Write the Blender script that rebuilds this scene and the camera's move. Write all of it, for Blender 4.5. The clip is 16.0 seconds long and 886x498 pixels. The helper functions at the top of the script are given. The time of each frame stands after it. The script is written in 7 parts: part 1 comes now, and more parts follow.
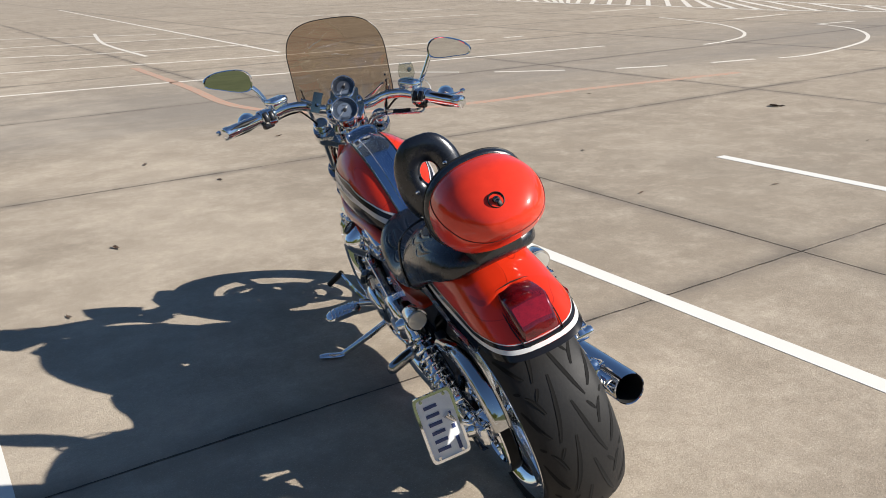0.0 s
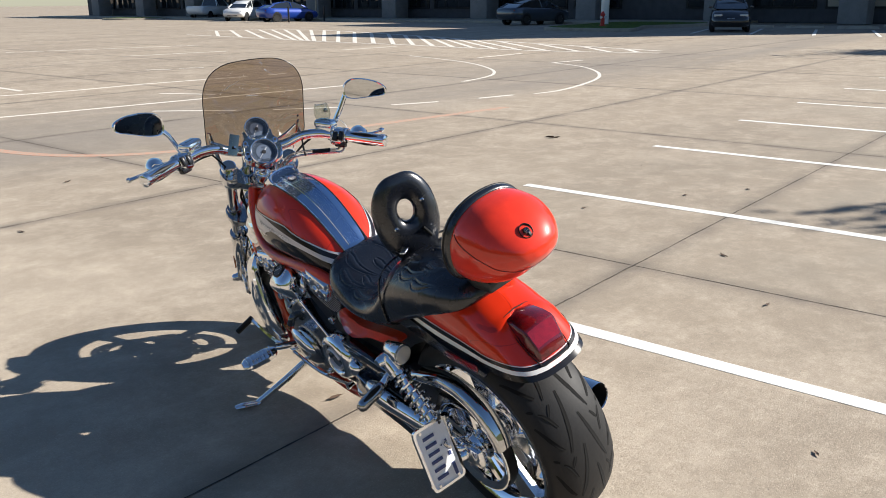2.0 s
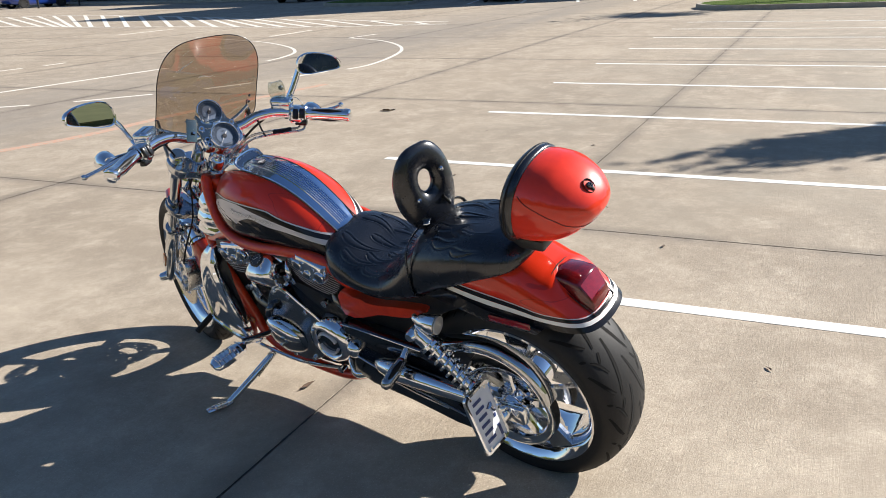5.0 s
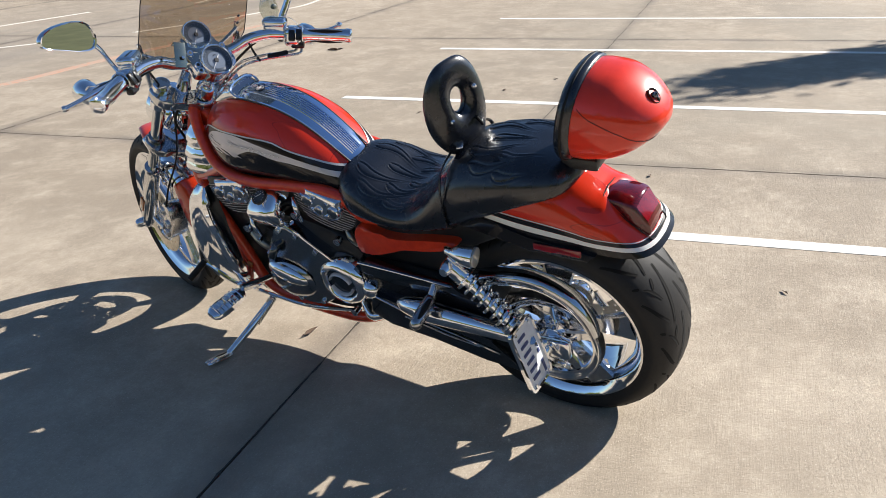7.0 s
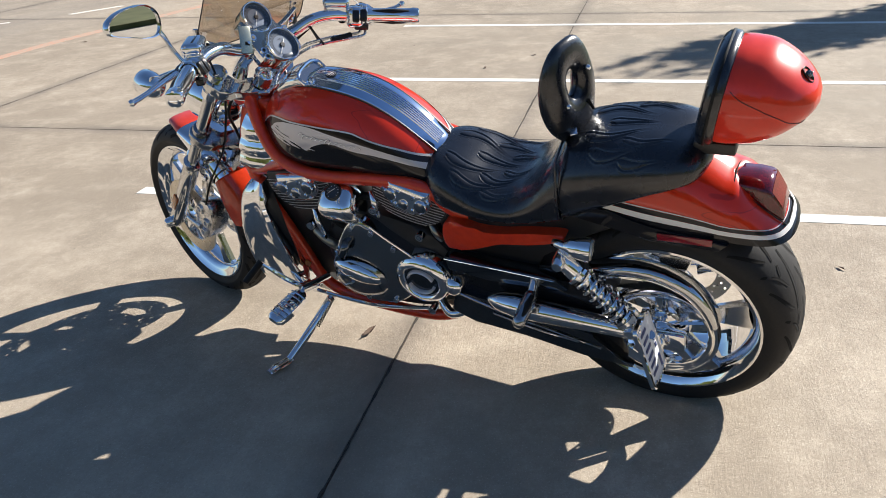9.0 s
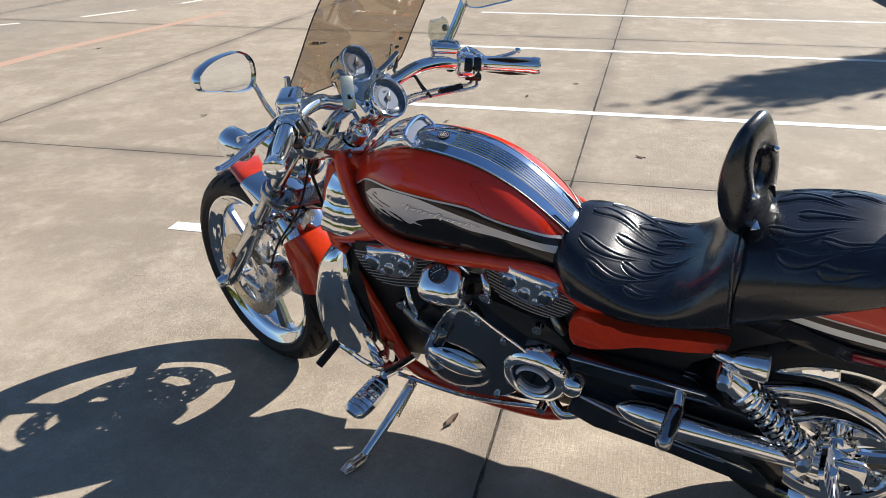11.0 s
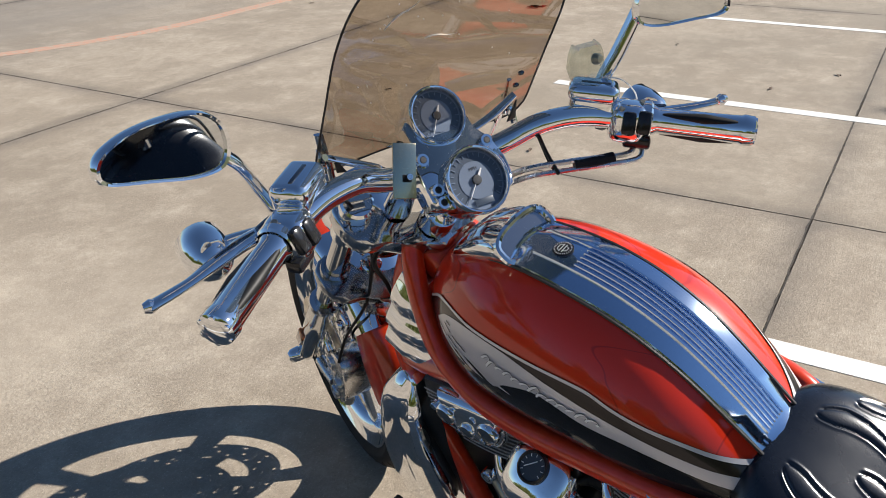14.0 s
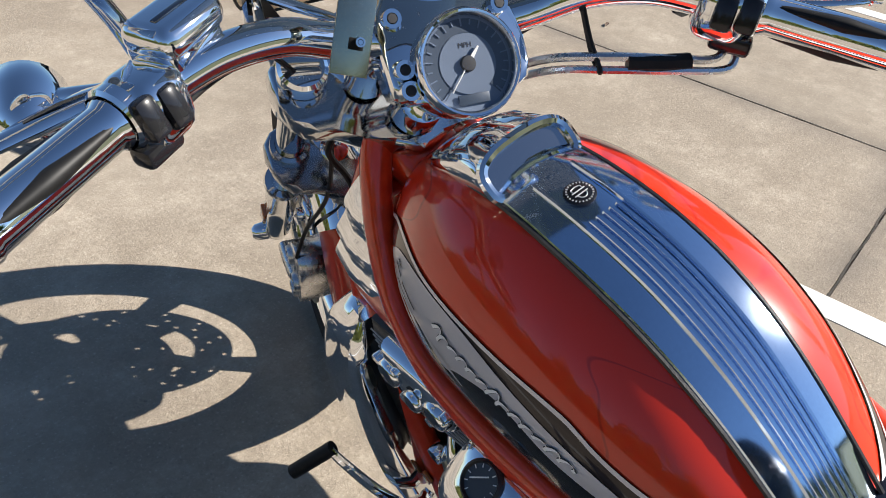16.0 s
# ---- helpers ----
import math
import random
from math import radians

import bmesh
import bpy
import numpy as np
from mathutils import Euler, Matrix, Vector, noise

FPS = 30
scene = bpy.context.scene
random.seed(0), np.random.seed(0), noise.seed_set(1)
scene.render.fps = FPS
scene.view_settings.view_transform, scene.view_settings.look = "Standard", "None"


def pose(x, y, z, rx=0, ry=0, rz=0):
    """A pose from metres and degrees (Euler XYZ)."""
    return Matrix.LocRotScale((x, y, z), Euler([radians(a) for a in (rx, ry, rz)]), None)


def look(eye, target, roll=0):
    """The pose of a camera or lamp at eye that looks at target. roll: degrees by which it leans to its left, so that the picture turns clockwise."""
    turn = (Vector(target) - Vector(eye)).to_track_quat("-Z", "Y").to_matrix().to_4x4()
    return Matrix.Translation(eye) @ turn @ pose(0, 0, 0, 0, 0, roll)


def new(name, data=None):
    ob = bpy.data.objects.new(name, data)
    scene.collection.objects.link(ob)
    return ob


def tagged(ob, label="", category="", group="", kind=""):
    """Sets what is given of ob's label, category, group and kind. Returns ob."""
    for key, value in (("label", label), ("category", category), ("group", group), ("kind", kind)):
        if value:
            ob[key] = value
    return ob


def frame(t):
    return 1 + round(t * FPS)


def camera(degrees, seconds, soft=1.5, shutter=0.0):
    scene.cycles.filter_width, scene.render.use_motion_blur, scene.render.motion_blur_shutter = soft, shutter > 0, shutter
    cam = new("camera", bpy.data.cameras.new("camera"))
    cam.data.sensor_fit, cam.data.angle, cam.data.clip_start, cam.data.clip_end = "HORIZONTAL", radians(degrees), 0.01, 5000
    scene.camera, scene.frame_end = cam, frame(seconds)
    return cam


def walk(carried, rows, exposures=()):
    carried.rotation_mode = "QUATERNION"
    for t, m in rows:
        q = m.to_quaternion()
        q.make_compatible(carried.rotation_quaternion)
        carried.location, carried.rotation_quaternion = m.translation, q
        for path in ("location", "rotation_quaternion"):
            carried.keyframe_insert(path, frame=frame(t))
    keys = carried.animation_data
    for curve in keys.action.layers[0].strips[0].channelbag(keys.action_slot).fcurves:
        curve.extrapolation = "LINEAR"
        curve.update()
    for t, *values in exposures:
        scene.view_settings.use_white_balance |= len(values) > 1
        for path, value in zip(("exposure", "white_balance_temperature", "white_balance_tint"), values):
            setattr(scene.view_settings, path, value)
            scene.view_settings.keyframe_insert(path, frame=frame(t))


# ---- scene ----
cam = camera(55.8, 16.0, soft=0.9)
PATH = [
    (0, (1.46, 1.347, 1.398), (2.48, 2.946, 0.762), -2.0),
    (0.5, (1.387, 1.506, 1.41), (2.54, 3.021, 0.795), -2.0),
    (1, (1.234, 1.59, 1.414), (2.54, 2.982, 0.819), -1.1),
    (1.5, (1.05, 1.638, 1.428), (2.473, 2.916, 0.844), -1.0),
    (2, (0.95, 1.7, 1.433), (2.433, 2.914, 0.864), -0.5),
    (2.5, (0.89, 1.84, 1.424), (2.444, 2.969, 0.87), -1.4),
    (3, (0.839, 1.938, 1.44), (2.446, 2.99, 0.881), -1.2),
    (3.5, (0.749, 2.026, 1.44), (2.41, 2.992, 0.885), -1.5),
    (4, (0.665, 2.104, 1.436), (2.38, 2.96, 0.865), -1.4),
    (4.2, (0.617, 2.126, 1.431), (2.344, 2.948, 0.844), -1.1),
    (6.3, (0.628, 2.421, 1.356), (2.349, 3.178, 0.675), -3.5),
    (6.5, (0.64, 2.446, 1.335), (2.363, 3.183, 0.635), -3.2),
    (7, (0.661, 2.539, 1.324), (2.406, 3.16, 0.57), -2.6),
    (7.5, (0.616, 2.67, 1.33), (2.401, 3.152, 0.568), -2.2),
    (8, (0.592, 2.768, 1.333), (2.381, 3.199, 0.55), -1.8),
    (8.5, (0.618, 2.868, 1.328), (2.397, 3.31, 0.528), -2.2),
    (9, (0.677, 3.001, 1.331), (2.448, 3.455, 0.52), -2.8),
    (9.2, (0.713, 3.049, 1.342), (2.477, 3.523, 0.528), -2.8),
    (11.3, (1.042, 3.397, 1.389), (2.826, 3.837, 0.601), -0.0),
    (11.5, (1.084, 3.381, 1.402), (2.863, 3.856, 0.621), 0.4),
    (12, (1.259, 3.424, 1.393), (3.015, 3.97, 0.607), 1.1),
    (12.5, (1.417, 3.497, 1.391), (3.154, 4.083, 0.59), 1.1),
    (13, (1.584, 3.485, 1.385), (3.274, 4.171, 0.565), 1.0),
    (13.5, (1.723, 3.448, 1.381), (3.341, 4.283, 0.553), 0.6),
    (14, (1.815, 3.449, 1.362), (3.361, 4.356, 0.475), -1.1),
    (14.5, (1.898, 3.505, 1.331), (3.421, 4.356, 0.354), -1.3),
    (15, (1.98, 3.548, 1.298), (3.489, 4.312, 0.231), 1.1),
    (15.5, (2.094, 3.544, 1.286), (3.535, 4.359, 0.164), 4.3),
    (16, (2.176, 3.558, 1.244), (3.511, 4.465, 0.062), 6.9),
]
walk(cam, [(t, look(eye, target, roll)) for t, eye, target, roll in PATH],
     exposures=[(0, 0.74), (1.0, 0.88), (2.0, 1.00), (3.5, 1.10), (6.5, 1.09), (8.0, 1.09), (9.0, 1.13), (11.5, 1.05), (12.5, 1.01), (13.5, 0.89), (14.5, 0.94), (15.5, 1.07), (16.0, 1.13)])

# ---- light ----
SUN = Vector((1.16, -1.04, 1.0)).normalized()
world = bpy.data.worlds.new("sky")
scene.world = world
world.use_nodes = True
wn = world.node_tree.nodes
sky = wn.new("ShaderNodeTexSky")
sky.sky_type = "NISHITA"
sky.sun_disc = False
sky.sun_elevation = math.asin(SUN.z)
sky.sun_rotation = math.atan2(SUN.x, SUN.y)
sky.dust_density = 0.15
sky.ozone_density = 5.0
wn["Background"].inputs["Strength"].default_value = 0.055
world.node_tree.links.new(sky.outputs[0], wn["Background"].inputs["Color"])
sun_data = bpy.data.lights.new("sun", "SUN")
sun_data.energy = 5.0
sun_data.angle = radians(0.53)
sun_data.color = (1.0, 0.945, 0.875)
sun = new("sun", sun_data)
sun.matrix_world = look((30, -30, 50), Vector((30, -30, 50)) - SUN)


# ---- materials ----
def material(name, color, rough=0.5, metal=0.0, grain=None, coat=0.0, bump=0.0, bump_scale=200.0, vary=0.0, coat_rough=0.03):
    """A principled surface; grain is (scale, darker colour, amount)."""
    m = bpy.data.materials.new(name)
    m.use_nodes = True
    nt = m.node_tree
    b = nt.nodes["Principled BSDF"]
    b.inputs["Base Color"].default_value = (*color, 1)
    b.inputs["Roughness"].default_value = rough
    b.inputs["Metallic"].default_value = metal
    b.inputs["Coat Weight"].default_value = coat
    b.inputs["Coat Roughness"].default_value = coat_rough
    if grain:
        co = nt.nodes.new("ShaderNodeTexCoord")
        mix = nt.nodes.new("ShaderNodeMix")
        mix.data_type = "RGBA"
        mix.inputs[6].default_value = (*color, 1)
        mix.inputs[7].default_value = (*grain[1], 1)
        n1 = nt.nodes.new("ShaderNodeTexNoise")
        n1.inputs["Scale"].default_value = grain[0]
        n1.inputs["Detail"].default_value = 8
        n2 = nt.nodes.new("ShaderNodeTexNoise")
        n2.inputs["Scale"].default_value = grain[0] * 9
        n2.inputs["Detail"].default_value = 4
        add = nt.nodes.new("ShaderNodeMath")
        add.operation = "MULTIPLY"
        ramp = nt.nodes.new("ShaderNodeMapRange")
        ramp.inputs["From Min"].default_value = 0.15
        ramp.inputs["From Max"].default_value = 0.38
        ramp.inputs["To Max"].default_value = grain[2]
        nt.links.new(co.outputs["Object"], n1.inputs["Vector"])
        nt.links.new(co.outputs["Object"], n2.inputs["Vector"])
        nt.links.new(n1.outputs["Fac"], add.inputs[0])
        nt.links.new(n2.outputs["Fac"], add.inputs[1])
        nt.links.new(add.outputs[0], ramp.inputs["Value"])
        nt.links.new(ramp.outputs[0], mix.inputs[0])
        nt.links.new(mix.outputs[2], b.inputs["Base Color"])
        rr = nt.nodes.new("ShaderNodeMapRange")
        rr.inputs["To Min"].default_value = max(0.0, rough - vary)
        rr.inputs["To Max"].default_value = min(1.0, rough + vary)
        nt.links.new(n1.outputs["Fac"], rr.inputs["Value"])
        nt.links.new(rr.outputs[0], b.inputs["Roughness"])
    if bump:
        co2 = nt.nodes.new("ShaderNodeTexCoord")
        nb = nt.nodes.new("ShaderNodeTexNoise")
        nb.inputs["Scale"].default_value = bump_scale
        nb.inputs["Detail"].default_value = 5
        bp = nt.nodes.new("ShaderNodeBump")
        bp.inputs["Strength"].default_value = bump
        bp.inputs["Distance"].default_value = 0.002
        nt.links.new(co2.outputs["Object"], nb.inputs["Vector"])
        nt.links.new(nb.outputs["Fac"], bp.inputs["Height"])
        nt.links.new(bp.outputs["Normal"], b.inputs["Normal"])
    return m


def tinted_sheet(name, color, sheen=0.45, base=0.075):
    """A thin clear sheet: tinted see-through with a glossy skin."""
    m = bpy.data.materials.new(name)
    m.use_nodes = True
    nt = m.node_tree
    nt.nodes.remove(nt.nodes["Principled BSDF"])
    out = nt.nodes["Material Output"]
    tr = nt.nodes.new("ShaderNodeBsdfTransparent")
    tr.inputs["Color"].default_value = (*color, 1)
    gl = nt.nodes.new("ShaderNodeBsdfGlossy")
    gl.inputs["Roughness"].default_value = 0.03
    lw = nt.nodes.new("ShaderNodeLayerWeight")
    lw.inputs["Blend"].default_value = 0.5
    fr = nt.nodes.new("ShaderNodeMath")
    fr.operation = "POWER"
    fr.inputs[1].default_value = 4.0
    nt.links.new(lw.outputs["Facing"], fr.inputs[0])
    sc = nt.nodes.new("ShaderNodeMath")
    sc.operation = "MULTIPLY_ADD"
    sc.inputs[1].default_value = sheen
    sc.inputs[2].default_value = base
    nt.links.new(fr.outputs[0], sc.inputs[0])
    mx = nt.nodes.new("ShaderNodeMixShader")
    nt.links.new(sc.outputs[0], mx.inputs[0])
    nt.links.new(tr.outputs[0], mx.inputs[1])
    nt.links.new(gl.outputs[0], mx.inputs[2])
    nt.links.new(mx.outputs[0], out.inputs["Surface"])
    return m


def concrete(name, base, dark, light, scale=1.0):
    """Worn parking-lot concrete: broad stains, mottling, fine grit, broom marks and fine cracks of dirt."""
    m = bpy.data.materials.new(name)
    m.use_nodes = True
    nt = m.node_tree
    b = nt.nodes["Principled BSDF"]
    geo = nt.nodes.new("ShaderNodeNewGeometry")

    def noise_at(s, detail, vec=None, rough=0.6):
        n = nt.nodes.new("ShaderNodeTexNoise")
        n.inputs["Scale"].default_value = s
        n.inputs["Detail"].default_value = detail
        n.inputs["Roughness"].default_value = rough
        nt.links.new(vec or geo.outputs["Position"], n.inputs["Vector"])
        return n.outputs["Fac"]

    def ranged(v, a, z, lo=0.0, hi=1.0):
        r = nt.nodes.new("ShaderNodeMapRange")
        r.inputs["From Min"].default_value, r.inputs["From Max"].default_value = a, z
        r.inputs["To Min"].default_value, r.inputs["To Max"].default_value = lo, hi
        nt.links.new(v, r.inputs["Value"])
        return r.outputs[0]

    def blend(fac, c1, c2, how="MIX"):
        x = nt.nodes.new("ShaderNodeMix")
        x.data_type, x.blend_type = "RGBA", how
        for sock, c in ((6, c1), (7, c2)):
            if isinstance(c, tuple):
                x.inputs[sock].default_value = (*c, 1)
            else:
                nt.links.new(c, x.inputs[sock])
        if isinstance(fac, float):
            x.inputs[0].default_value = fac
        else:
            nt.links.new(fac, x.inputs[0])
        return x.outputs[2]

    stretch = nt.nodes.new("ShaderNodeMapping")
    stretch.inputs["Scale"].default_value = (0.35, 1.0, 1.0)
    nt.links.new(geo.outputs["Position"], stretch.inputs["Vector"])
    broom = nt.nodes.new("ShaderNodeMapping")
    broom.inputs["Scale"].default_value = (5.0, 110.0, 1.0)
    nt.links.new(geo.outputs["Position"], broom.inputs["Vector"])
    broad = noise_at(0.35, 8, stretch.outputs[0], 0.68)
    mottle = noise_at(3.2, 12, None, 0.74)
    grit = noise_at(80.0, 6, None, 0.8)
    speck = noise_at(55.0, 2)
    pores = noise_at(18.0, 9, None, 0.82)
    fleck = noise_at(170.0, 2, None, 0.5)
    info = nt.nodes.new("ShaderNodeObjectInfo")
    col = blend(ranged(broad, 0.36, 0.62, 0.15, 1.0), dark, base)
    col = blend(ranged(mottle, 0.46, 0.66, 0.0, 0.85), col, light)
    col = blend(ranged(noise_at(1.7, 11, None, 0.72), 0.53, 0.68, 0.0, 0.50), col, dark)
    col = blend(ranged(noise_at(0.55, 9, None, 0.7), 0.50, 0.64, 0.0, 0.55), col, light)
    col = blend(ranged(pores, 0.42, 0.58, 0.45, 0.0), col, dark)
    col = blend(ranged(grit, 0.40, 0.60, 0.28, 0.0), col, dark)
    col = blend(ranged(grit, 0.52, 0.70, 0.0, 0.30), col, light)
    col = blend(ranged(fleck, 0.62, 0.70, 0.0, 0.45), col, (0.66, 0.58, 0.47))
    col = blend(ranged(fleck, 0.30, 0.38, 0.5, 0.0), col, (0.14, 0.115, 0.09))
    col = blend(ranged(speck, 0.69, 0.76, 0.0, 0.5), col, (0.09, 0.08, 0.07))
    col = blend(ranged(info.outputs["Random"], 0.0, 1.0, 0.0, 0.22), col, dark)
    # a lane greyed by traffic, and oil-darkened stretches in the stalls
    place = nt.nodes.new("ShaderNodeSeparateXYZ")
    nt.links.new(geo.outputs["Position"], place.inputs[0])

    def times(a, b):
        x = nt.nodes.new("ShaderNodeMath")
        x.operation = "MULTIPLY"
        for k, v in enumerate((a, b)):
            if isinstance(v, float):
                x.inputs[k].default_value = v
            else:
                nt.links.new(v, x.inputs[k])
        return x.outputs[0]

    streak = nt.nodes.new("ShaderNodeMapping")
    streak.inputs["Scale"].default_value = (0.10, 1.0, 1.0)
    nt.links.new(geo.outputs["Position"], streak.inputs["Vector"])
    lane = times(ranged(place.outputs[1], 8.6, 9.9), ranged(place.outputs[1], 11.5, 15.0, 1.0, 0.0))
    lane = times(lane, ranged(noise_at(1.3, 6, streak.outputs[0]), 0.30, 0.60, 0.25, 0.75))
    col = blend(lane, col, (0.215, 0.190, 0.160))
    stalls = times(ranged(place.outputs[1], -0.5, 1.2), ranged(place.outputs[1], 3.6, 6.2, 1.0, 0.0))
    stalls = times(times(stalls, ranged(place.outputs[0], 4.4, 6.2)), ranged(noise_at(0.9, 7, None, 0.62), 0.44, 0.60, 0.10, 0.60))
    col = blend(stalls, col, (0.235, 0.205, 0.160))
    near = times(ranged(place.outputs[0], 3.9, 3.2), ranged(noise_at(0.8, 6), 0.35, 0.60, 0.0, 0.32))
    col = blend(near, col, light)
    # dirt washed into the joints
    xyz = nt.nodes.new("ShaderNodeSeparateXYZ")
    nt.links.new(geo.outputs["Position"], xyz.inputs[0])
    for axis, start, pitch in ((0, 5.085, 4.45), (1, 3.705, 3.71)):
        off = nt.nodes.new("ShaderNodeMath")
        off.operation = "SUBTRACT"
        off.inputs[1].default_value = start
        nt.links.new(xyz.outputs[axis], off.inputs[0])
        pp = nt.nodes.new("ShaderNodeMath")
        pp.operation = "PINGPONG"
        pp.inputs[1].default_value = pitch / 2
        nt.links.new(off.outputs[0], pp.inputs[0])
        wob = nt.nodes.new("ShaderNodeMath")
        wob.operation = "MULTIPLY"
        nt.links.new(ranged(pp.outputs[0], 0.0, 0.13, 1.0, 0.0), wob.inputs[0])
        nt.links.new(ranged(noise_at(2.2, 8), 0.35, 0.65, 0.15, 0.85), wob.inputs[1])
        col = blend(wob.outputs[0], col, (0.13, 0.11, 0.09))
    nt.links.new(col, b.inputs["Base Color"])
    b.inputs["Roughness"].default_value = 0.86
    b.inputs["Specular IOR Level"].default_value = 0.35
    bp = nt.nodes.new("ShaderNodeBump")
    bp.inputs["Strength"].default_value = 0.7
    bp.inputs["Distance"].default_value = 0.004
    mixh = nt.nodes.new("ShaderNodeMath")
    mixh.operation = "ADD"
    nt.links.new(ranged(noise_at(1.0, 3, broom.outputs[0]), 0.0, 1.0, 0.0, 0.35), mixh.inputs[0])
    nt.links.new(grit, mixh.inputs[1])
    nt.links.new(mixh.outputs[0], bp.inputs["Height"])
    nt.links.new(bp.outputs["Normal"], b.inputs["Normal"])
    return m


def flame_paint(name, color, dark):
    """Candy paint with faint darker flame outlines under the clear coat."""
    m = material(name, color, 0.30, 0.0, coat=1.0)
    nt = m.node_tree
    b = nt.nodes["Principled BSDF"]
    co = nt.nodes.new("ShaderNodeTexCoord")
    mp = nt.nodes.new("ShaderNodeMapping")
    mp.inputs["Scale"].default_value = (1.5, 0.40, 1.5)
    n = nt.nodes.new("ShaderNodeTexNoise")
    n.inputs["Scale"].default_value = 8.0
    n.inputs["Detail"].default_value = 0.0
    n.inputs["Distortion"].default_value = 0.8
    d = nt.nodes.new("ShaderNodeMath")
    d.operation = "SUBTRACT"
    d.inputs[1].default_value = 0.5
    a = nt.nodes.new("ShaderNodeMath")
    a.operation = "ABSOLUTE"
    r = nt.nodes.new("ShaderNodeMapRange")
    r.inputs["From Min"].default_value, r.inputs["From Max"].default_value = 0.004, 0.014
    r.inputs["To Min"].default_value, r.inputs["To Max"].default_value = 0.55, 0.0
    x = nt.nodes.new("ShaderNodeMix")
    x.data_type = "RGBA"
    x.inputs[6].default_value = (*color, 1)
    x.inputs[7].default_value = (*dark, 1)
    nt.links.new(co.outputs["Object"], mp.inputs["Vector"])
    nt.links.new(mp.outputs[0], n.inputs["Vector"])
    nt.links.new(n.outputs["Fac"], d.inputs[0])
    nt.links.new(d.outputs[0], a.inputs[0])
    nt.links.new(a.outputs[0], r.inputs["Value"])
    nt.links.new(r.outputs[0], x.inputs[0])
    nt.links.new(x.outputs[2], b.inputs["Base Color"])
    return m


def leafy(name, color, dark):
    """Leaves that let part of the light through."""
    m = material(name, color, 0.7, grain=(0.5, dark, 0.8))
    nt = m.node_tree
    b = nt.nodes["Principled BSDF"]
    tr = nt.nodes.new("ShaderNodeBsdfTranslucent")
    tr.inputs["Color"].default_value = (color[0] * 1.6, color[1] * 1.6, color[2] * 0.9, 1)
    mx = nt.nodes.new("ShaderNodeMixShader")
    mx.inputs[0].default_value = 0.5
    nt.links.new(b.outputs[0], mx.inputs[1])
    nt.links.new(tr.outputs[0], mx.inputs[2])
    nt.links.new(mx.outputs[0], nt.nodes["Material Output"].inputs["Surface"])
    return m


def worn_paint(name, color, under, wear):
    """Road paint that has worn through in patches."""
    m = material(name, color, 0.75)
    nt = m.node_tree
    b = nt.nodes["Principled BSDF"]
    geo = nt.nodes.new("ShaderNodeNewGeometry")
    n = nt.nodes.new("ShaderNodeTexNoise")
    n.inputs["Scale"].default_value = 22
    n.inputs["Detail"].default_value = 10
    n.inputs["Roughness"].default_value = 0.75
    r = nt.nodes.new("ShaderNodeMapRange")
    r.inputs["From Min"].default_value, r.inputs["From Max"].default_value = wear, wear + 0.1
    x = nt.nodes.new("ShaderNodeMix")
    x.data_type = "RGBA"
    x.inputs[6].default_value = (*color, 1)
    x.inputs[7].default_value = (*under, 1)
    nt.links.new(geo.outputs["Position"], n.inputs["Vector"])
    nt.links.new(n.outputs["Fac"], r.inputs["Value"])
    nt.links.new(r.outputs[0], x.inputs[0])
    nt.links.new(x.outputs[2], b.inputs["Base Color"])
    return m


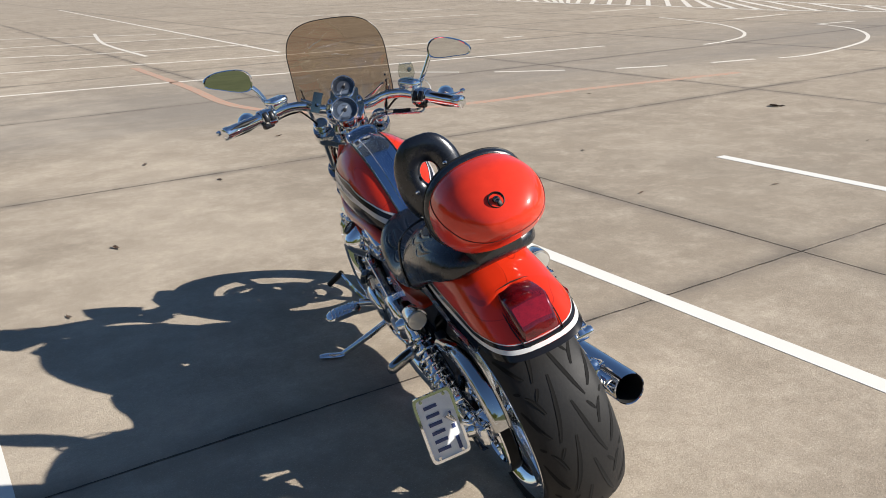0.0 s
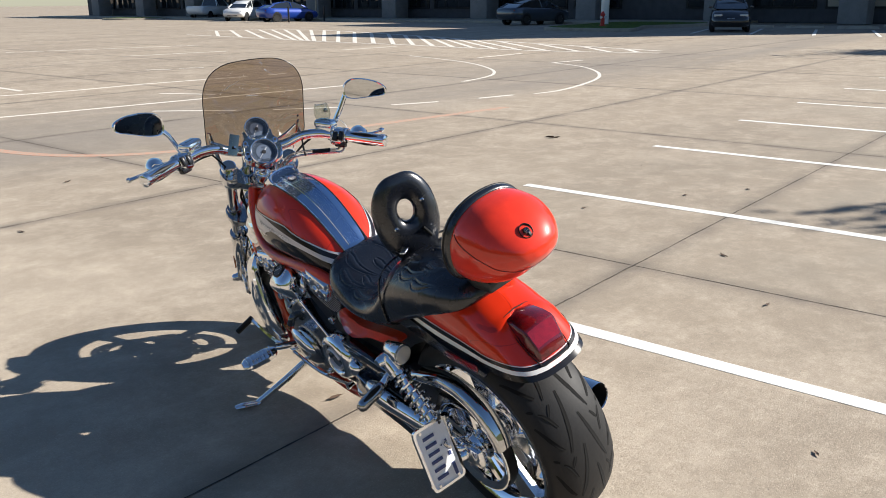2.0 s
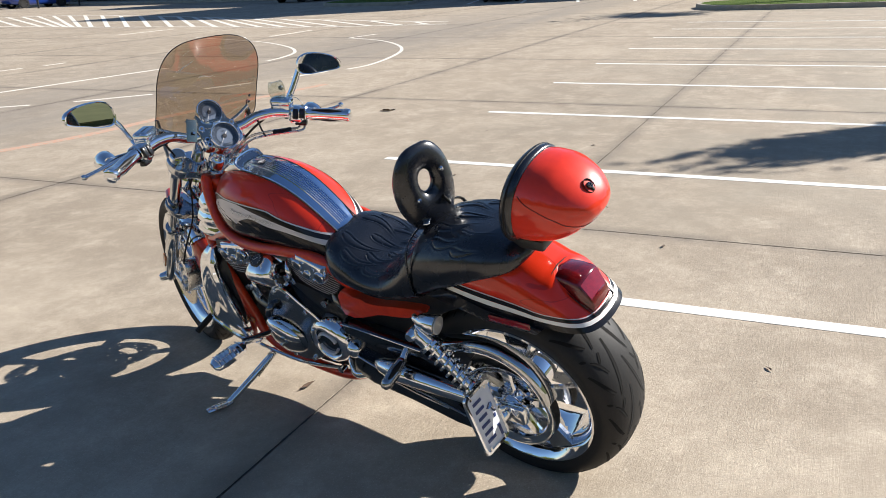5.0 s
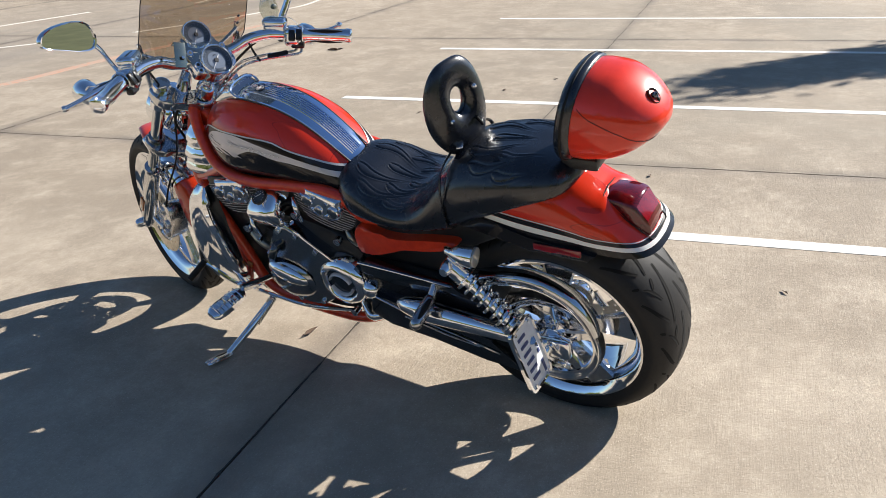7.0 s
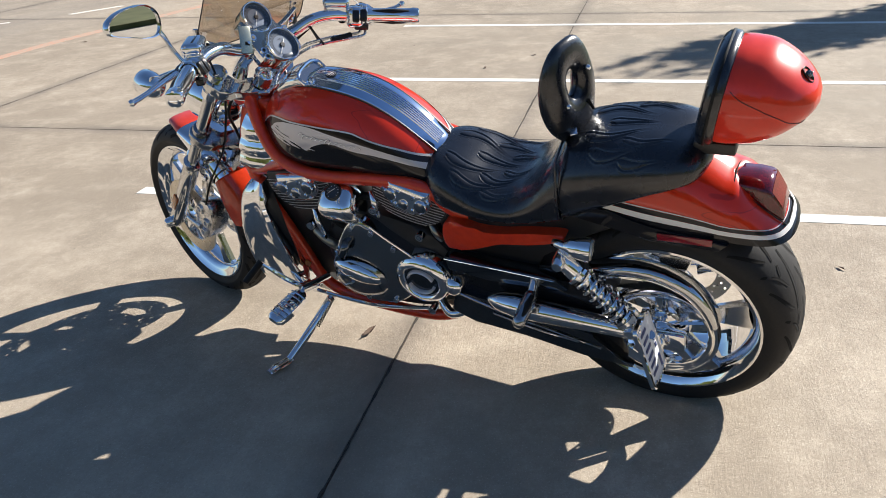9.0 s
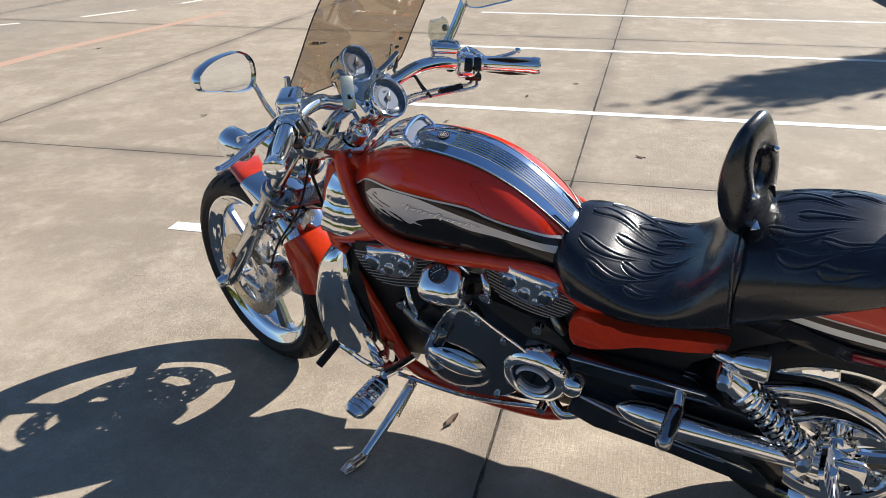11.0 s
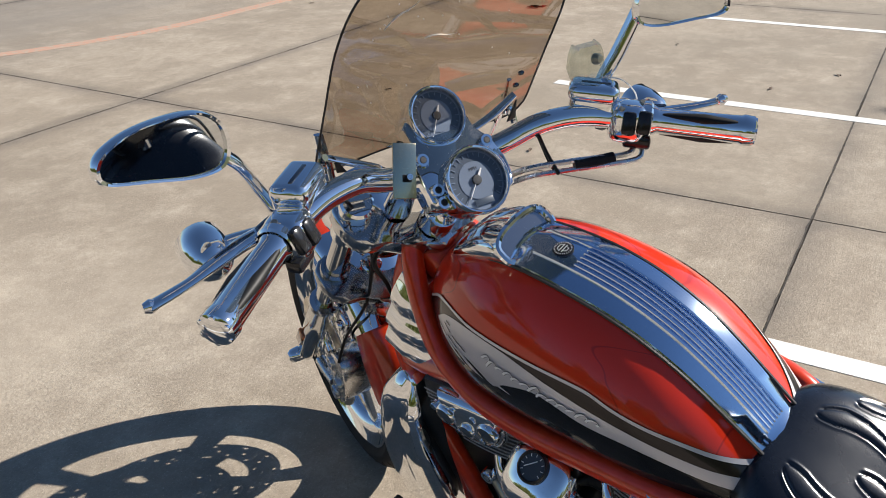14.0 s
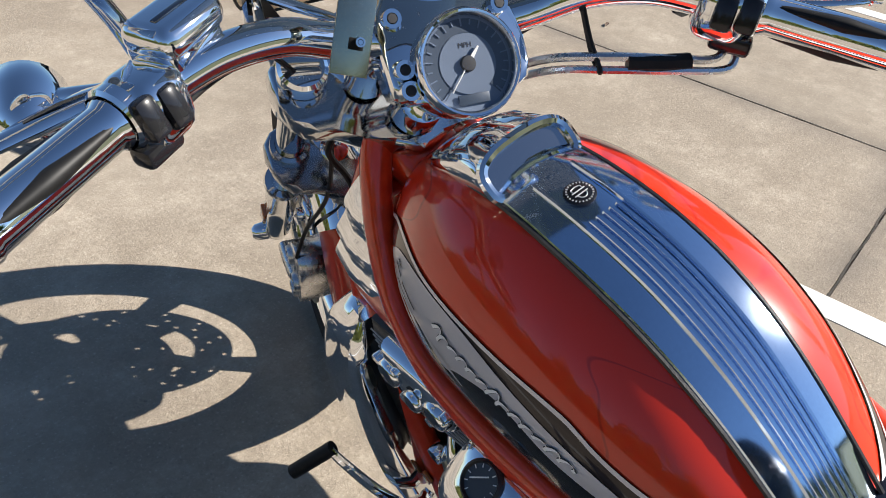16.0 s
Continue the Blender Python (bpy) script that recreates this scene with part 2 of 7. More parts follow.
M = {
    "concrete": concrete("concrete", (0.368, 0.305, 0.228), (0.228, 0.188, 0.142), (0.53, 0.455, 0.355)),
    "joint": material("joint_filler", (0.030, 0.025, 0.020), 0.95, grain=(8, (0.09, 0.075, 0.06), 0.8)),
    "white_paint": worn_paint("white_paint", (0.67, 0.66, 0.61), (0.40, 0.35, 0.27), 0.75),
    "old_paint": worn_paint("old_paint", (0.64, 0.60, 0.53), (0.40, 0.35, 0.28), 0.56),
    "red_paint": worn_paint("red_paint", (0.46, 0.25, 0.17), (0.37, 0.305, 0.23), 0.46),
    "chrome": material("chrome", (0.80, 0.815, 0.84), 0.035, 1.0),
    "satin": material("satin_aluminium", (0.60, 0.60, 0.61), 0.28, 1.0, grain=(60, (0.35, 0.35, 0.36), 0.5), vary=0.08),
    "polished": material("polished_alloy", (0.74, 0.745, 0.755), 0.13, 1.0, grain=(30, (0.62, 0.62, 0.63), 0.4), vary=0.04),
    "script_silver": material("script_silver", (0.86, 0.85, 0.82), 0.30, 0.0),
    "steel": material("worn_steel", (0.30, 0.31, 0.28), 0.32, 1.0, grain=(40, (0.25, 0.24, 0.22), 0.7), vary=0.12),
    "zinc": material("zinc_plate", (0.46, 0.46, 0.36), 0.22, 1.0, grain=(40, (0.36, 0.36, 0.27), 0.6), vary=0.08),
    "strip_metal": material("polished_strip", (0.62, 0.73, 0.88), 0.085, 1.0, grain=(25, (0.55, 0.65, 0.79), 0.4), vary=0.02),
    "orange": material("orange_red_paint", (0.64, 0.046, 0.012), 0.30, 0.0, coat=1.0, grain=(6, (0.42, 0.022, 0.008), 0.55)),
    "candy": flame_paint("candy_orange_paint", (0.61, 0.029, 0.008), (0.22, 0.008, 0.005)),
    "brown_band": material("dark_bronze_paint", (0.018, 0.014, 0.016), 0.3, 0.4, coat=1.0),
    "trunk_red": material("red_fibreglass", (0.72, 0.040, 0.016), 0.33, 0.0, coat=0.9, grain=(5, (0.55, 0.025, 0.012), 0.4), coat_rough=0.06),
    "seam_red": material("dark_red_crease", (0.10, 0.006, 0.004), 0.5),
    "black_paint": material("black_paint", (0.012, 0.012, 0.014), 0.25, 0.0, coat=1.0),
    "silver_paint": material("silver_paint", (0.56, 0.535, 0.55), 0.33, 0.25, coat=0.5, grain=(50, (0.60, 0.58, 0.58), 0.5)),
    "white_stripe": material("white_stripe", (0.75, 0.73, 0.70), 0.3, coat=0.8),
    "fin_edge": material("machined_fin_edge", (0.45, 0.45, 0.47), 0.35, 0.5),
    "guard": material("polished_grey_guard", (0.36, 0.37, 0.39), 0.14, 1.0),
    # chrome with the dark surroundings it mirrors put into a dimmer colour
    "smoked": material("chrome_dark_reflections", (0.56, 0.57, 0.58), 0.07, 1.0),
    "engine_black": material("engine_black", (0.014, 0.014, 0.015), 0.42, 0.0, grain=(30, (0.03, 0.03, 0.03), 0.6), bump=0.15, bump_scale=400, vary=0.1),
    "dark_cover": material("dark_polished_cover", (0.125, 0.138, 0.155), 0.08, 0.95),
    "rubber": material("tyre_rubber", (0.017, 0.017, 0.018), 0.58, 0.0, grain=(14, (0.024, 0.024, 0.023), 0.6), bump=0.12, bump_scale=160, vary=0.12),
    # near-black colour stands in for the shade inside grooves and openings
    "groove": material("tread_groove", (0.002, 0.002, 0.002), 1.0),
    "black_rubber": material("black_rubber", (0.008, 0.008, 0.008), 0.5, 0.0, grain=(30, (0.015, 0.015, 0.015), 0.5)),
    "leather": material("black_leather", (0.007, 0.009, 0.014), 0.27, 0.0, grain=(18, (0.011, 0.013, 0.019), 0.6), coat=0.45, coat_rough=0.16, bump=0.10, bump_scale=520, vary=0.06),
    "lens_red": material("red_lens", (0.24, 0.004, 0.010), 0.10, 0.0, coat=0.8, grain=(40, (0.07, 0.001, 0.004), 0.7)),
    "lens_mid": material("dark_red_lens", (0.13, 0.004, 0.009), 0.10, 0.0, coat=0.8, grain=(40, (0.018, 0.001, 0.002), 0.7)),
    "lens_clear": material("clear_lens", (0.55, 0.53, 0.48), 0.12, 0.2, coat=1.0),
    "amber": material("amber_reflector", (0.42, 0.12, 0.02), 0.2, coat=0.8),
    "mirror": material("mirror_glass", (0.64, 0.65, 0.65), 0.01, 1.0),
    "dial": material("silver_dial", (0.125, 0.155, 0.21), 0.35, 0.0),
    "dial_grey": material("grey_dial_ring", (0.050, 0.064, 0.088), 0.35, 0.0),
    "dial_dark": material("dark_dial", (0.03, 0.035, 0.045), 0.4),
    "ink": material("ink", (0.015, 0.015, 0.018), 0.6),
    "plate_white": material("plate_white", (0.80, 0.81, 0.82), 0.4, grain=(30, (0.70, 0.71, 0.73), 0.4)),
    "plate_blue": material("plate_blue", (0.04, 0.06, 0.17), 0.4),
    "windshield": tinted_sheet("tinted_windshield", (0.49, 0.41, 0.325), 0.5, 0.11),
    "clear_bag": tinted_sheet("clear_plastic", (0.80, 0.82, 0.78)),
    "clear_pane": tinted_sheet("clear_pane", (0.95, 0.96, 0.97), 0.2, 0.02),
    "edge_black": material("black_edge_trim", (0.01, 0.01, 0.01), 0.4),
    "disc": material("brake_disc", (0.60, 0.55, 0.46), 0.30, 1.0, grain=(60, (0.40, 0.36, 0.30), 0.6), vary=0.1),
    "caliper": material("caliper_alloy", (0.66, 0.66, 0.67), 0.26, 1.0, grain=(40, (0.30, 0.30, 0.31), 0.7), vary=0.1),
}

for key in ("orange", "candy", "trunk_red"):
    M[key].node_tree.nodes["Principled BSDF"].inputs["Specular IOR Level"].default_value = 0.1
for key in ("black_paint", "brown_band"):
    M[key].node_tree.nodes["Principled BSDF"].inputs["Specular IOR Level"].default_value = 0.1
    M[key].node_tree.nodes["Principled BSDF"].inputs["Coat Weight"].default_value = 0.6


# ---- mesh helpers ----
def part(name, bm, mat, parent=None, label="", smooth=40):
    me = bpy.data.meshes.new(name)
    bmesh.ops.recalc_face_normals(bm, faces=bm.faces)
    bm.to_mesh(me)
    bm.free()
    for m in mat if isinstance(mat, (list, tuple)) else (mat,):
        me.materials.append(M[m] if isinstance(m, str) else m)
    if smooth:
        me.polygons.foreach_set("use_smooth", [True] * len(me.polygons))
        me.set_sharp_from_angle(angle=radians(smooth))
    ob = new(name, me)
    ob.parent = parent
    if label:
        ob["label"] = label
    return ob


def empty(name, m, label, category, group="", kind=""):
    ob = new(name)
    ob.matrix_world = m
    return tagged(ob, label, category, group, kind)


def curve_points(pts, n=6, closed=False):
    """A smooth line through the points."""
    pts = [Vector(p) for p in pts]
    if len(pts) < 3:
        return pts
    out = []
    k = len(pts)
    for i in range(k if closed else k - 1):
        p0 = pts[(i - 1) % k] if closed or i else pts[0]
        p1, p2 = pts[i], pts[(i + 1) % k]
        p3 = pts[(i + 2) % k] if closed or i + 2 < k else pts[-1]
        for j in range(n):
            t = j / n
            out.append(0.5 * (2 * p1 + (p2 - p0) * t + (2 * p0 - 5 * p1 + 4 * p2 - p3) * t * t + (3 * p1 - p0 - 3 * p2 + p3) * t ** 3))
    if not closed:
        out.append(pts[-1])
    return out


def loft(rings, cap=True, close=True, bm=None):
    bm = bm or bmesh.new()
    rows = [[bm.verts.new(p) for p in ring] for ring in rings]
    n = len(rows[0])
    for a, b in zip(rows, rows[1:]):
        for i in range(n if close else n - 1):
            j = (i + 1) % n
            bm.faces.new((a[i], a[j], b[j], b[i]))
    if cap:
        bm.faces.new(rows[0])
        bm.faces.new(rows[-1])
    return bm


def tube(pts, r, seg=12, n=6, bm=None, flat=1.0, closed=False):
    """A round bar through the points; r one radius or one for each point; flat squeezes it across."""
    line = curve_points(pts, n, closed)
    k = len(pts)
    m = len(line)
    rings = []
    t0 = (line[1] - line[0]).normalized()
    up = t0.orthogonal().normalized() if abs(t0.z) > 0.95 else t0.cross(Vector((0, 0, 1))).normalized()
    for i, p in enumerate(line):
        if closed:
            t = (line[(i + 1) % m] - line[i - 1]).normalized()
        else:
            t = (line[min(i + 1, m - 1)] - line[max(i - 1, 0)]).normalized()
        up = (up - t * up.dot(t)).normalized()
        side = t.cross(up)
        if isinstance(r, (list, tuple)):
            f = i / (m - 1) * (k - 1)
            a = min(int(f), k - 2)
            rad = r[a] + (r[a + 1] - r[a]) * (f - a)
        else:
            rad = r
        rings.append([p + rad * (math.cos(w) * up + flat * math.sin(w) * side) for w in (2 * math.pi * q / seg for q in range(seg))])
    if closed:
        rings.append(rings[0])
        bm = loft(rings, False, True, bm)
        bmesh.ops.remove_doubles(bm, verts=bm.verts, dist=1e-6)
        return bm
    return loft(rings, True, True, bm)


def lathe(profile, origin=(0, 0, 0), axis=(1, 0, 0), seg=32, bm=None):
    """Turns (radius, along) points round an axis."""
    bm = bm or bmesh.new()
    ax = Vector(axis).normalized()
    u = ax.orthogonal().normalized()
    v = ax.cross(u)
    o = Vector(origin)
    rows = []
    for r, a in profile:
        if r < 1e-6:
            rows.append([bm.verts.new(o + ax * a)])
        else:
            rows.append([bm.verts.new(o + ax * a + r * (math.cos(w) * u + math.sin(w) * v)) for w in (2 * math.pi * q / seg for q in range(seg))])
    for a, b in zip(rows, rows[1:]):
        for i in range(seg):
            j = (i + 1) % seg
            if len(a) == 1 and len(b) == 1:
                break
            if len(a) == 1:
                bm.faces.new((a[0], b[j], b[i]))
            elif len(b) == 1:
                bm.faces.new((a[i], a[j], b[0]))
            else:
                bm.faces.new((a[i], a[j], b[j], b[i]))
    return bm


def box(c, s, bev=0.003, m=None, bm=None, seg=2):
    """A rounded block: centre, full sizes, bevel, and a turn m about its centre."""
    bm = bm or bmesh.new()
    made = bmesh.ops.create_cube(bm, size=1.0)["verts"]
    mat = Matrix.Translation(c) @ (m or Matrix()) @ Matrix.Diagonal((*s, 1))
    bmesh.ops.transform(bm, matrix=mat, verts=made)
    if bev:
        edges = list({e for v in made for e in v.link_edges})
        bmesh.ops.bevel(bm, geom=edges, offset=bev, segments=seg, affect="EDGES", profile=0.5)
    return bm


def slab(outline, a, b, bev=0.004, axis="x", bm=None, seg=2):
    """A flat shape of that outline from a to b along an axis, with rounded rims."""
    bm = bm or bmesh.new()

    def at(p, w):
        return {"x": (w, p[0], p[1]), "y": (p[0], w, p[1]), "z": (p[0], p[1], w)}[axis]

    v0 = [bm.verts.new(at(p, a)) for p in outline]
    v1 = [bm.verts.new(at(p, b)) for p in outline]
    n = len(outline)
    f0, f1 = bm.faces.new(v0), bm.faces.new(v1)
    for i in range(n):
        bm.faces.new((v0[i], v0[(i + 1) % n], v1[(i + 1) % n], v1[i]))
    if bev:
        bmesh.ops.bevel(bm, geom=list(f0.edges) + list(f1.edges), offset=bev, segments=seg, affect="EDGES", profile=0.5, clamp_overlap=True)
    return bm


def rounded(pts, n=5):
    """The 2D outline as a smooth closed line."""
    return [(p.x, p.y) for p in curve_points([(*p, 0) for p in pts], n, True)]


def oval(w, h, e=2.5, n=32, c=(0, 0)):
    out = []
    for q in range(n):
        t = 2 * math.pi * q / n
        out.append((c[0] + w * math.copysign(abs(math.cos(t)) ** (2 / e), math.cos(t)), c[1] + h * math.copysign(abs(math.sin(t)) ** (2 / e), math.sin(t))))
    return out


def moved(bm, m):
    bmesh.ops.transform(bm, matrix=m, verts=bm.verts)
    return bm


def mirrored(bm):
    for v in bm.verts:
        v.co.x = -v.co.x
    bmesh.ops.reverse_faces(bm, faces=bm.faces)
    return bm


def lerp_table(table, y):
    """Smooth look-up in rows of (key, values...)."""
    rows = sorted(table)
    if y <= rows[0][0]:
        return rows[0][1:]
    if y >= rows[-1][0]:
        return rows[-1][1:]
    i = max(k for k in range(len(rows) - 1) if rows[k][0] <= y)

    def slope(k, c):
        a, b = rows[max(k - 1, 0)], rows[min(k + 1, len(rows) - 1)]
        return (b[c] - a[c]) / (b[0] - a[0])

    h = rows[i + 1][0] - rows[i][0]
    f = (y - rows[i][0]) / h
    h00, h10, h01, h11 = 2 * f ** 3 - 3 * f * f + 1, f ** 3 - 2 * f * f + f, 3 * f * f - 2 * f ** 3, f ** 3 - f * f
    return tuple(h00 * rows[i][c] + h10 * h * slope(i, c) + h01 * rows[i + 1][c] + h11 * h * slope(i + 1, c) for c in range(1, len(rows[0])))
for dull in ("rubber", "black_rubber"):
    M[dull].node_tree.nodes["Principled BSDF"].inputs["Specular IOR Level"].default_value = 0.22


# ---- ground ----
ground = part("ground", slab([(-400, -400), (500, -400), (500, 600), (-400, 600)], -0.3, -0.010, 0, "z"), "concrete", None, "", 0)
tagged(ground, "pale worn concrete of a wide parking lot", "ground", kind="structure")
JX = [5.085 + 4.45 * k for k in range(-4, 8)]
JY = [3.705 + 3.71 * k for k in range(-4, 14)]
jr = random.Random(4)


def joint(at, a, b, along, step):
    """A ragged dark seam that wanders a little in its joint."""
    bm = bmesh.new()
    n = int((b - a) / step)
    prev, off = None, 0.0
    for k in range(n + 1):
        w = a + (b - a) * k / n
        off = off * 0.8 + jr.gauss(0, 0.0011)
        h = 0.0017 + abs(jr.gauss(0, 0.0014))
        ends = [(at + off + e, w) if along == "y" else (w, at + off + e) for e in (-h, h)]
        v = [bm.verts.new((*p, 0.0009)) for p in ends]
        if prev:
            bm.faces.new((prev[0], prev[1], v[1], v[0]))
        prev = v
    tagged(part("expansion_joint", bm, "joint", ground, "", 0), kind="stuff")


for x in JX:
    joint(x, JY[0], JY[-1], "y", 0.03 if 0 < x < 10 else 0.12)
for y in JY:
    joint(y, JX[0], JX[-1], "x", 0.03 if 0 < y < 8 else 0.12)


def stripe(name, pts, width, mat, label, z=0.0018, n=1):
    """A painted line on the ground along the points."""
    line = curve_points([(*p, 0) for p in pts], n)
    rows = []
    for i, p in enumerate(line):
        t = (line[min(i + 1, len(line) - 1)] - line[max(i - 1, 0)]).normalized()
        s = Vector((-t.y, t.x, 0)) * width / 2
        rows.append([p + s - Vector((0, 0, 0.004)), p + s + Vector((0, 0, z)), p - s + Vector((0, 0, z)), p - s - Vector((0, 0, 0.004))])
    return tagged(part(name, loft(rows), mat, None, "", 0), label, "road marking", kind="structure")


STALL = [1.47, 4.078, 6.51, 8.85, 11.2, 13.45, 15.85, 18.2, 20.5, 22.8]
for x in STALL:
    stripe("parking_line", [(x, 0.75), (x, 2.5), (x, 5.38)], 0.090, "white_paint", "worn white parking stall line on concrete")
OLD = "faded white lane line on concrete"
for pts in (
    [(-4.0, 14.4), (2.59, 13.76), (6.35, 13.2), (9.22, 12.87), (12.12, 12.52)],
    [(-4.0, 18.4), (2.95, 17.06), (7.46, 15.96), (9.7, 15.9), (11.73, 15.59)],
    [(-4.0, 22.5), (3.32, 20.36), (4.74, 19.6), (7.9, 18.9)],
    [(-2.0, 25.0), (3.64, 23.23), (7.6, 22.2)],
    [(0.0, 28.5), (4.04, 26.8), (7.47, 24.4)],
    [(7.43, 12.17), (8.17, 11.29)], [(8.52, 10.92), (9.3, 10.33)], [(9.89, 9.94), (10.58, 9.65)], [(11.26, 9.43), (11.98, 9.27)],
    [(8.85, 14.18), (9.28, 13.28)], [(11.54, 18.94), (12.0, 18.62)], [(12.24, 18.67), (12.71, 18.41)], [(12.2, 15.53), (12.67, 15.52)],
    [(19.52, 20.84), (21.9, 20.77)], [(18.81, 15.08), (20.97, 15.17)], [(18.29, 12.48), (19.43, 12.36)],
    [(9.4, 50.0), (8.02, 23.34), (7.66, 16.54)], [(6.38, 26.58), (5.71, 22.25), (5.58, 18.02)],
    [(14.0, 24.0), (17.2, 23.5)], [(13.0, 29.0), (19.0, 27.5)],
):
    stripe("lane_line", pts, 0.085, "old_paint", OLD, n=3)
stripe("curved_lane_line", [(18.48, 17.16), (17.4, 14.49), (16.12, 12.77), (15.06, 11.87), (14.16, 11.48), (13.31, 11.32)], 0.065, "old_paint", "faded white curved lane line on concrete", n=5)
stripe("curved_lane_line", [(18.29, 12.48), (17.65, 11.35), (16.62, 10.38), (15.44, 9.68), (14.16, 9.26), (12.94, 9.03), (12.31, 9.09)], 0.065, "old_paint", "faded white curved lane line on concrete", n=5)
stripe("fire_lane_line", [(4.85, 16.0), (4.75, 12.72), (4.65, 10.6), (5.2, 9.4), (6.45, 8.87), (8.0, 8.78), (9.42, 8.6), (10.6, 8.45)], 0.13, "red_paint", "faded red fire lane line on concrete", n=5)

# hatched no-parking zone
TOP = [(27.8, 40.4), (31.1, 39.2), (32.0, 35.0), (29.3, 27.0), (27.2, 21.8), (23.9, 12.4)]
LOW = [(24.7, 36.5), (23.6, 28.4), (23.1, 25.5), (22.8, 20.8), (22.2, 16.0), (23.0, 12.0)]
stripe("hatch_outline", TOP, 0.16, "old_paint", "faded white outline of a hatched zone", n=4)
stripe("hatch_outline", LOW, 0.14, "old_paint", "faded white outline of a hatched zone", n=4)
top_line, low_line = curve_points([(*p, 0) for p in TOP], 5), curve_points([(*p, 0) for p in LOW], 5)
for k in range(2, 25):
    a, b = low_line[min(k, 25)], top_line[min(k, 25)]
    stripe("hatch_line", [(a.x, a.y), (b.x, b.y)], 0.16, "old_paint", "faded white hatching line on concrete")

# far stall lines beside the building
for y in (18.4, 15.9, 13.4, 11.0, 8.6, 6.2, 3.8, 1.4):
    stripe("parking_line", [(36.3, y - 1.6), (43.0, y + 0.2)], 0.13, "white_paint", "white angled parking stall line on concrete")

# ---- far surroundings ----
M["kerb"] = material("kerb_concrete", (0.40, 0.36, 0.29), 0.85, grain=(3, (0.26, 0.23, 0.19), 0.8), bump=0.3, bump_scale=60)
M["grass"] = material("grass", (0.085, 0.13, 0.03), 0.85, grain=(1.2, (0.05, 0.08, 0.02), 0.8))
M["blade"] = material("grass_blades", (0.20, 0.27, 0.07), 0.7, grain=(2, (0.16, 0.17, 0.06), 0.8))
M["brick_dark"] = material("dark_grey_wall", (0.085, 0.088, 0.098), 0.8, grain=(2.5, (0.055, 0.056, 0.062), 0.8))
M["window_dark"] = material("dark_window_glass", (0.015, 0.018, 0.022), 0.04, 0.0, coat=1.0)
M["blind"] = material("drawn_blind", (0.40, 0.36, 0.29), 0.8)
M["column"] = material("grey_column", (0.22, 0.22, 0.22), 0.8, grain=(2, (0.15, 0.15, 0.15), 0.7))
M["bark"] = material("bark", (0.16, 0.12, 0.085), 0.9, grain=(14, (0.07, 0.05, 0.04), 0.9), bump=0.6, bump_scale=60)
M["leaf"] = leafy("leaf", (0.06, 0.11, 0.025), (0.035, 0.07, 0.015))
M["hydrant"] = material("hydrant_red", (0.55, 0.03, 0.02), 0.45, grain=(8, (0.35, 0.02, 0.015), 0.7))


def island(outline, label):
    """A raised kerbed bed with grass."""
    ob = part("kerb", slab(outline, -0.05, 0.15, 0.02, "z"), "kerb", None, "", 30)
    tagged(ob, label, "kerb", kind="structure")
    c = Vector((sum(p[0] for p in outline), sum(p[1] for p in outline), 0)) / len(outline)
    inner = []
    for p in outline:
        d = c - Vector((*p, 0))
        q = Vector((*p, 0)) + d.normalized() * min(0.16, d.length * 0.3)
        inner.append((q.x, q.y))
    part("grass_bed", slab(inner, 0.10, 0.156, 0.0, "z"), "grass", ob)
    bm = bmesh.new()
    rng = random.Random(len(outline) * 7 + int(outline[0][0]))
    xs, ys = [p[0] for p in inner], [p[1] for p in inner]
    n = int(min(5000, (max(xs) - min(xs)) * (max(ys) - min(ys)) * 60))
    for _ in range(n):
        x, y = rng.uniform(min(xs), max(xs)), rng.uniform(min(ys), max(ys))
        inside = False
        for (x1, y1), (x2, y2) in zip(inner, inner[1:] + inner[:1]):
            if (y1 > y) != (y2 > y) and x < (x2 - x1) * (y - y1) / (y2 - y1) + x1:
                inside = not inside
        if inside:
            a, h = rng.uniform(0, 6.28), rng.uniform(0.01, 0.04)
            dx, dy = 0.012 * math.cos(a), 0.012 * math.sin(a)
            v = [bm.verts.new(q) for q in ((x - dx, y - dy, 0.15), (x + dx, y + dy, 0.15), (x + rng.uniform(-.03, .03), y + rng.uniform(-.03, .03), 0.155 + h))]
            bm.faces.new(v)
    if bm.verts:
        tagged(part("grass_blades", bm, "blade", ob, "", 0), kind="stuff")
    return ob


island(rounded([(9.75, 0.30), (9.55, -2.0), (9.9, -5.6), (14, -5.9), (22, -5.9), (28, -5.6), (28.6, -2.0), (28, 0.42), (20, 0.45), (12, 0.45), (10.3, 0.45)], 4), "pale concrete kerb round a grass island")
island(rounded([(28.3, 5.6), (28.0, 4.4), (28.4, 2.0), (29.5, -3.0), (32.4, -3.0), (32.4, 2.0), (31.4, 5.4), (29.8, 6.1)], 4), "pale concrete kerb round a grass island with a tree")
island([(46.8, 11.6), (46.8, -40.0), (53.0, -40.0), (53.0, 11.6)], "concrete kerb along a sunlit lawn")
island(rounded([(36.9, 24.6), (36.6, 20.4), (38.0, 20.2), (41.4, 21.4), (44.0, 20.6), (47.5, 20.6), (47.5, 26.0), (42.0, 25.6)], 3), "concrete kerb round a shaded grass bed")
island(rounded([(42.5, 75.5), (43.0, 73.8), (45.5, 72.6), (47.2, 72.6), (47.2, 76.0), (44.5, 77.0)], 3), "concrete kerb round a small grass bed")


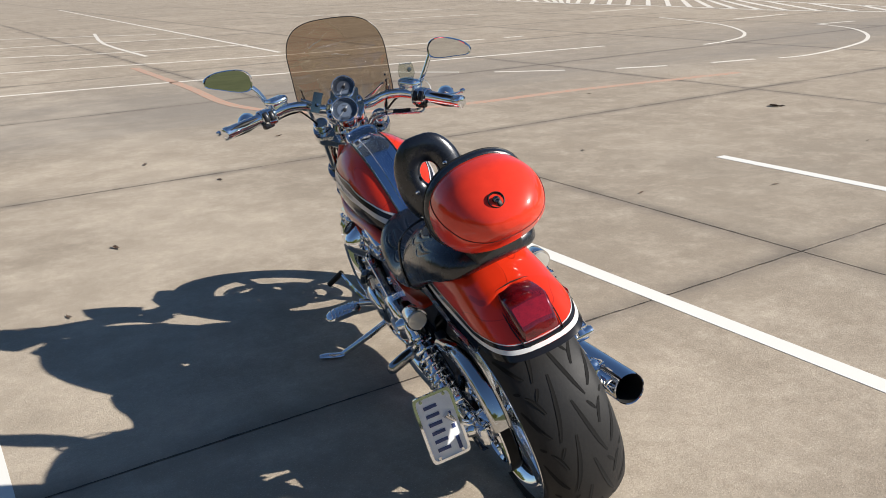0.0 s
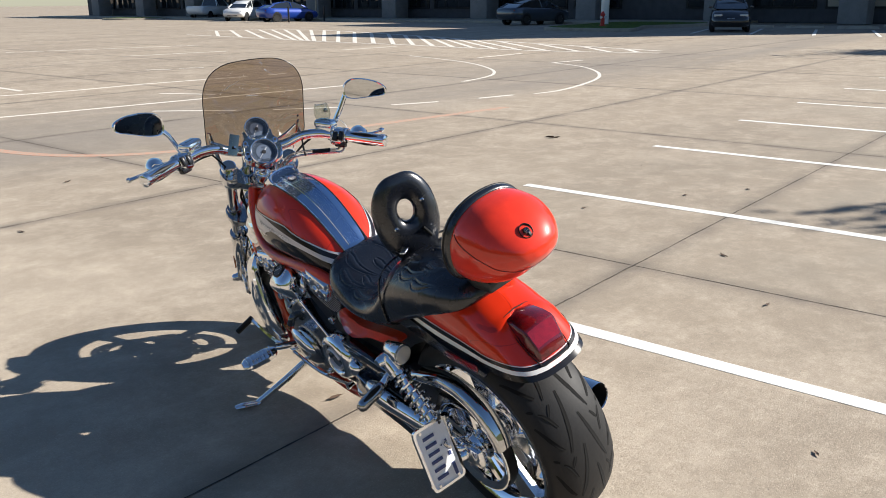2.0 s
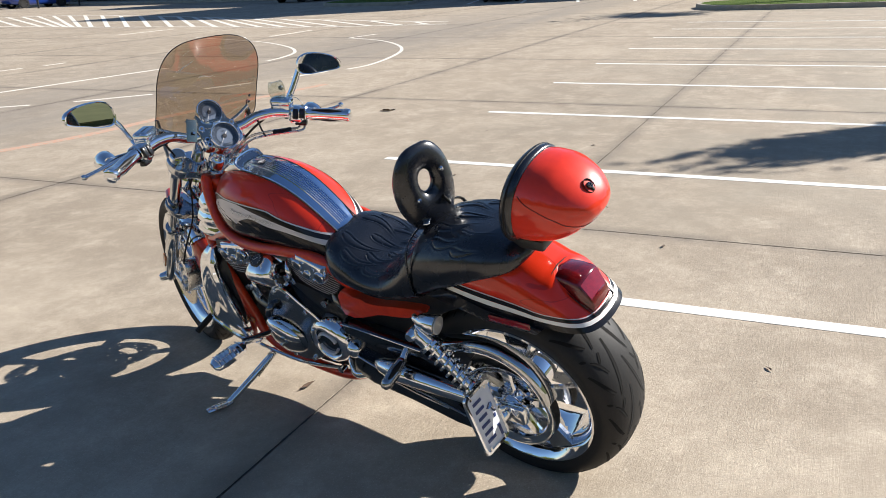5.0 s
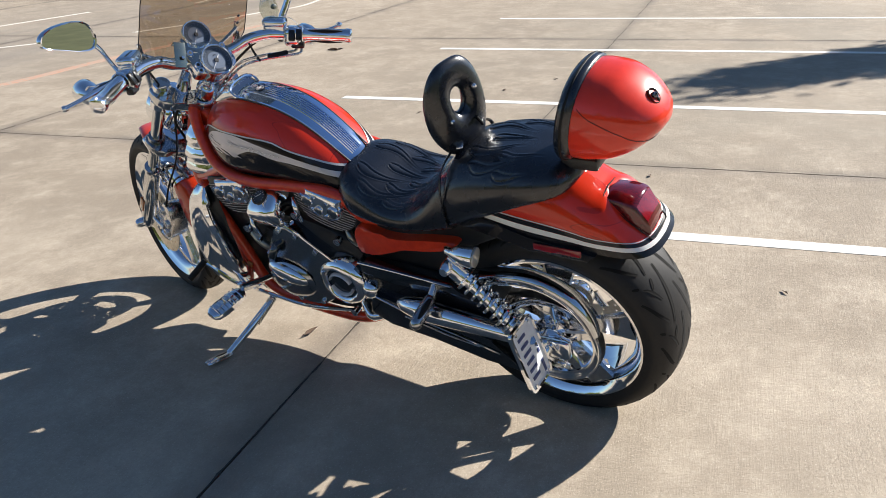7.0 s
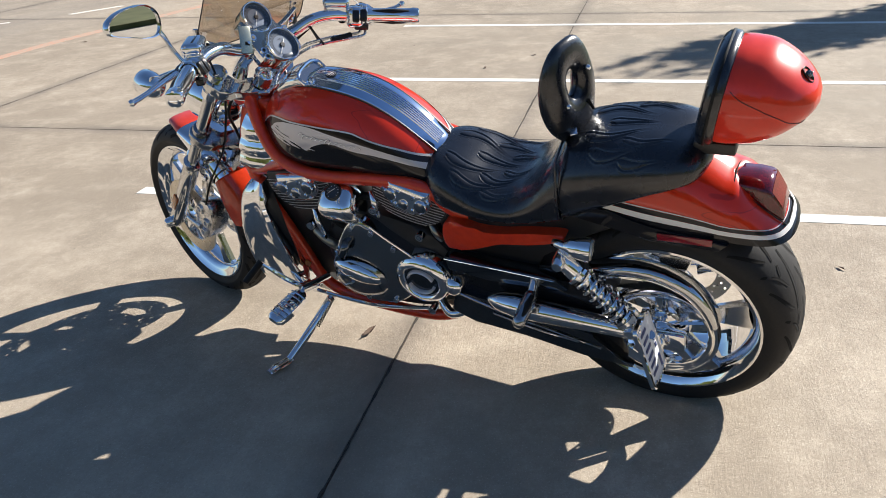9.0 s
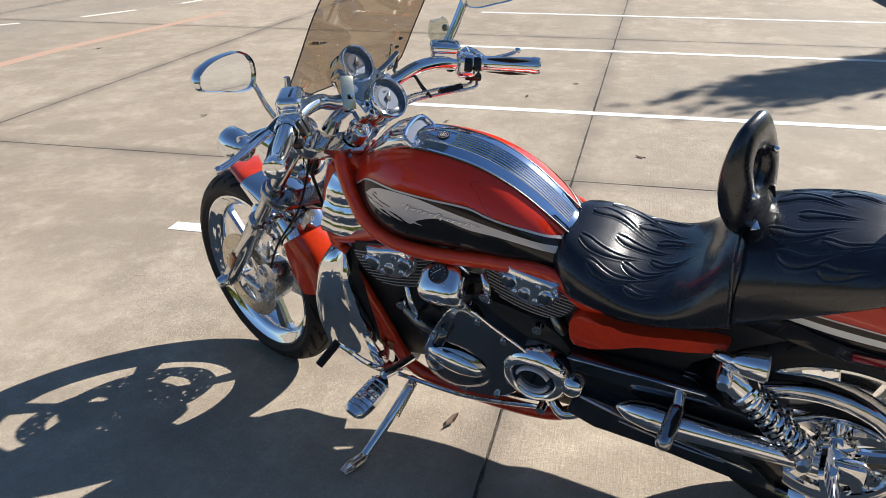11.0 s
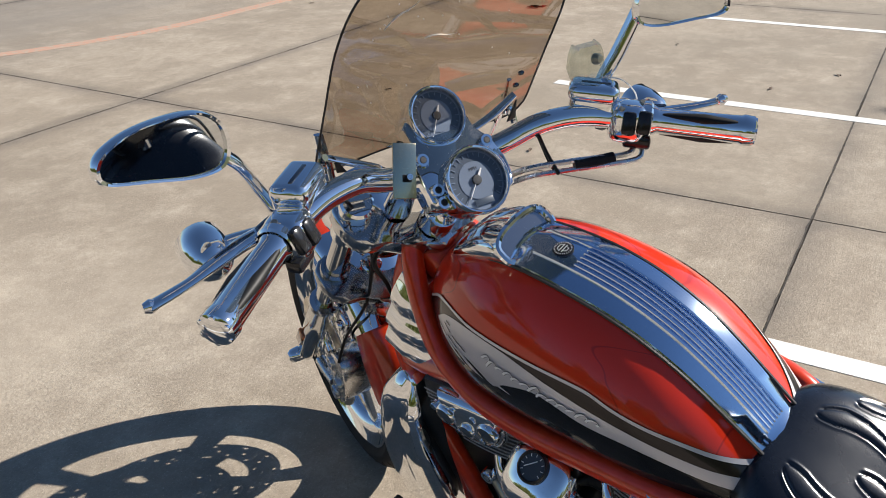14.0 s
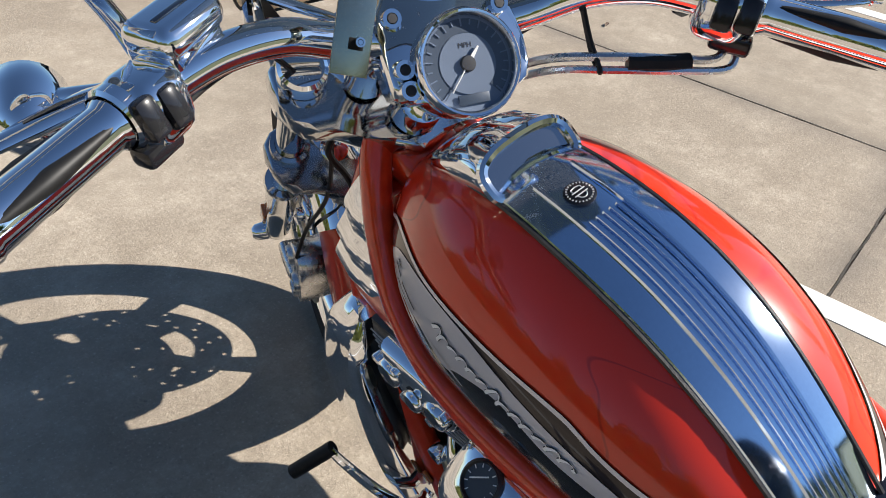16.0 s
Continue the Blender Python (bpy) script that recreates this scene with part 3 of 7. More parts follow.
def office_building():
    b = empty("office_building", Matrix.Translation((53.6, 30, 0)), "dark grey office building with dark windows in shade", "building")
    for y0, y1, h, floors in ((-32, -24, 22.4, 5), (-24, -3, 12.6, 3), (-3, 68, 5.2, 1)):
        part("wall", slab([(0, y0), (30, y0), (30, y1), (0, y1)], 0, h, 0.05, "z"), "brick_dark", b)
        part("roof", slab([(-0.4, y0 - 0.4), (30.4, y0 - 0.4), (30.4, y1 + 0.4), (-0.4, y1 + 0.4)], h, h + 0.6, 0.05, "z"), "column", b)
        count = int((y1 - y0 - 1.2) / 4.2)
        for f in range(floors):
            z0 = 0.85 + 4.1 * f
            for k in range(count):
                y = y0 + (y1 - y0 - 4.2 * count) / 2 + 4.2 * k + 2.1
                w = part("window", box((-0.02, y, z0 + 1.2), (0.14, 3.7, 2.5), 0.03), "engine_black", b)
                pane_mat = "blind" if f == 0 and h > 10 and k in (0, 1, 4) else "window_dark"
                for dy in (-1.17, 0.0, 1.17):
                    part("pane", box((-0.095, y + dy, z0 + 1.2), (0.03, 1.10, 2.25), 0.004), pane_mat, w)
    for y in (-15.8, -8.2, 0.6, 9.4, 18.2, 27.0, 35.8, 44.6, 53.4, 62.2):
        part("column", box((-1.6, y, 2.1), (1.5, 1.5, 4.2), 0.06), "column", b)
    part("canopy", box((-1.4, 25, 4.5), (3.2, 84, 0.7), 0.05), "brick_dark", b)


office_building()
part("building_walk", slab([(47.6, 20.0), (53.5, 20.0), (53.5, 98), (47.6, 98)], -0.05, 0.13, 0.02, "z"), "kerb")
tagged(bpy.data.objects["building_walk"], "concrete walk along the shaded building", "pavement", kind="structure")


def wheel_stop(x, y, turn):
    ob = part("wheel_stop", loft([[(p * 0.9, -0.09, 0), (p * 0.9, -0.05, 0.12), (p * 0.9, 0.05, 0.12), (p * 0.9, 0.09, 0)] for p in (-1, -0.97, 0.97, 1)]), "kerb")
    ob.matrix_world = pose(x, y, 0, 0, 0, turn)
    tagged(ob, "low concrete wheel stop at a parking stall", "wheel stop", "wheel stops by the building")


for y in (17.0, 14.6, 12.2, 9.8):
    wheel_stop(44.6, y, 90)

CAR_SHAPES = {
    "sedan": dict(L=4.55, W=1.80, H=1.44, roof=[(-2.00, 0.99), (-1.45, 1.24), (-0.85, 1.40), (-0.2, 1.44), (0.35, 1.38), (0.85, 1.20), (1.38, 0.94)], belly=[(-2.27, 0.46, 0.92), (-2.15, 0.32, 0.99), (-1.5, 0.22, 1.01), (-0.6, 0.20, 0.98), (0.6, 0.20, 0.95), (1.3, 0.21, 0.92), (1.8, 0.23, 0.83), (2.12, 0.26, 0.72), (2.27, 0.34, 0.60)], axle=(-1.35, 1.38)),
    "hatch": dict(L=3.65, W=1.62, H=1.50, roof=[(-1.75, 1.02), (-1.55, 1.34), (-1.1, 1.46), (-0.4, 1.49), (0.2, 1.42), (0.65, 1.22), (1.10, 0.98)], belly=[(-1.82, 0.42, 0.95), (-1.6, 0.26, 1.04), (-0.5, 0.20, 1.02), (0.8, 0.20, 0.98), (1.3, 0.20, 0.92), (1.65, 0.21, 0.80), (1.82, 0.28, 0.62)], axle=(-1.15, 1.18)),
    "suv": dict(L=4.35, W=1.80, H=1.58, roof=[(-2.05, 1.05), (-1.85, 1.36), (-1.3, 1.53), (-0.5, 1.58), (0.2, 1.52), (0.72, 1.30), (1.22, 1.03)], belly=[(-2.17, 0.46, 1.0), (-1.95, 0.32, 1.08), (-0.8, 0.25, 1.05), (0.8, 0.25, 1.03), (1.4, 0.27, 0.99), (1.95, 0.30, 0.88), (2.17, 0.42, 0.72)], axle=(-1.32, 1.32)),
    "pickup": dict(L=5.4, W=1.95, H=1.85, roof=[(-0.3, 1.15), (-0.1, 1.8), (0.5, 1.85), (1.0, 1.8), (1.6, 1.15)], belly=[(-2.7, 0.55, 1.12), (-2.3, 0.40, 1.14), (-0.8, 0.36, 1.14), (0.8, 0.36, 1.14), (1.8, 0.38, 1.1), (2.5, 0.42, 1.05), (2.7, 0.5, 0.9)], axle=(-1.6, 1.75)),
}


def car(name, shape, paint, label, x, y, turn):
    s = CAR_SHAPES[shape]
    ob = empty(name, pose(x, y, 0, 0, 0, turn), label, "car", "parked cars")
    hw = s["W"] / 2
    rings = []
    for i, (px_, z0, z1) in enumerate(s["belly"]):
        f = 0.86 if i in (0, len(s["belly"]) - 1) else 1.0
        zc = (z0 + z1) / 2
        rings.append([(px_, yy * f, zz) for yy, zz in ((-hw * 0.88, z0), (-hw * 0.98, z0 + 0.12), (-hw, zc), (-hw * 0.95, z1 - 0.06), (-hw * 0.82, z1), (0, z1 + 0.03), (hw * 0.82, z1), (hw * 0.95, z1 - 0.06), (hw, zc), (hw * 0.98, z0 + 0.12), (hw * 0.88, z0))])
    for end, sgn in ((0, -1), (-1, 1)):
        px_, z0, z1 = s["belly"][end]
        zc, hh = (z0 + z1) / 2, (z1 - z0) / 2
        ring = [(px_ + sgn * 0.06, y * 0.80, zc + (z - zc) * 0.55) for _, y, z in rings[end]]
        rings = [ring] + rings if sgn < 0 else rings + [ring]
    part("body", loft(rings), paint, ob, "", 60)
    r = s["roof"]
    zb = r[0][1] - 0.02
    cab = [[(px_, -hw * 0.84 + max(0, z - zb) * 0.30, z) for px_, z in r], [(px_, hw * 0.84 - max(0, z - zb) * 0.30, z) for px_, z in r]]
    bm = bmesh.new()
    a = [bm.verts.new(p) for p in cab[0]]
    b = [bm.verts.new(p) for p in cab[1]]
    bm.faces.new(a)
    bm.faces.new(b)
    for i in range(len(a)):
        j = (i + 1) % len(a)
        bm.faces.new((a[i], a[j], b[j], b[i]))
    part("cabin_glass", bm, "window_dark", ob, "dark tinted glass", 30)
    roof_rows = []
    for px_, z in r[1:-1]:
        e = hw * 0.84 - max(0, z - zb) * 0.30 + 0.012
        roof_rows.append([(px_, -e, z - 0.03), (px_, -e * 0.9, z + 0.012), (px_, 0, z + 0.03), (px_, e * 0.9, z + 0.012), (px_, e, z - 0.03)])
    part("roof", loft(roof_rows, False, False), paint, ob)
    for i, j in ((0, 1), (len(r) - 2, len(r) - 1)):
        for sd in (-1, 1):
            p, q = r[i], r[j]
            ep = [hw * 0.84 - max(0, z - zb) * 0.30 + 0.008 for z in (p[1], q[1])]
            part("pillar", tube([(p[0], sd * ep[0], p[1]), (q[0], sd * ep[1], q[1])], 0.04, 6), paint, ob)
    mid = r[2]
    for sd in (-1, 1):
        part("pillar", tube([(0.0, sd * (hw * 0.84 + 0.006), zb), (-0.12, sd * (hw * 0.84 - (mid[1] - zb) * 0.30 + 0.01), mid[1])], 0.035, 6), paint, ob)
    for ax in s["axle"]:
        for sd in (-1, 1):
            part("wheel_arch", lathe([(0.0, 0.0), (0.385, 0.0), (0.385, -0.10), (0.0, -0.10)], (ax, sd * (hw + 0.004), 0.335), (0, sd, 0), 24), "engine_black", ob, "dark wheel arch")
            w = part("wheel", lathe([(0.20, -0.09), (0.30, -0.10), (0.325, -0.06), (0.325, 0.06), (0.30, 0.10), (0.20, 0.09)], (ax, sd * (hw - 0.075), 0.325), (0, 1, 0), 24), "rubber", ob, "black tyre")
            part("rim", lathe([(0.0, 0.05), (0.06, 0.07), (0.09, 0.03), (0.20, 0.055), (0.215, 0.085), (0.215, -0.05), (0.0, -0.05)], (ax, sd * (hw - 0.070), 0.325), (0, sd, 0), 10), "satin", w)
    front, rear = s["L"] / 2, -s["L"] / 2
    for sd in (-1, 1):
        part("headlight", box((front - 0.16, sd * hw * 0.66, 0.70), (0.20, 0.36, 0.13), 0.04), "lens_clear", ob, "clear headlight")
        part("tail_light", box((rear + 0.08, sd * hw * 0.70, 0.83), (0.12, 0.34, 0.13), 0.03), "lens_red", ob, "red tail light")
        part("wing_mirror", box((s["roof"][-1][0] - 0.35, sd * (hw + 0.06), zb + 0.06), (0.14, 0.16, 0.12), 0.04), paint, ob)
    part("grille", box((front - 0.03, 0, 0.50), (0.10, 0.95, 0.22), 0.04), "engine_black", ob, "black front grille")
    part("number_plate", box((front + 0.025, 0, 0.52), (0.015, 0.32, 0.16), 0.004), "plate_white", ob)
    return ob


M["car_blue"] = material("blue_car_paint", (0.012, 0.05, 0.30), 0.3, 0.2, coat=1.0)
M["car_grey"] = material("blue_grey_car_paint", (0.05, 0.065, 0.085), 0.3, 0.4, coat=1.0)
M["car_black"] = material("black_car_paint", (0.012, 0.012, 0.014), 0.25, 0.1, coat=1.0)
M["car_white"] = material("white_car_paint", (0.72, 0.72, 0.70), 0.3, 0.0, coat=1.0)
M["car_silver"] = material("silver_car_paint", (0.50, 0.51, 0.52), 0.3, 0.5, coat=1.0)
car("blue_sedan", "sedan", "car_blue", "bright blue sedan parked by the building", 45.3, 53.3, -12)
car("grey_sedan", "sedan", "car_grey", "dark blue-grey sedan parked in the shade", 45.2, 30.7, -14)
car("black_hatchback", "hatch", "car_black", "small black hatchback facing the lot", 39.7, 16.5, 203)
car("white_suv", "suv", "car_white", "white crossover parked by the building", 45.9, 59.3, 205)
car("white_pickup", "pickup", "car_white", "white pickup truck parked beside the building", 50.3, 69.8, 20)


def hydrant(x, y):
    ob = empty("fire_hydrant", Matrix.Translation((x, y, 0.15)), "red fire hydrant on a shaded grass bed", "fire hydrant")
    part("barrel", lathe([(0.0, 0), (0.15, 0), (0.15, 0.05), (0.10, 0.06), (0.10, 0.52), (0.13, 0.53), (0.13, 0.57), (0.10, 0.60), (0.06, 0.68), (0.03, 0.70), (0.0, 0.70)], (0, 0, 0), (0, 0, 1), 20), "hydrant", ob)
    for d in ((1, 0, 0), (-1, 0, 0), (0, -1, 0)):
        part("outlet", lathe([(0.0, 0.19), (0.065, 0.19), (0.065, 0.15), (0.05, 0.14), (0.05, 0.06)], (0, 0, 0.42), d, 14), "silver_paint", ob, "pale metal outlet cap")
    return ob


hydrant(39.6, 22.9)


def post(name, x, y, h, r, mat, label, face=None):
    ob = empty(name, Matrix.Translation((x, y, 0)), label, name.replace("_", " "))
    part("pole", lathe([(0.0, 0), (r, 0), (r, h), (0.0, h)], (0, 0, 0), (0, 0, 1), 12), mat, ob)
    if face:
        part("panel", box((0, 0, h - face[1] / 2), (0.03, face[0], face[1]), 0.006), face[2], ob)
    return ob


post("white_post", 42.2, 24.2, 3.2, 0.22, "car_white", "tall white round post on a grass bed")
post("sign_post", 44.5, 54.2, 2.4, 0.05, "steel", "metal sign post at the lot's edge", (0.35, 0.5, "car_white"))
post("sign_post", 48.2, 53.2, 2.6, 0.05, "steel", "metal sign post at the lot's edge", (0.35, 0.5, "car_white"))
post("sign_post", 47.9, 55.6, 2.6, 0.05, "steel", "metal sign post at the lot's edge", (0.35, 0.5, "car_white"))
post("bollard", 43.0, 50.5, 1.1, 0.07, "engine_black", "slim black bollard at the lot's edge")
post("bollard", 46.9, 50.9, 1.1, 0.07, "engine_black", "slim black bollard at the lot's edge")


def tree(x, y, h, spread, seed, label, base=0.15, leaves=2600, stems=4, crown_low=0.4):
    rng = random.Random(seed)
    ob = empty("tree", Matrix.Translation((x, y, base)), label, "tree")
    bm = bmesh.new()
    tips = []
    for k in range(stems):
        a = 6.28 * k / stems + rng.uniform(-.4, .4)
        d = spread * rng.uniform(0.3, 0.6)
        pts = [(0.05 * math.cos(a), 0.05 * math.sin(a), -0.05), (0.45 * d * math.cos(a), 0.45 * d * math.sin(a), h * 0.22), (0.6 * d * math.cos(a + .2), 0.6 * d * math.sin(a + .2), h * 0.5), (d * math.cos(a + .1), d * math.sin(a + .1), h * 0.85)]
        tube(pts, [0.075, 0.05, 0.035, 0.012], 7, 4, bm)
        for _ in range(5):
            f = rng.uniform(0.35, 0.95)
            p = Vector(pts[1]).lerp(Vector(pts[3]), f)
            e = p + Vector((rng.uniform(-1, 1) * spread * .6, rng.uniform(-1, 1) * spread * .6, rng.uniform(0.1, 0.35) * h))
            tube([p, p.lerp(e, 0.5) + Vector((0, 0, 0.1)), e], [0.025, 0.016, 0.006], 5, 3, bm)
            tips.append(e)
        tips.append(Vector(pts[3]))
    part("trunk", bm, "bark", ob)
    bm = bmesh.new()
    for _ in range(leaves):
        c = rng.choice(tips)
        p = c + Vector((rng.gauss(0, spread * .22), rng.gauss(0, spread * .22), rng.gauss(0, h * .09)))
        p.z = max(p.z, h * crown_low + rng.uniform(0, 0.3))
        s = rng.uniform(0.05, 0.10)
        m = Euler((rng.uniform(0, 6.28), rng.uniform(0, 6.28), rng.uniform(0, 6.28))).to_matrix()
        q = [p + m @ Vector(w) * s for w in ((-1, 0, 0), (0, -0.45, 0.1), (1.2, 0, 0), (0, 0.45, 0.1))]
        bm.faces.new([bm.verts.new(w) for w in q])
    tagged(part("crown", bm, "leaf", ob, "", 0), kind="stuff")
    return ob


tree(13.3, -2.9, 4.25, 0.50, 3, "slender green tree on a grass island", leaves=6500, crown_low=0.55)
tree(30.4, 3.0, 4.0, 1.3, 5, "small multi-stemmed tree on a grass island", leaves=3200, stems=5, crown_low=0.85)

# lawn and woods on the far side of the lot
M["wood_leaf"] = leafy("woodland_leaf", (0.150, 0.165, 0.060), (0.10, 0.115, 0.045))
M["dry_lawn"] = material("olive_lawn", (0.115, 0.125, 0.055), 0.9, grain=(0.4, (0.075, 0.085, 0.036), 0.9))
lawn = part("lawn", slab([(-300, -300), (-13, -300), (-13, 300), (-300, 300)], -0.05, 0.06, 0.02, "z"), "dry_lawn", None, "", 0)
tagged(lawn, "dull olive lawn beside the parking lot", "lawn", kind="structure")
lawn2 = part("lawn", loft([[(-13 + 2.8 * k, y, 0.06 + 9.5 * max(0.0, (-y - 14) / 50) ** 1.2 * (1 + 0.10 * math.sin(k * 0.7 + y)) if y < -14 else (0.06 if y < -3.2 else -0.05)) for k in range(49)] for y in (-3.2, -3.21, -8, -14, -20, -26, -33, -40, -48, -56, -64, -90, -300)], False, False), "dry_lawn", None, "", 0)
tagged(lawn2, "dull olive grass bank beside the parking lot", "lawn", kind="structure")
for key in ("dry_lawn", "grass", "blade", "wood_leaf", "leaf"):
    M[key].node_tree.nodes["Principled BSDF"].inputs["Specular IOR Level"].default_value = 0.05
rng = random.Random(21)
bm = bmesh.new()
for k in range(17000):
    f = rng.random()
    p = Vector((-34 + rng.gauss(0, 3.0), -60 + 130 * f, 0))
    top = 8.0 + 2.5 * math.sin(f * 37) + 1.8 * math.sin(f * 91 + 1)
    p.z = rng.uniform(0.0, 1.0) ** 0.7 * top
    s = rng.uniform(0.25, 0.65) if k % 6 else rng.uniform(0.9, 1.4)
    if k % 6 == 0:
        p.z *= 0.75
    m = Euler((rng.uniform(0, 6.28), rng.uniform(0, 6.28), rng.uniform(0, 6.28))).to_matrix()
    bm.faces.new([bm.verts.new(p + m @ Vector(w) * s) for w in ((-1, 0, 0), (0, -0.6, 0.2), (1.1, 0, 0), (0, 0.6, 0.2))])
tagged(part("woods", bm, "wood_leaf", None, "", 0), "dense dark green row of trees behind the lawn", "woods", kind="stuff")


# ---- motorcycle ----
# its own axes: x to its right, y ahead, z up; it leans on its side stand
bike = empty("motorcycle", pose(2.79, 2.785, 0, 0, -17.5, -13.0), "orange-red and black cruiser motorcycle with chrome parts leaning on its stand", "motorcycle")
PIVOT = Vector((0, 1.12, 1.05))
RAKE = Vector((0, math.sin(radians(34)), -math.cos(radians(34))))
STEER = Matrix.Translation(PIVOT) @ Matrix.Rotation(radians(20.5), 4, RAKE) @ Matrix.Translation(-PIVOT)


def fixed(name, bm, mat, parent=None, label="", smooth=40):
    return part(name, bm, mat, parent or bike, label, smooth)


def steered(name, bm, mat, parent=None, label="", smooth=40):
    return part(name, moved(bm, STEER), mat, parent or bike, label, smooth)


def both(make, name, mat, put=None, parent=None, label=""):
    """A part on the left and its mirror image on the right."""
    put = put or fixed
    return put(name, make(), mat, parent, label), put(name, mirrored(make()), mat, parent, label)


def bolt(c, axis, r=0.008, h=0.006):
    return lathe([(0.0, h), (r * 0.45, h), (r * 0.5, h * 0.5), (r * 0.55, h), (r * 0.9, h), (r, h * 0.7), (r, -0.004), (0.0, -0.004)], c, axis, 12)


# -- wheels --
def spoke_blade(r0, r1, w0, w1, t, x, twist):
    """One blade of a cast wheel, along +z from the hub."""
    rings = []
    for r, w, th in ((r0, w0, t), ((r0 + r1) / 2, (w0 + w1) / 2 * 0.8, t * 0.8), (r1, w1, t * 0.9)):
        k = twist * (r - r0) / (r1 - r0)
        rings.append([(x - th, k - w / 2, r), (x - th * 0.2, k - w / 2 - 0.004, r), (x + th, k - w / 2, r), (x + th, k + w / 2, r), (x - th * 0.2, k + w / 2 + 0.004, r), (x - th, k + w / 2, r)])
    bm = loft(rings)
    return bm


def tyre_drop(f):
    """How far the tread falls away from the crown at the fraction f of the half width."""
    return lerp_table([(0.0, 0.0), (0.22, 0.0014), (0.42, 0.0050), (0.60, 0.0105), (0.76, 0.0180), (0.90, 0.0290), (1.0, 0.0460)], f)[0]


def wheel(c, radius, half, rim_r, rim_half, put, name, spokes, blade_x, tread, first=0.3, broad=0.030):
    sides = [(rim_r - 0.004, -rim_half), (rim_r + 0.010, -rim_half - 0.006), (rim_r + (radius - rim_r) * 0.30, -half * 0.985)]
    tyre_profile = sides + [(radius - tyre_drop(f), -half * f) for f in (1.0, 0.95, 0.90, 0.83, 0.76, 0.60, 0.42, 0.22)] + [(radius, 0)]
    full = tyre_profile + [(r, -a) for r, a in reversed(tyre_profile[:-1])]
    w = put(name, lathe(full, c, (1, 0, 0), 96), "rubber", None, "black rubber tyre with curved tread grooves")
    lip = [(rim_r - 0.036, 0.0), (rim_r - 0.035, -rim_half * 0.50), (rim_r - 0.029, -rim_half * 0.74), (rim_r - 0.018, -rim_half * 0.90), (rim_r - 0.010, -rim_half - 0.001), (rim_r - 0.002, -rim_half - 0.008), (rim_r + 0.004, -rim_half - 0.007), (rim_r + 0.006, -rim_half - 0.001)]
    put("rim", lathe(lip + [(r, -a) for r, a in reversed(lip[:-1])], c, (1, 0, 0), 96), "chrome", w, "polished chrome rim")
    put("hub", lathe([(0.0, -rim_half * 0.8), (0.028, -rim_half * 0.8), (0.045, -rim_half * 0.6), (0.05, -rim_half * 0.3), (0.05, rim_half * 0.3), (0.045, rim_half * 0.6), (0.028, rim_half * 0.8), (0.0, rim_half * 0.8)], c, (1, 0, 0), 32), "chrome", w)
    for k in range(spokes):
        for sgn in (-1, 1):
            bm = spoke_blade(0.038, rim_r - 0.03, 0.024, broad, 0.014, blade_x, (broad - 0.004) * sgn)
            put("spoke", moved(bm, Matrix.Translation(c) @ Matrix.Rotation(2 * math.pi * k / spokes + sgn * 0.09 + first, 4, "X")), "polished", w, "", 25)

    def crown(a, x, sink):
        return Vector(c) + Vector((x, (radius + sink - tyre_drop(abs(x) / half)) * math.cos(a), (radius + sink - tyre_drop(abs(x) / half)) * math.sin(a)))

    # tread, its groove shade painted as dark strips: on each side a long curved groove from the crown, a short cross
    # cut at its head and a nick beyond
    for k in range(tread):
        a0 = 2 * math.pi * k / tread
        for sgn in (-1, 1):
            base = a0 + (math.pi / tread if sgn > 0 else 0)
            for x0, x1, s0, s1, bend, wd in ((0.10, 0.46, 0.0, 1.02, 0.10, 0.0050), (0.50, 0.74, 0.52, 0.16, -0.05, 0.0042), (0.42, 0.56, 0.12, 0.30, 0.0, 0.0036), (0.60, 0.93, 0.92, 0.34, 0.08, 0.0046), (0.80, 0.90, 0.10, 0.02, 0.0, 0.0036)):
                step = 2 * math.pi / tread
                bm = bmesh.new()
                prev = None
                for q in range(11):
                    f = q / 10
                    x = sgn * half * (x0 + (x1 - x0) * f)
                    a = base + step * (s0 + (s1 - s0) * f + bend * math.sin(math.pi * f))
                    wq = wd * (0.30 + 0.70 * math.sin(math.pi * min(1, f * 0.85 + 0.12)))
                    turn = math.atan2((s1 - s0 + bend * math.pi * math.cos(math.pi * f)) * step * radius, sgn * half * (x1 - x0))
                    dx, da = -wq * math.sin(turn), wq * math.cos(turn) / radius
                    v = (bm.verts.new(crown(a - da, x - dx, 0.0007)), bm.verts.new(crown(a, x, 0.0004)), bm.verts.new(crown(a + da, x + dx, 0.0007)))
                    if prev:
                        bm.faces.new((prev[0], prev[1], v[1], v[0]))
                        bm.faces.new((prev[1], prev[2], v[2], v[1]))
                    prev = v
                # no cut: the strip lies just above the rubber and carries the shade
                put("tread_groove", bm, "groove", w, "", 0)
    return w


RC = (-0.005, 0.10, 0.319)
FC = (0, 1.694, 0.319)
# the fork as it stands in the turned head, and the sprung parts a little further down it
HEAD = STEER @ Vector((0, 1.269, 0.925))
SET = Matrix.Rotation(radians(2.8), 4, Vector((0.40, -0.75, -0.52)))
FORK = Matrix.Translation(HEAD) @ SET @ Matrix.Translation(-HEAD) @ STEER
AXLE = Matrix.Translation((FORK @ Vector(FC) - HEAD).normalized() * 0.016) @ FORK


def forked(name, bm, mat, parent=None, label="", smooth=40):
    return part(name, moved(bm, FORK), mat, parent or bike, label, smooth)


def sprung(name, bm, mat, parent=None, label="", smooth=40):
    return part(name, moved(bm, AXLE), mat, parent or bike, label, smooth)


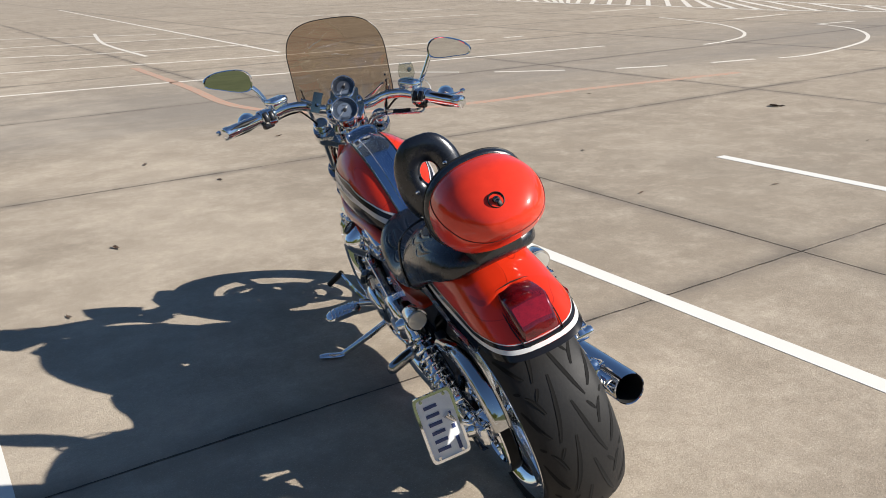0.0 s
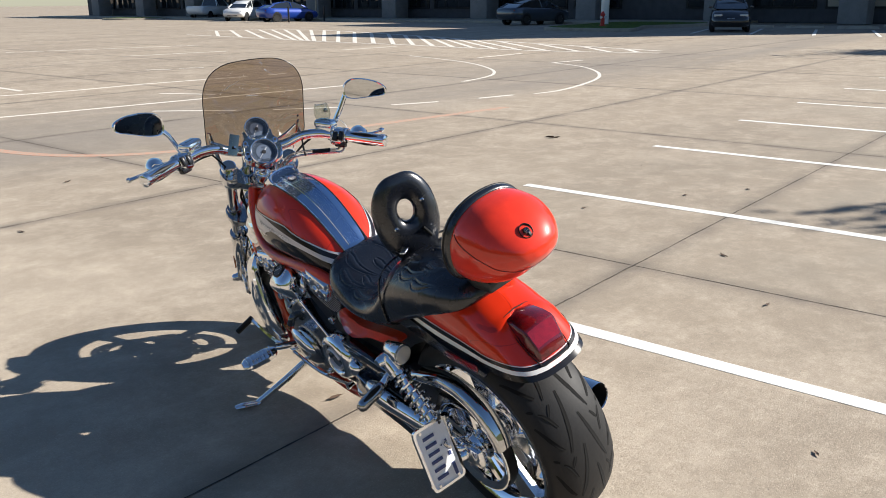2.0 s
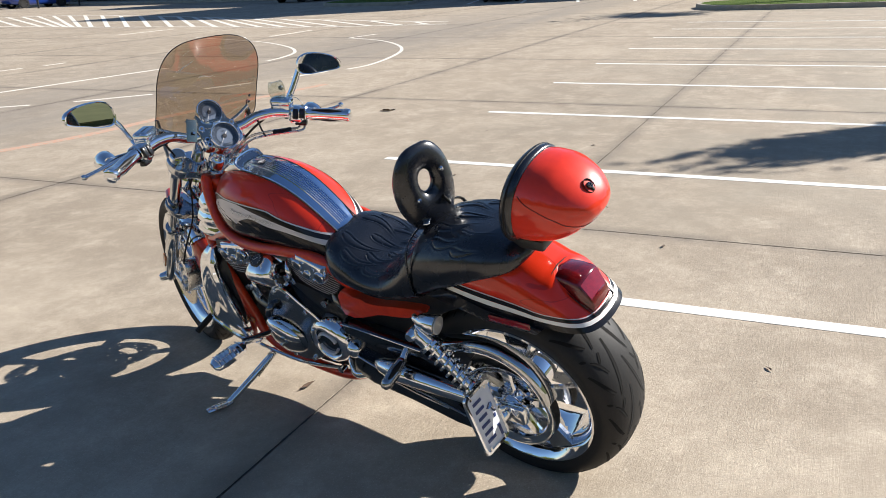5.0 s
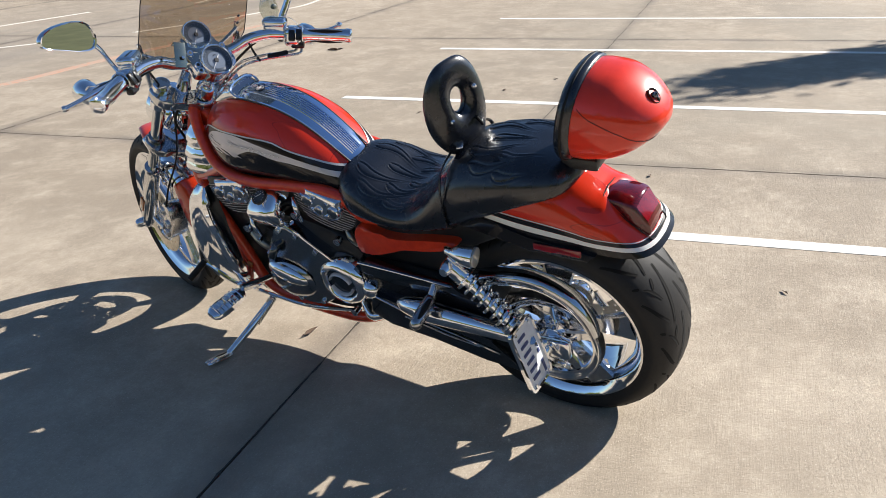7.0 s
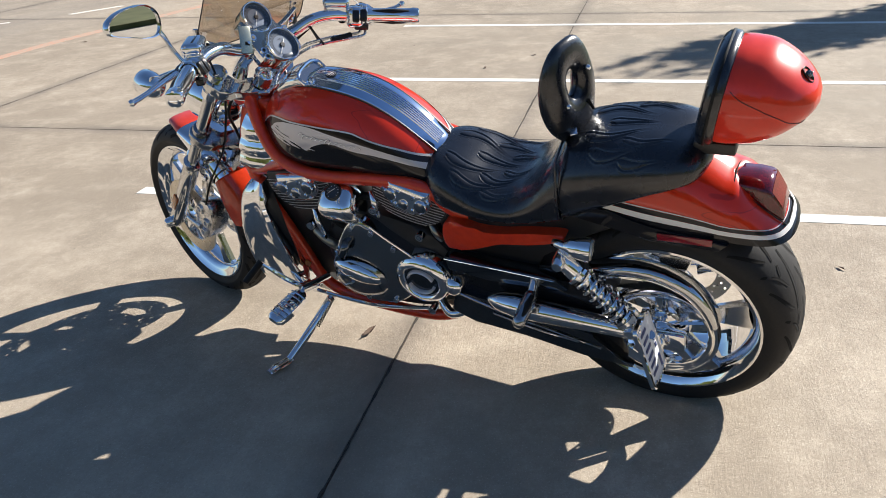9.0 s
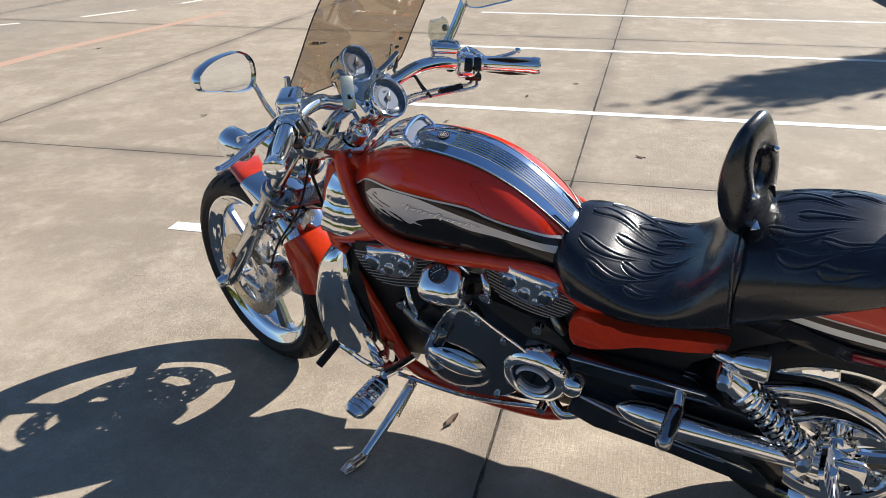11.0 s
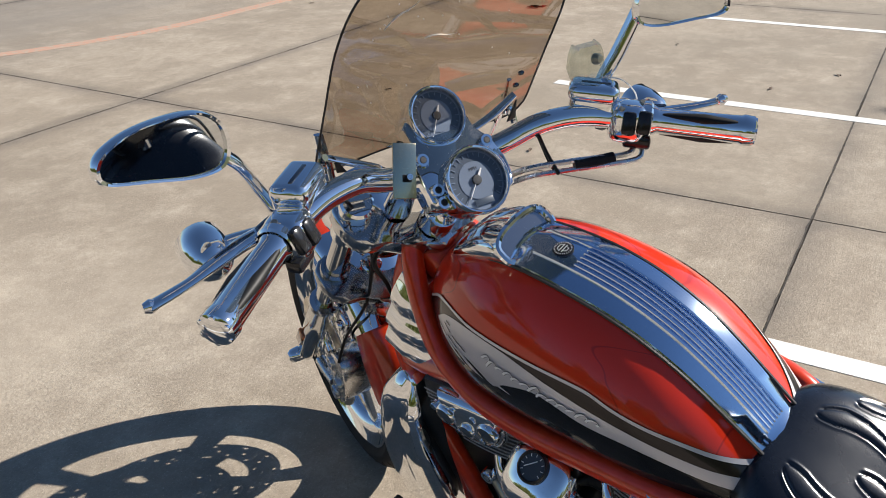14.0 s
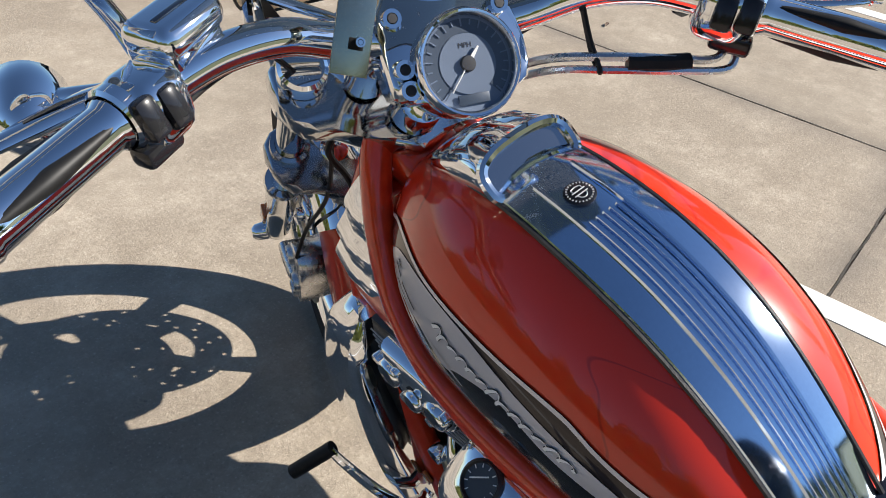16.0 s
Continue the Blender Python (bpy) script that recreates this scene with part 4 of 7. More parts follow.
rear = wheel(RC, 0.320, 0.109, 0.235, 0.097, fixed, "rear_wheel", 5, -0.066, 13, 0.105, 0.042)
front = wheel(FC, 0.314, 0.060, 0.243, 0.044, sprung, "front_wheel", 5, -0.008, 15)

# rear pulley, belt and guard
fixed("pulley", lathe([(0.114, -0.134), (0.117, -0.141), (0.130, -0.144), (0.136, -0.149), (0.141, -0.149), (0.142, -0.145), (0.136, -0.141), (0.136, -0.116), (0.141, -0.113), (0.122, -0.112), (0.114, -0.118), (0.114, -0.134)], (0, RC[1], RC[2]), (1, 0, 0), 72), "chrome", rear, "chrome belt pulley")
for k in range(5):
    fixed("pulley_arm", moved(spoke_blade(0.03, 0.120, 0.036, 0.022, 0.010, -0.128, 0.0), Matrix.Translation((0, RC[1], RC[2])) @ Matrix.Rotation(2 * math.pi * k / 5, 4, "X")), "chrome", rear)
fixed("pulley_hub", lathe([(0.0, -0.160), (0.030, -0.160), (0.036, -0.154), (0.040, -0.140), (0.055, -0.134), (0.055, -0.120), (0.0, -0.120)], (0, RC[1], RC[2]), (1, 0, 0), 32), "chrome", rear)
belt = [(-0.131, y, z) for y, z in ([(0.62, 0.425)] + [(RC[1] + 0.138 * math.sin(radians(a)), RC[2] + 0.138 * math.cos(radians(a))) for a in range(5, -200, -12)] + [(0.62, 0.30)])]
rings = []
for i, (x, y, z) in enumerate(belt):
    d = Vector((0, y - RC[1], z - RC[2])).normalized() if 0 < i < len(belt) - 1 else Vector((0, 0, 1 if i == 0 else -1))
    p = Vector((x, y, z))
    rings.append([p + Vector((-0.013, 0, 0)), p + Vector((0.013, 0, 0)), p + d * 0.005 + Vector((0.013, 0, 0)), p + d * 0.005 + Vector((-0.013, 0, 0))])
fixed("drive_belt", loft(rings), "black_rubber", None, "black drive belt", 30)
# guard: a thin dark arch over the pulley that runs forward to the swingarm
garc = curve_points([Vector((0, y, z)) for y, z in ((0.30, 0.482), (0.253, 0.493), (0.20, 0.508), (0.150, 0.514), (0.092, 0.506), (0.035, 0.478), (0.0, 0.440), (-0.022, 0.400), (-0.030, 0.372))], 2)
grings = []
for i, q in enumerate(garc):
    d = Vector((0, q.y - 0.115, q.z - 0.355)).normalized()
    p = Vector((-0.150, q.y, q.z))
    w = 0.015 - 0.006 * (i / len(garc)) ** 3
    grings.append([p - d * w + Vector((-0.004, 0, 0)), p - d * w * 0.4 + Vector((-0.008, 0, 0)), p + d * w * 0.5 + Vector((-0.006, 0, 0)), p + d * w + Vector((0.003, 0, 0)), p + d * w + Vector((0.040, 0, 0)), p + d * (w - 0.004) + Vector((0.040, 0, 0)), p + d * (w - 0.005) + Vector((0.004, 0, 0)), p - d * w + Vector((0.002, 0, 0))])
fixed("belt_guard", loft(grings), "smoked", None, "dark polished belt guard over the pulley", 50)
fixed("guard_edge", tube([r[0] for r in grings], 0.0022, 6, 2), "chrome")
fixed("inner_guard", slab([(0.33, 0.50), (0.24, 0.492), (0.20, 0.46), (0.235, 0.40), (0.34, 0.40)], -0.145, -0.118, 0.004), "engine_black", None, "black inner belt guard")

# rear brake disc and calliper on the right side
fixed("rear_calliper", box((0.118, 0.205, 0.400), (0.060, 0.070, 0.095), 0.014, Matrix.Rotation(radians(-45), 4, "X"), None, 3), "caliper", None, "grey alloy rear calliper")

# swingarm with bullet-shaped nose, axle block
both(lambda: tube([(-0.185, 0.55, 0.372), (-0.187, 0.52, 0.371), (-0.188, 0.47, 0.368), (-0.188, 0.40, 0.362), (-0.182, 0.25, 0.350), (-0.172, 0.12, 0.335)], [0.004, 0.024, 0.033, 0.031, 0.026, 0.024], 16), "swingarm", "chrome", None, None, "polished chrome swingarm")
both(lambda: box((-0.165, 0.09, 0.322), (0.035, 0.12, 0.062), 0.014), "axle_block", "chrome")
both(lambda: lathe([(0.0, -0.205), (0.012, -0.205), (0.018, -0.198), (0.020, -0.185), (0.020, -0.16)], (0, RC[1], RC[2]), (1, 0, 0), 20), "axle_nut", "chrome")

# belt-side panels between engine and wheel
fixed("belt_housing", slab([(0.665, 0.470), (0.36, 0.455), (0.26, 0.400), (0.20, 0.30), (0.18, 0.20), (0.30, 0.205), (0.46, 0.243), (0.61, 0.251), (0.67, 0.285)], -0.150, -0.112, 0.006), "black_paint", None, "gloss black belt housing")
fixed("upper_belt_cover", slab([(0.665, 0.482), (0.36, 0.466), (0.325, 0.436), (0.36, 0.425), (0.55, 0.425), (0.66, 0.44)], -0.172, -0.135, 0.005), "dark_cover", None, "dark polished belt cover with bright edge")
fixed("cover_edge", tube([(-0.173, 0.665, 0.478), (-0.173, 0.51, 0.471), (-0.173, 0.36, 0.461)], 0.0020, 8), "chrome")
fixed("lower_belt_cover", slab([(0.655, 0.365), (0.60, 0.345), (0.42, 0.315), (0.27, 0.285), (0.20, 0.20), (0.17, 0.185), (0.30, 0.20), (0.46, 0.238), (0.61, 0.246), (0.68, 0.28)], -0.168, -0.13, 0.005), "dark_cover", None, "dark polished lower belt cover")
fixed("cover_edge", tube([(-0.17, 0.64, 0.352), (-0.171, 0.52, 0.312), (-0.171, 0.36, 0.272), (-0.171, 0.25, 0.243)], 0.0030, 8), "chrome")
fixed("cover_edge", tube([(-0.17, 0.55, 0.300), (-0.171, 0.42, 0.268), (-0.171, 0.31, 0.252)], 0.0024, 8), "chrome")

# -- shocks --
def shock_line(f):
    return Vector((-0.196, 0.325, 0.575)).lerp(Vector((-0.200, 0.150, 0.385)), f)


def coil():
    a, b = shock_line(0.22), shock_line(0.93)
    d = (b - a).normalized()
    u = d.orthogonal().normalized()
    v = d.cross(u)
    turns, n = 8, 100
    pts = [a.lerp(b, k / n) + 0.029 * (math.cos(turns * 2 * math.pi * k / n) * u + math.sin(turns * 2 * math.pi * k / n) * v) for k in range(n + 1)]
    return tube(pts, 0.0048, 6, 1)


def shock_body():
    d = (shock_line(1) - shock_line(0)).normalized()
    ln = (shock_line(1) - shock_line(0)).length
    return lathe([(0.0, -0.004), (0.020, 0.0), (0.027, 0.02), (0.028, 0.055), (0.034, 0.058), (0.034, 0.066), (0.017, 0.070), (0.017, ln - 0.035), (0.033, ln - 0.032), (0.033, ln - 0.022), (0.022, ln - 0.018), (0.022, ln), (0.0, ln)], shock_line(0), d, 24)


for flip in (False, True):
    g = mirrored if flip else (lambda b: b)
    sb = fixed("shock_absorber", g(shock_body()), "chrome", None, "chrome shock absorber")
    fixed("coil_spring", g(coil()), "chrome", sb)
    fixed("shock_bolt", g(lathe([(0.0, -0.04), (0.012, -0.04), (0.016, -0.032), (0.018, -0.02), (0.018, 0.03), (0.0, 0.03)], shock_line(0.02), (1, 0, 0), 18)), "chrome", sb)
    fixed("shock_bolt", g(lathe([(0.0, -0.04), (0.012, -0.04), (0.016, -0.032), (0.018, -0.02), (0.018, 0.03), (0.0, 0.03)], shock_line(0.98), (1, 0, 0), 18)), "chrome", sb)
    sg = fixed("turn_signal", g(lathe([(0.0, 0.055), (0.012, 0.052), (0.024, 0.035), (0.030, 0.0), (0.031, -0.012), (0.0, -0.012)], (-0.190, 0.262, 0.602), (-0.12, 1.0, 0.10), 24)), "chrome", None, "chrome bullet turn signal")
    fixed("signal_lens", g(lathe([(0.026, 0.0), (0.026, 0.004), (0.0, 0.008)], (-0.190 + 0.0018, 0.262 - 0.0125, 0.6005), (0.12, -1.0, -0.10), 24)), "lens_clear", sg, "clear ribbed lens")
    fixed("signal_stem", g(tube([(-0.192, 0.305, 0.600), (-0.182, 0.330, 0.598), (-0.170, 0.345, 0.590)], 0.012, 10)), "chrome", sg)

# -- number plate on the axle --
PL = Matrix(((1, 0, 0, -0.255), (0, 1, 0, 0.098), (0, 0, 1, 0.375), (0, 0, 0, 1))) @ Matrix.Rotation(radians(-15), 4, "X") @ Matrix.Rotation(radians(4), 4, "Y")
plate = fixed("number_plate", moved(slab(oval(0.0505, 0.088, 12, 40), -0.001, 0.001, 0.0004, "y"), PL), "plate_white", None, "white number plate in a chrome frame")
fr_o, fr_i = oval(0.0545, 0.092, 10, 40), oval(0.047, 0.0845, 12, 40)
fixed("plate_frame", moved(loft([[(x, -0.001, z) for x, z in fr_i], [(x, -0.005, z) for x, z in fr_i], [(x, -0.005, z) for x, z in fr_o], [(x, 0.005, z) for x, z in fr_o], [(x, 0.005, z) for x, z in fr_i], [(x, -0.001, z) for x, z in fr_i]], False), PL), "chrome", plate)
for k in range(6):
    fixed("plate_mark", moved(box((-0.012, -0.0022, 0.058 - 0.0235 * k), (0.036, 0.0016, 0.0095), 0.0006), PL), "plate_blue", plate)
for k, (zz, hh) in enumerate(((0.02, 0.018), (-0.012, 0.012), (-0.058, 0.036))):
    fixed("plate_mark", moved(box((0.030, -0.0022, zz), (0.010, 0.0016, hh), 0.0006), PL), "plate_blue", plate)
for xx in (-0.032, 0.032):
    for zz in (-0.079, 0.079):
        fixed("plate_screw", moved(bolt((xx, -0.002, zz), (0, -1, 0), 0.005, 0.004), PL), "chrome", plate)
fixed("plate_bracket", tube([(-0.235, 0.10, 0.40), (-0.21, 0.105, 0.36), (-0.175, 0.10, 0.33)], 0.010, 10), "chrome", plate)

# -- rear fender --
def fender_outline(n=28):
    pts = [(-0.120, 0.40), (-0.126, 0.30), (-0.129, 0.18), (-0.128, 0.06), (-0.124, -0.05), (-0.114, -0.118), (-0.090, -0.158), (-0.05, -0.177), (0.0, -0.182)]
    left = curve_points([(*p, 0) for p in pts], 4)
    return left + [Vector((-p.x, p.y, 0)) for p in reversed(left[:-1])]


def fender_low(y):
    return lerp_table([(-0.19, 0.612), (-0.14, 0.616), (-0.04, 0.626), (0.13, 0.638), (0.26, 0.665), (0.40, 0.68)], y)[0]


def fender_top(y):
    return lerp_table([(-0.10, 0.69), (-0.035, 0.737), (0.02, 0.770), (0.09, 0.795), (0.16, 0.806), (0.27, 0.80), (0.34, 0.74), (0.40, 0.70)], y)[0]


def fender_at(p, t, out=0.0):
    """A point of the fender's skin over the outline point p; t from 0 at the rim to 1 on the crown."""
    sy = max(p.y, -0.035)
    a = t * math.pi / 2
    z0, z1 = fender_low(p.y), fender_top(sy)
    ca, sa = 1 - math.cos(a) ** 0.82, math.sin(a) ** 0.82
    tail = max(0.0, min(1.0, (-0.06 - p.y) / 0.11))
    ca, sa = ca + (t - ca) * tail, sa + (t ** 0.86 - sa) * tail
    q = Vector((p.x * (1 - ca), p.y + (sy - p.y) * ca, z0 + (z1 - z0) * sa))
    n = Vector((p.x / 0.13, (p.y - sy) * 6, 0.0))
    n = (n.normalized() * math.cos(a) if n.length > 1e-6 else Vector()) + Vector((0, 0, math.sin(a)))
    return q + n.normalized() * out


FO = fender_outline()
TS = [0.0, 0.06, 0.12, 0.18, 0.24, 0.3, 0.37, 0.45, 0.54, 0.64, 0.75, 0.87, 1.0]


def fender_band(t0, t1, out, n=4):
    ts = [t0 + (t1 - t0) * k / n for k in range(n + 1)]
    rows = [[fender_at(p, t, out) for p in FO] for t in ts]
    return loft(rows, False, False)


shell = loft([[fender_at(p, 0.0, -0.004) for p in FO]] + [[fender_at(p, t) for p in FO] for t in TS], False, False)
fender = fixed("rear_fender", shell, "candy", None, "orange-red rear fender with black and white striping")
fixed("black_band", fender_band(0.0, 0.066, 0.0012, 2), "black_paint", fender, "gloss black rim band")
fixed("white_stripe", fender_band(0.068, 0.120, 0.0016, 2), "white_stripe", fender, "off-white stripe")
fixed("black_band", fender_band(0.122, 0.168, 0.0014, 2), "black_paint", fender, "gloss black stripe")
fixed("pinstripe", fender_band(0.172, 0.184, 0.0014, 1), "silver_paint", fender, "thin silver pinstripe")
fixed("inner_fender", loft([[fender_at(p, t, -0.012) for p in FO] for t in (0.02, 0.3, 0.6, 0.9)], False, False), "engine_black", fender)
both(lambda: slab([(0.40, 0.66), (0.30, 0.655), (0.13, 0.608), (-0.03, 0.602), (-0.05, 0.625), (0.12, 0.645), (0.28, 0.70), (0.40, 0.70)], -0.136, -0.118, 0.004), "fender_strut", "black_paint", None, fender, "black fender strut")
both(lambda: box((-0.139, 0.045, 0.628), (0.006, 0.125, 0.020), 0.003), "side_reflector", "lens_red", None, fender, "red side reflector")


# tail light: a domed wedge on the fender
def spine_z(y, x=0.0):
    """Height of the fender's skin on its middle line near the tail."""
    t = max(0.0, min(1.0, (y + 0.182) / 0.147))
    return fender_at(Vector((0, -0.182, 0)), t).z - 2.2 * x * x


def tail_light():
    """A box-shaped lens: steep front, flat roof, a ridge and a sloping rear face."""
    rows = []
    for y, hw, zt in ((-0.034, 0.032, 0.726), (-0.042, 0.041, 0.729), (-0.056, 0.046, 0.729), (-0.090, 0.050, 0.727), (-0.114, 0.051, 0.722), (-0.122, 0.0505, 0.717), (-0.136, 0.048, 0.693), (-0.148, 0.045, 0.672), (-0.153, 0.041, 0.662)):
        b = min(zt - 0.004, spine_z(y)) - 0.030
        rows.append([(-hw * 1.02, y, b), (-hw, y, zt - 0.013), (-hw * 0.97, y, zt - 0.005), (-hw * 0.86, y, zt), (0, y, zt + 0.003), (hw * 0.86, y, zt), (hw * 0.97, y, zt - 0.005), (hw, y, zt - 0.013), (hw * 1.02, y, b)])
    return loft(rows)


def lens_patch(rows):
    """A thin sheet on the lens, between rows of (y, half width, z)."""
    return loft([[(-hw, y, z - 0.0006), (-hw * 0.5, y, z + 0.0018), (0, y, z + 0.0028), (hw * 0.5, y, z + 0.0018), (hw, y, z - 0.0006)] for y, hw, z in rows], False, False)


tl = fixed("tail_light", tail_light(), "lens_mid", None, "dark red box-shaped tail light lens on the fender", 40)
fixed("rear_lens", lens_patch(((-0.1235, 0.043, 0.7165), (-0.1360, 0.041, 0.6955), (-0.1470, 0.039, 0.6765))), "lens_red", tl, "bright red rear face of the lens")
seal = []
for x, y in rounded([(-0.036, -0.042), (0.036, -0.042), (0.050, -0.052), (0.054, -0.086), (0.055, -0.124), (0.051, -0.150), (0.040, -0.163), (-0.040, -0.163), (-0.051, -0.150), (-0.055, -0.124), (-0.054, -0.086), (-0.050, -0.052)], 2):
    seal.append((x, y, spine_z(y, x) + 0.004))
fixed("lens_seal", tube(seal, 0.0016, 6, 1, None, 1.0, True), "black_rubber", tl)

# -- seat --
SEAT = [(0.730, 0.040, 0.712, 0.676), (0.724, 0.084, 0.724, 0.650), (0.710, 0.110, 0.734, 0.632), (0.688, 0.130, 0.740, 0.622), (0.655, 0.145, 0.735, 0.614), (0.61, 0.154, 0.718, 0.610), (0.56, 0.159, 0.693, 0.608), (0.51, 0.161, 0.681, 0.608), (0.46, 0.162, 0.689, 0.610), (0.41, 0.161, 0.725, 0.614), (0.365, 0.159, 0.780, 0.620), (0.33, 0.158, 0.810, 0.628)]
PILLION = [(0.340, 0.148, 0.806, 0.63), (0.325, 0.158, 0.820, 0.638), (0.27, 0.160, 0.836, 0.666), (0.19, 0.158, 0.846, 0.704), (0.12, 0.150, 0.848, 0.734), (0.07, 0.136, 0.842, 0.750), (0.032, 0.112, 0.828, 0.762), (0.014, 0.080, 0.810, 0.774), (0.006, 0.044, 0.796, 0.783)]


def quilt(x, y, loops):
    """Height of the quilted flames over a seat pad: puffed teardrops with stitched grooves round them."""
    h = 0.0
    for x0, y0, ln, hw, sway in loops:
        v = (y0 - y) / ln
        if -0.02 < v < 1.0:
            v = max(v, 0.0)
            c = x0 + sway * math.sin(v * 4.6)
            half = hw * min(1.0, (v / 0.16) ** 0.5) * (1 - v) ** 1.25 + 0.0004
            fade = min(1.0, half / (hw * 0.35)) * min(1.0, v / 0.03)
            d = abs(x - c)
            if d < half + 0.012:
                q = d / half
                if q < 1:
                    h += 0.0019 * (1 - q * q) * fade
                h -= 0.0019 * math.exp(-((d - half) / 0.0020) ** 2) * fade
                h += 0.0011 * math.exp(-((d - half - 0.0050) / 0.0024) ** 2) * fade
    return h


def flame_rows(rows):
    out = []
    for x0, y0, ln, hw, sway in rows:
        out.append((x0, y0, ln, hw, sway))
        if x0 > 0.001:
            out.append((-x0, y0, ln, hw, -sway))
    return out


SEAT_FLAMES = flame_rows(((0.0, 0.600, 0.13, 0.014, 0.0), (0.046, 0.668, 0.16, 0.017, 0.017), (0.100, 0.640, 0.15, 0.016, 0.015), (0.066, 0.570, 0.12, 0.013, 0.013), (0.120, 0.555, 0.11, 0.012, 0.008), (0.030, 0.520, 0.10, 0.011, 0.009)))
PILLION_FLAMES = flame_rows(((0.0, 0.245, 0.12, 0.014, 0.0), (0.048, 0.292, 0.15, 0.018, 0.016), (0.102, 0.268, 0.14, 0.016, 0.013), (0.072, 0.195, 0.11, 0.013, 0.011), (0.126, 0.195, 0.10, 0.011, 0.006)))



def seat_ring(y, w, zt, zb, loops, n=290, m=40):
    """One cross-section of a seat pad: n points over the top, m round below."""
    out = []
    zc = zb + (zt - zb) * 0.34
    for k in range(n):
        x = w * math.cos(math.pi * k / n)
        c = (abs(x) / w) ** (1 / 0.80)
        sv = math.sqrt(max(0.0, 1 - c * c))
        z = zc + (zt - zc) * sv ** 0.88
        dip = max(0.0, 1 - abs(x) / (w * 0.66))
        z -= 0.004 * dip * dip * (3 - 2 * dip)
        z += quilt(x, y, loops) * min(1.0, max(0.0, (0.97 * w - abs(x)) / 0.02))
        out.append((x, y, z))
    for k in range(m):
        t = math.pi + math.pi * k / m
        c, sv = math.cos(t), math.sin(t)
        out.append((w * math.copysign(abs(c) ** 0.45, c), y, zc - (zc - zb) * abs(sv) ** 0.5))
    return out


def seat_mesh(table, n, loops):
    ys = [table[0][0] + (table[-1][0] - table[0][0]) * k / n for k in range(n + 1)]
    return loft([seat_ring(y, *lerp_table(table, y), loops) for y in ys])


seat = fixed("seat", seat_mesh(SEAT, 270, SEAT_FLAMES), "leather", None, "black leather seat with stitched flames", 60)
pillion = fixed("pillion_seat", seat_mesh(PILLION, 230, PILLION_FLAMES), "leather", None, "black leather pillion pad with stitched flames", 60)

fixed("seat_strap", tube([(-0.159, 0.333, 0.66), (-0.160, 0.334, 0.72), (-0.140, 0.336, 0.790), (-0.09, 0.337, 0.818), (0.0, 0.338, 0.822), (0.09, 0.337, 0.818), (0.140, 0.336, 0.790), (0.160, 0.334, 0.72), (0.159, 0.333, 0.66)], 0.005, 8, 6, None, 0.6), "leather", pillion, "black leather strap")
fixed("strap_buckle", box((-0.050, 0.318, 0.836), (0.030, 0.018, 0.006), 0.002, Matrix.Rotation(radians(24), 4, "Z") @ Matrix.Rotation(radians(-10), 4, "Y")), "chrome", pillion)


# -- rider backrest: a padded ring --
TURN = Matrix.Translation((0, 0.335, 0)) @ Matrix.Rotation(radians(-16), 4, "Z") @ Matrix.Translation((0, -0.335, 0))


def backrest():
    tilt = TURN @ Matrix.Translation((0, 0.334, 0.912)) @ Matrix.Rotation(radians(-4), 4, "X")
    rows = []
    n, m = 48, 20
    for i in range(n):
        t = 2 * math.pi * i / n
        c, s = math.cos(t), math.sin(t)
        inner = Vector((0.023 * c, 0, 0.022 + 0.031 * s))
        up = 0.124 * math.copysign(abs(s) ** 0.74, s)
        ow = 0.094 - 0.022 * max(0.0, up / 0.124) ** 2 - 0.022 * max(0.0, -up / 0.124) ** 2
        outer = Vector((ow * math.copysign(abs(c) ** 0.62, c), 0, 0.003 + up))
        ring = []
        for j in range(m):
            f = 2 * math.pi * j / m
            p = inner.lerp(outer, (1 - math.cos(f)) / 2)
            p.y = (0.028 - 0.011 * max(0.0, up / 0.124)) * math.sin(f) + 0.012 * (abs(p.x) / 0.09) ** 2
            ring.append(tilt @ p)
        rows.append(ring)
    rows.append(rows[0])
    bm = loft(rows, False)
    bmesh.ops.remove_doubles(bm, verts=bm.verts, dist=1e-6)
    return bm


br = fixed("rider_backrest", backrest(), "leather", None, "black leather rider backrest with a round hole", 70)
for xx, zz in ((0.046, 0.952), (-0.046, 0.900)):
    fixed("backrest_stud", moved(lathe([(0.0, 0.0055), (0.004, 0.005), (0.0065, 0.002), (0.0065, -0.004)], (xx, 0.3115 + (zz - 0.93) * 0.07, zz), (0, -1, -0.07), 12), TURN), "chrome", br)
# slot drawn as a near-black bar, its inner shade put into the colour
fixed("backrest_slot", moved(tube([(0.026, 0.304, 0.880), (0.044, 0.306, 0.848)], 0.0045, 8), TURN), "groove", br)
fixed("backrest_post", tube([(0, 0.337, 0.80), (0, 0.337, 0.86)], 0.016, 10), "chrome", br)

# -- hard case behind the pillion seat --
CASE = [(-0.008, 0.944, 0.1040, 0.120), (-0.022, 0.944, 0.1050, 0.124), (-0.046, 0.944, 0.1040, 0.126), (-0.090, 0.944, 0.0955, 0.123), (-0.132, 0.942, 0.0745, 0.108), (-0.163, 0.942, 0.0505, 0.083), (-0.185, 0.942, 0.0270, 0.053), (-0.195, 0.942, 0.0110, 0.020)]


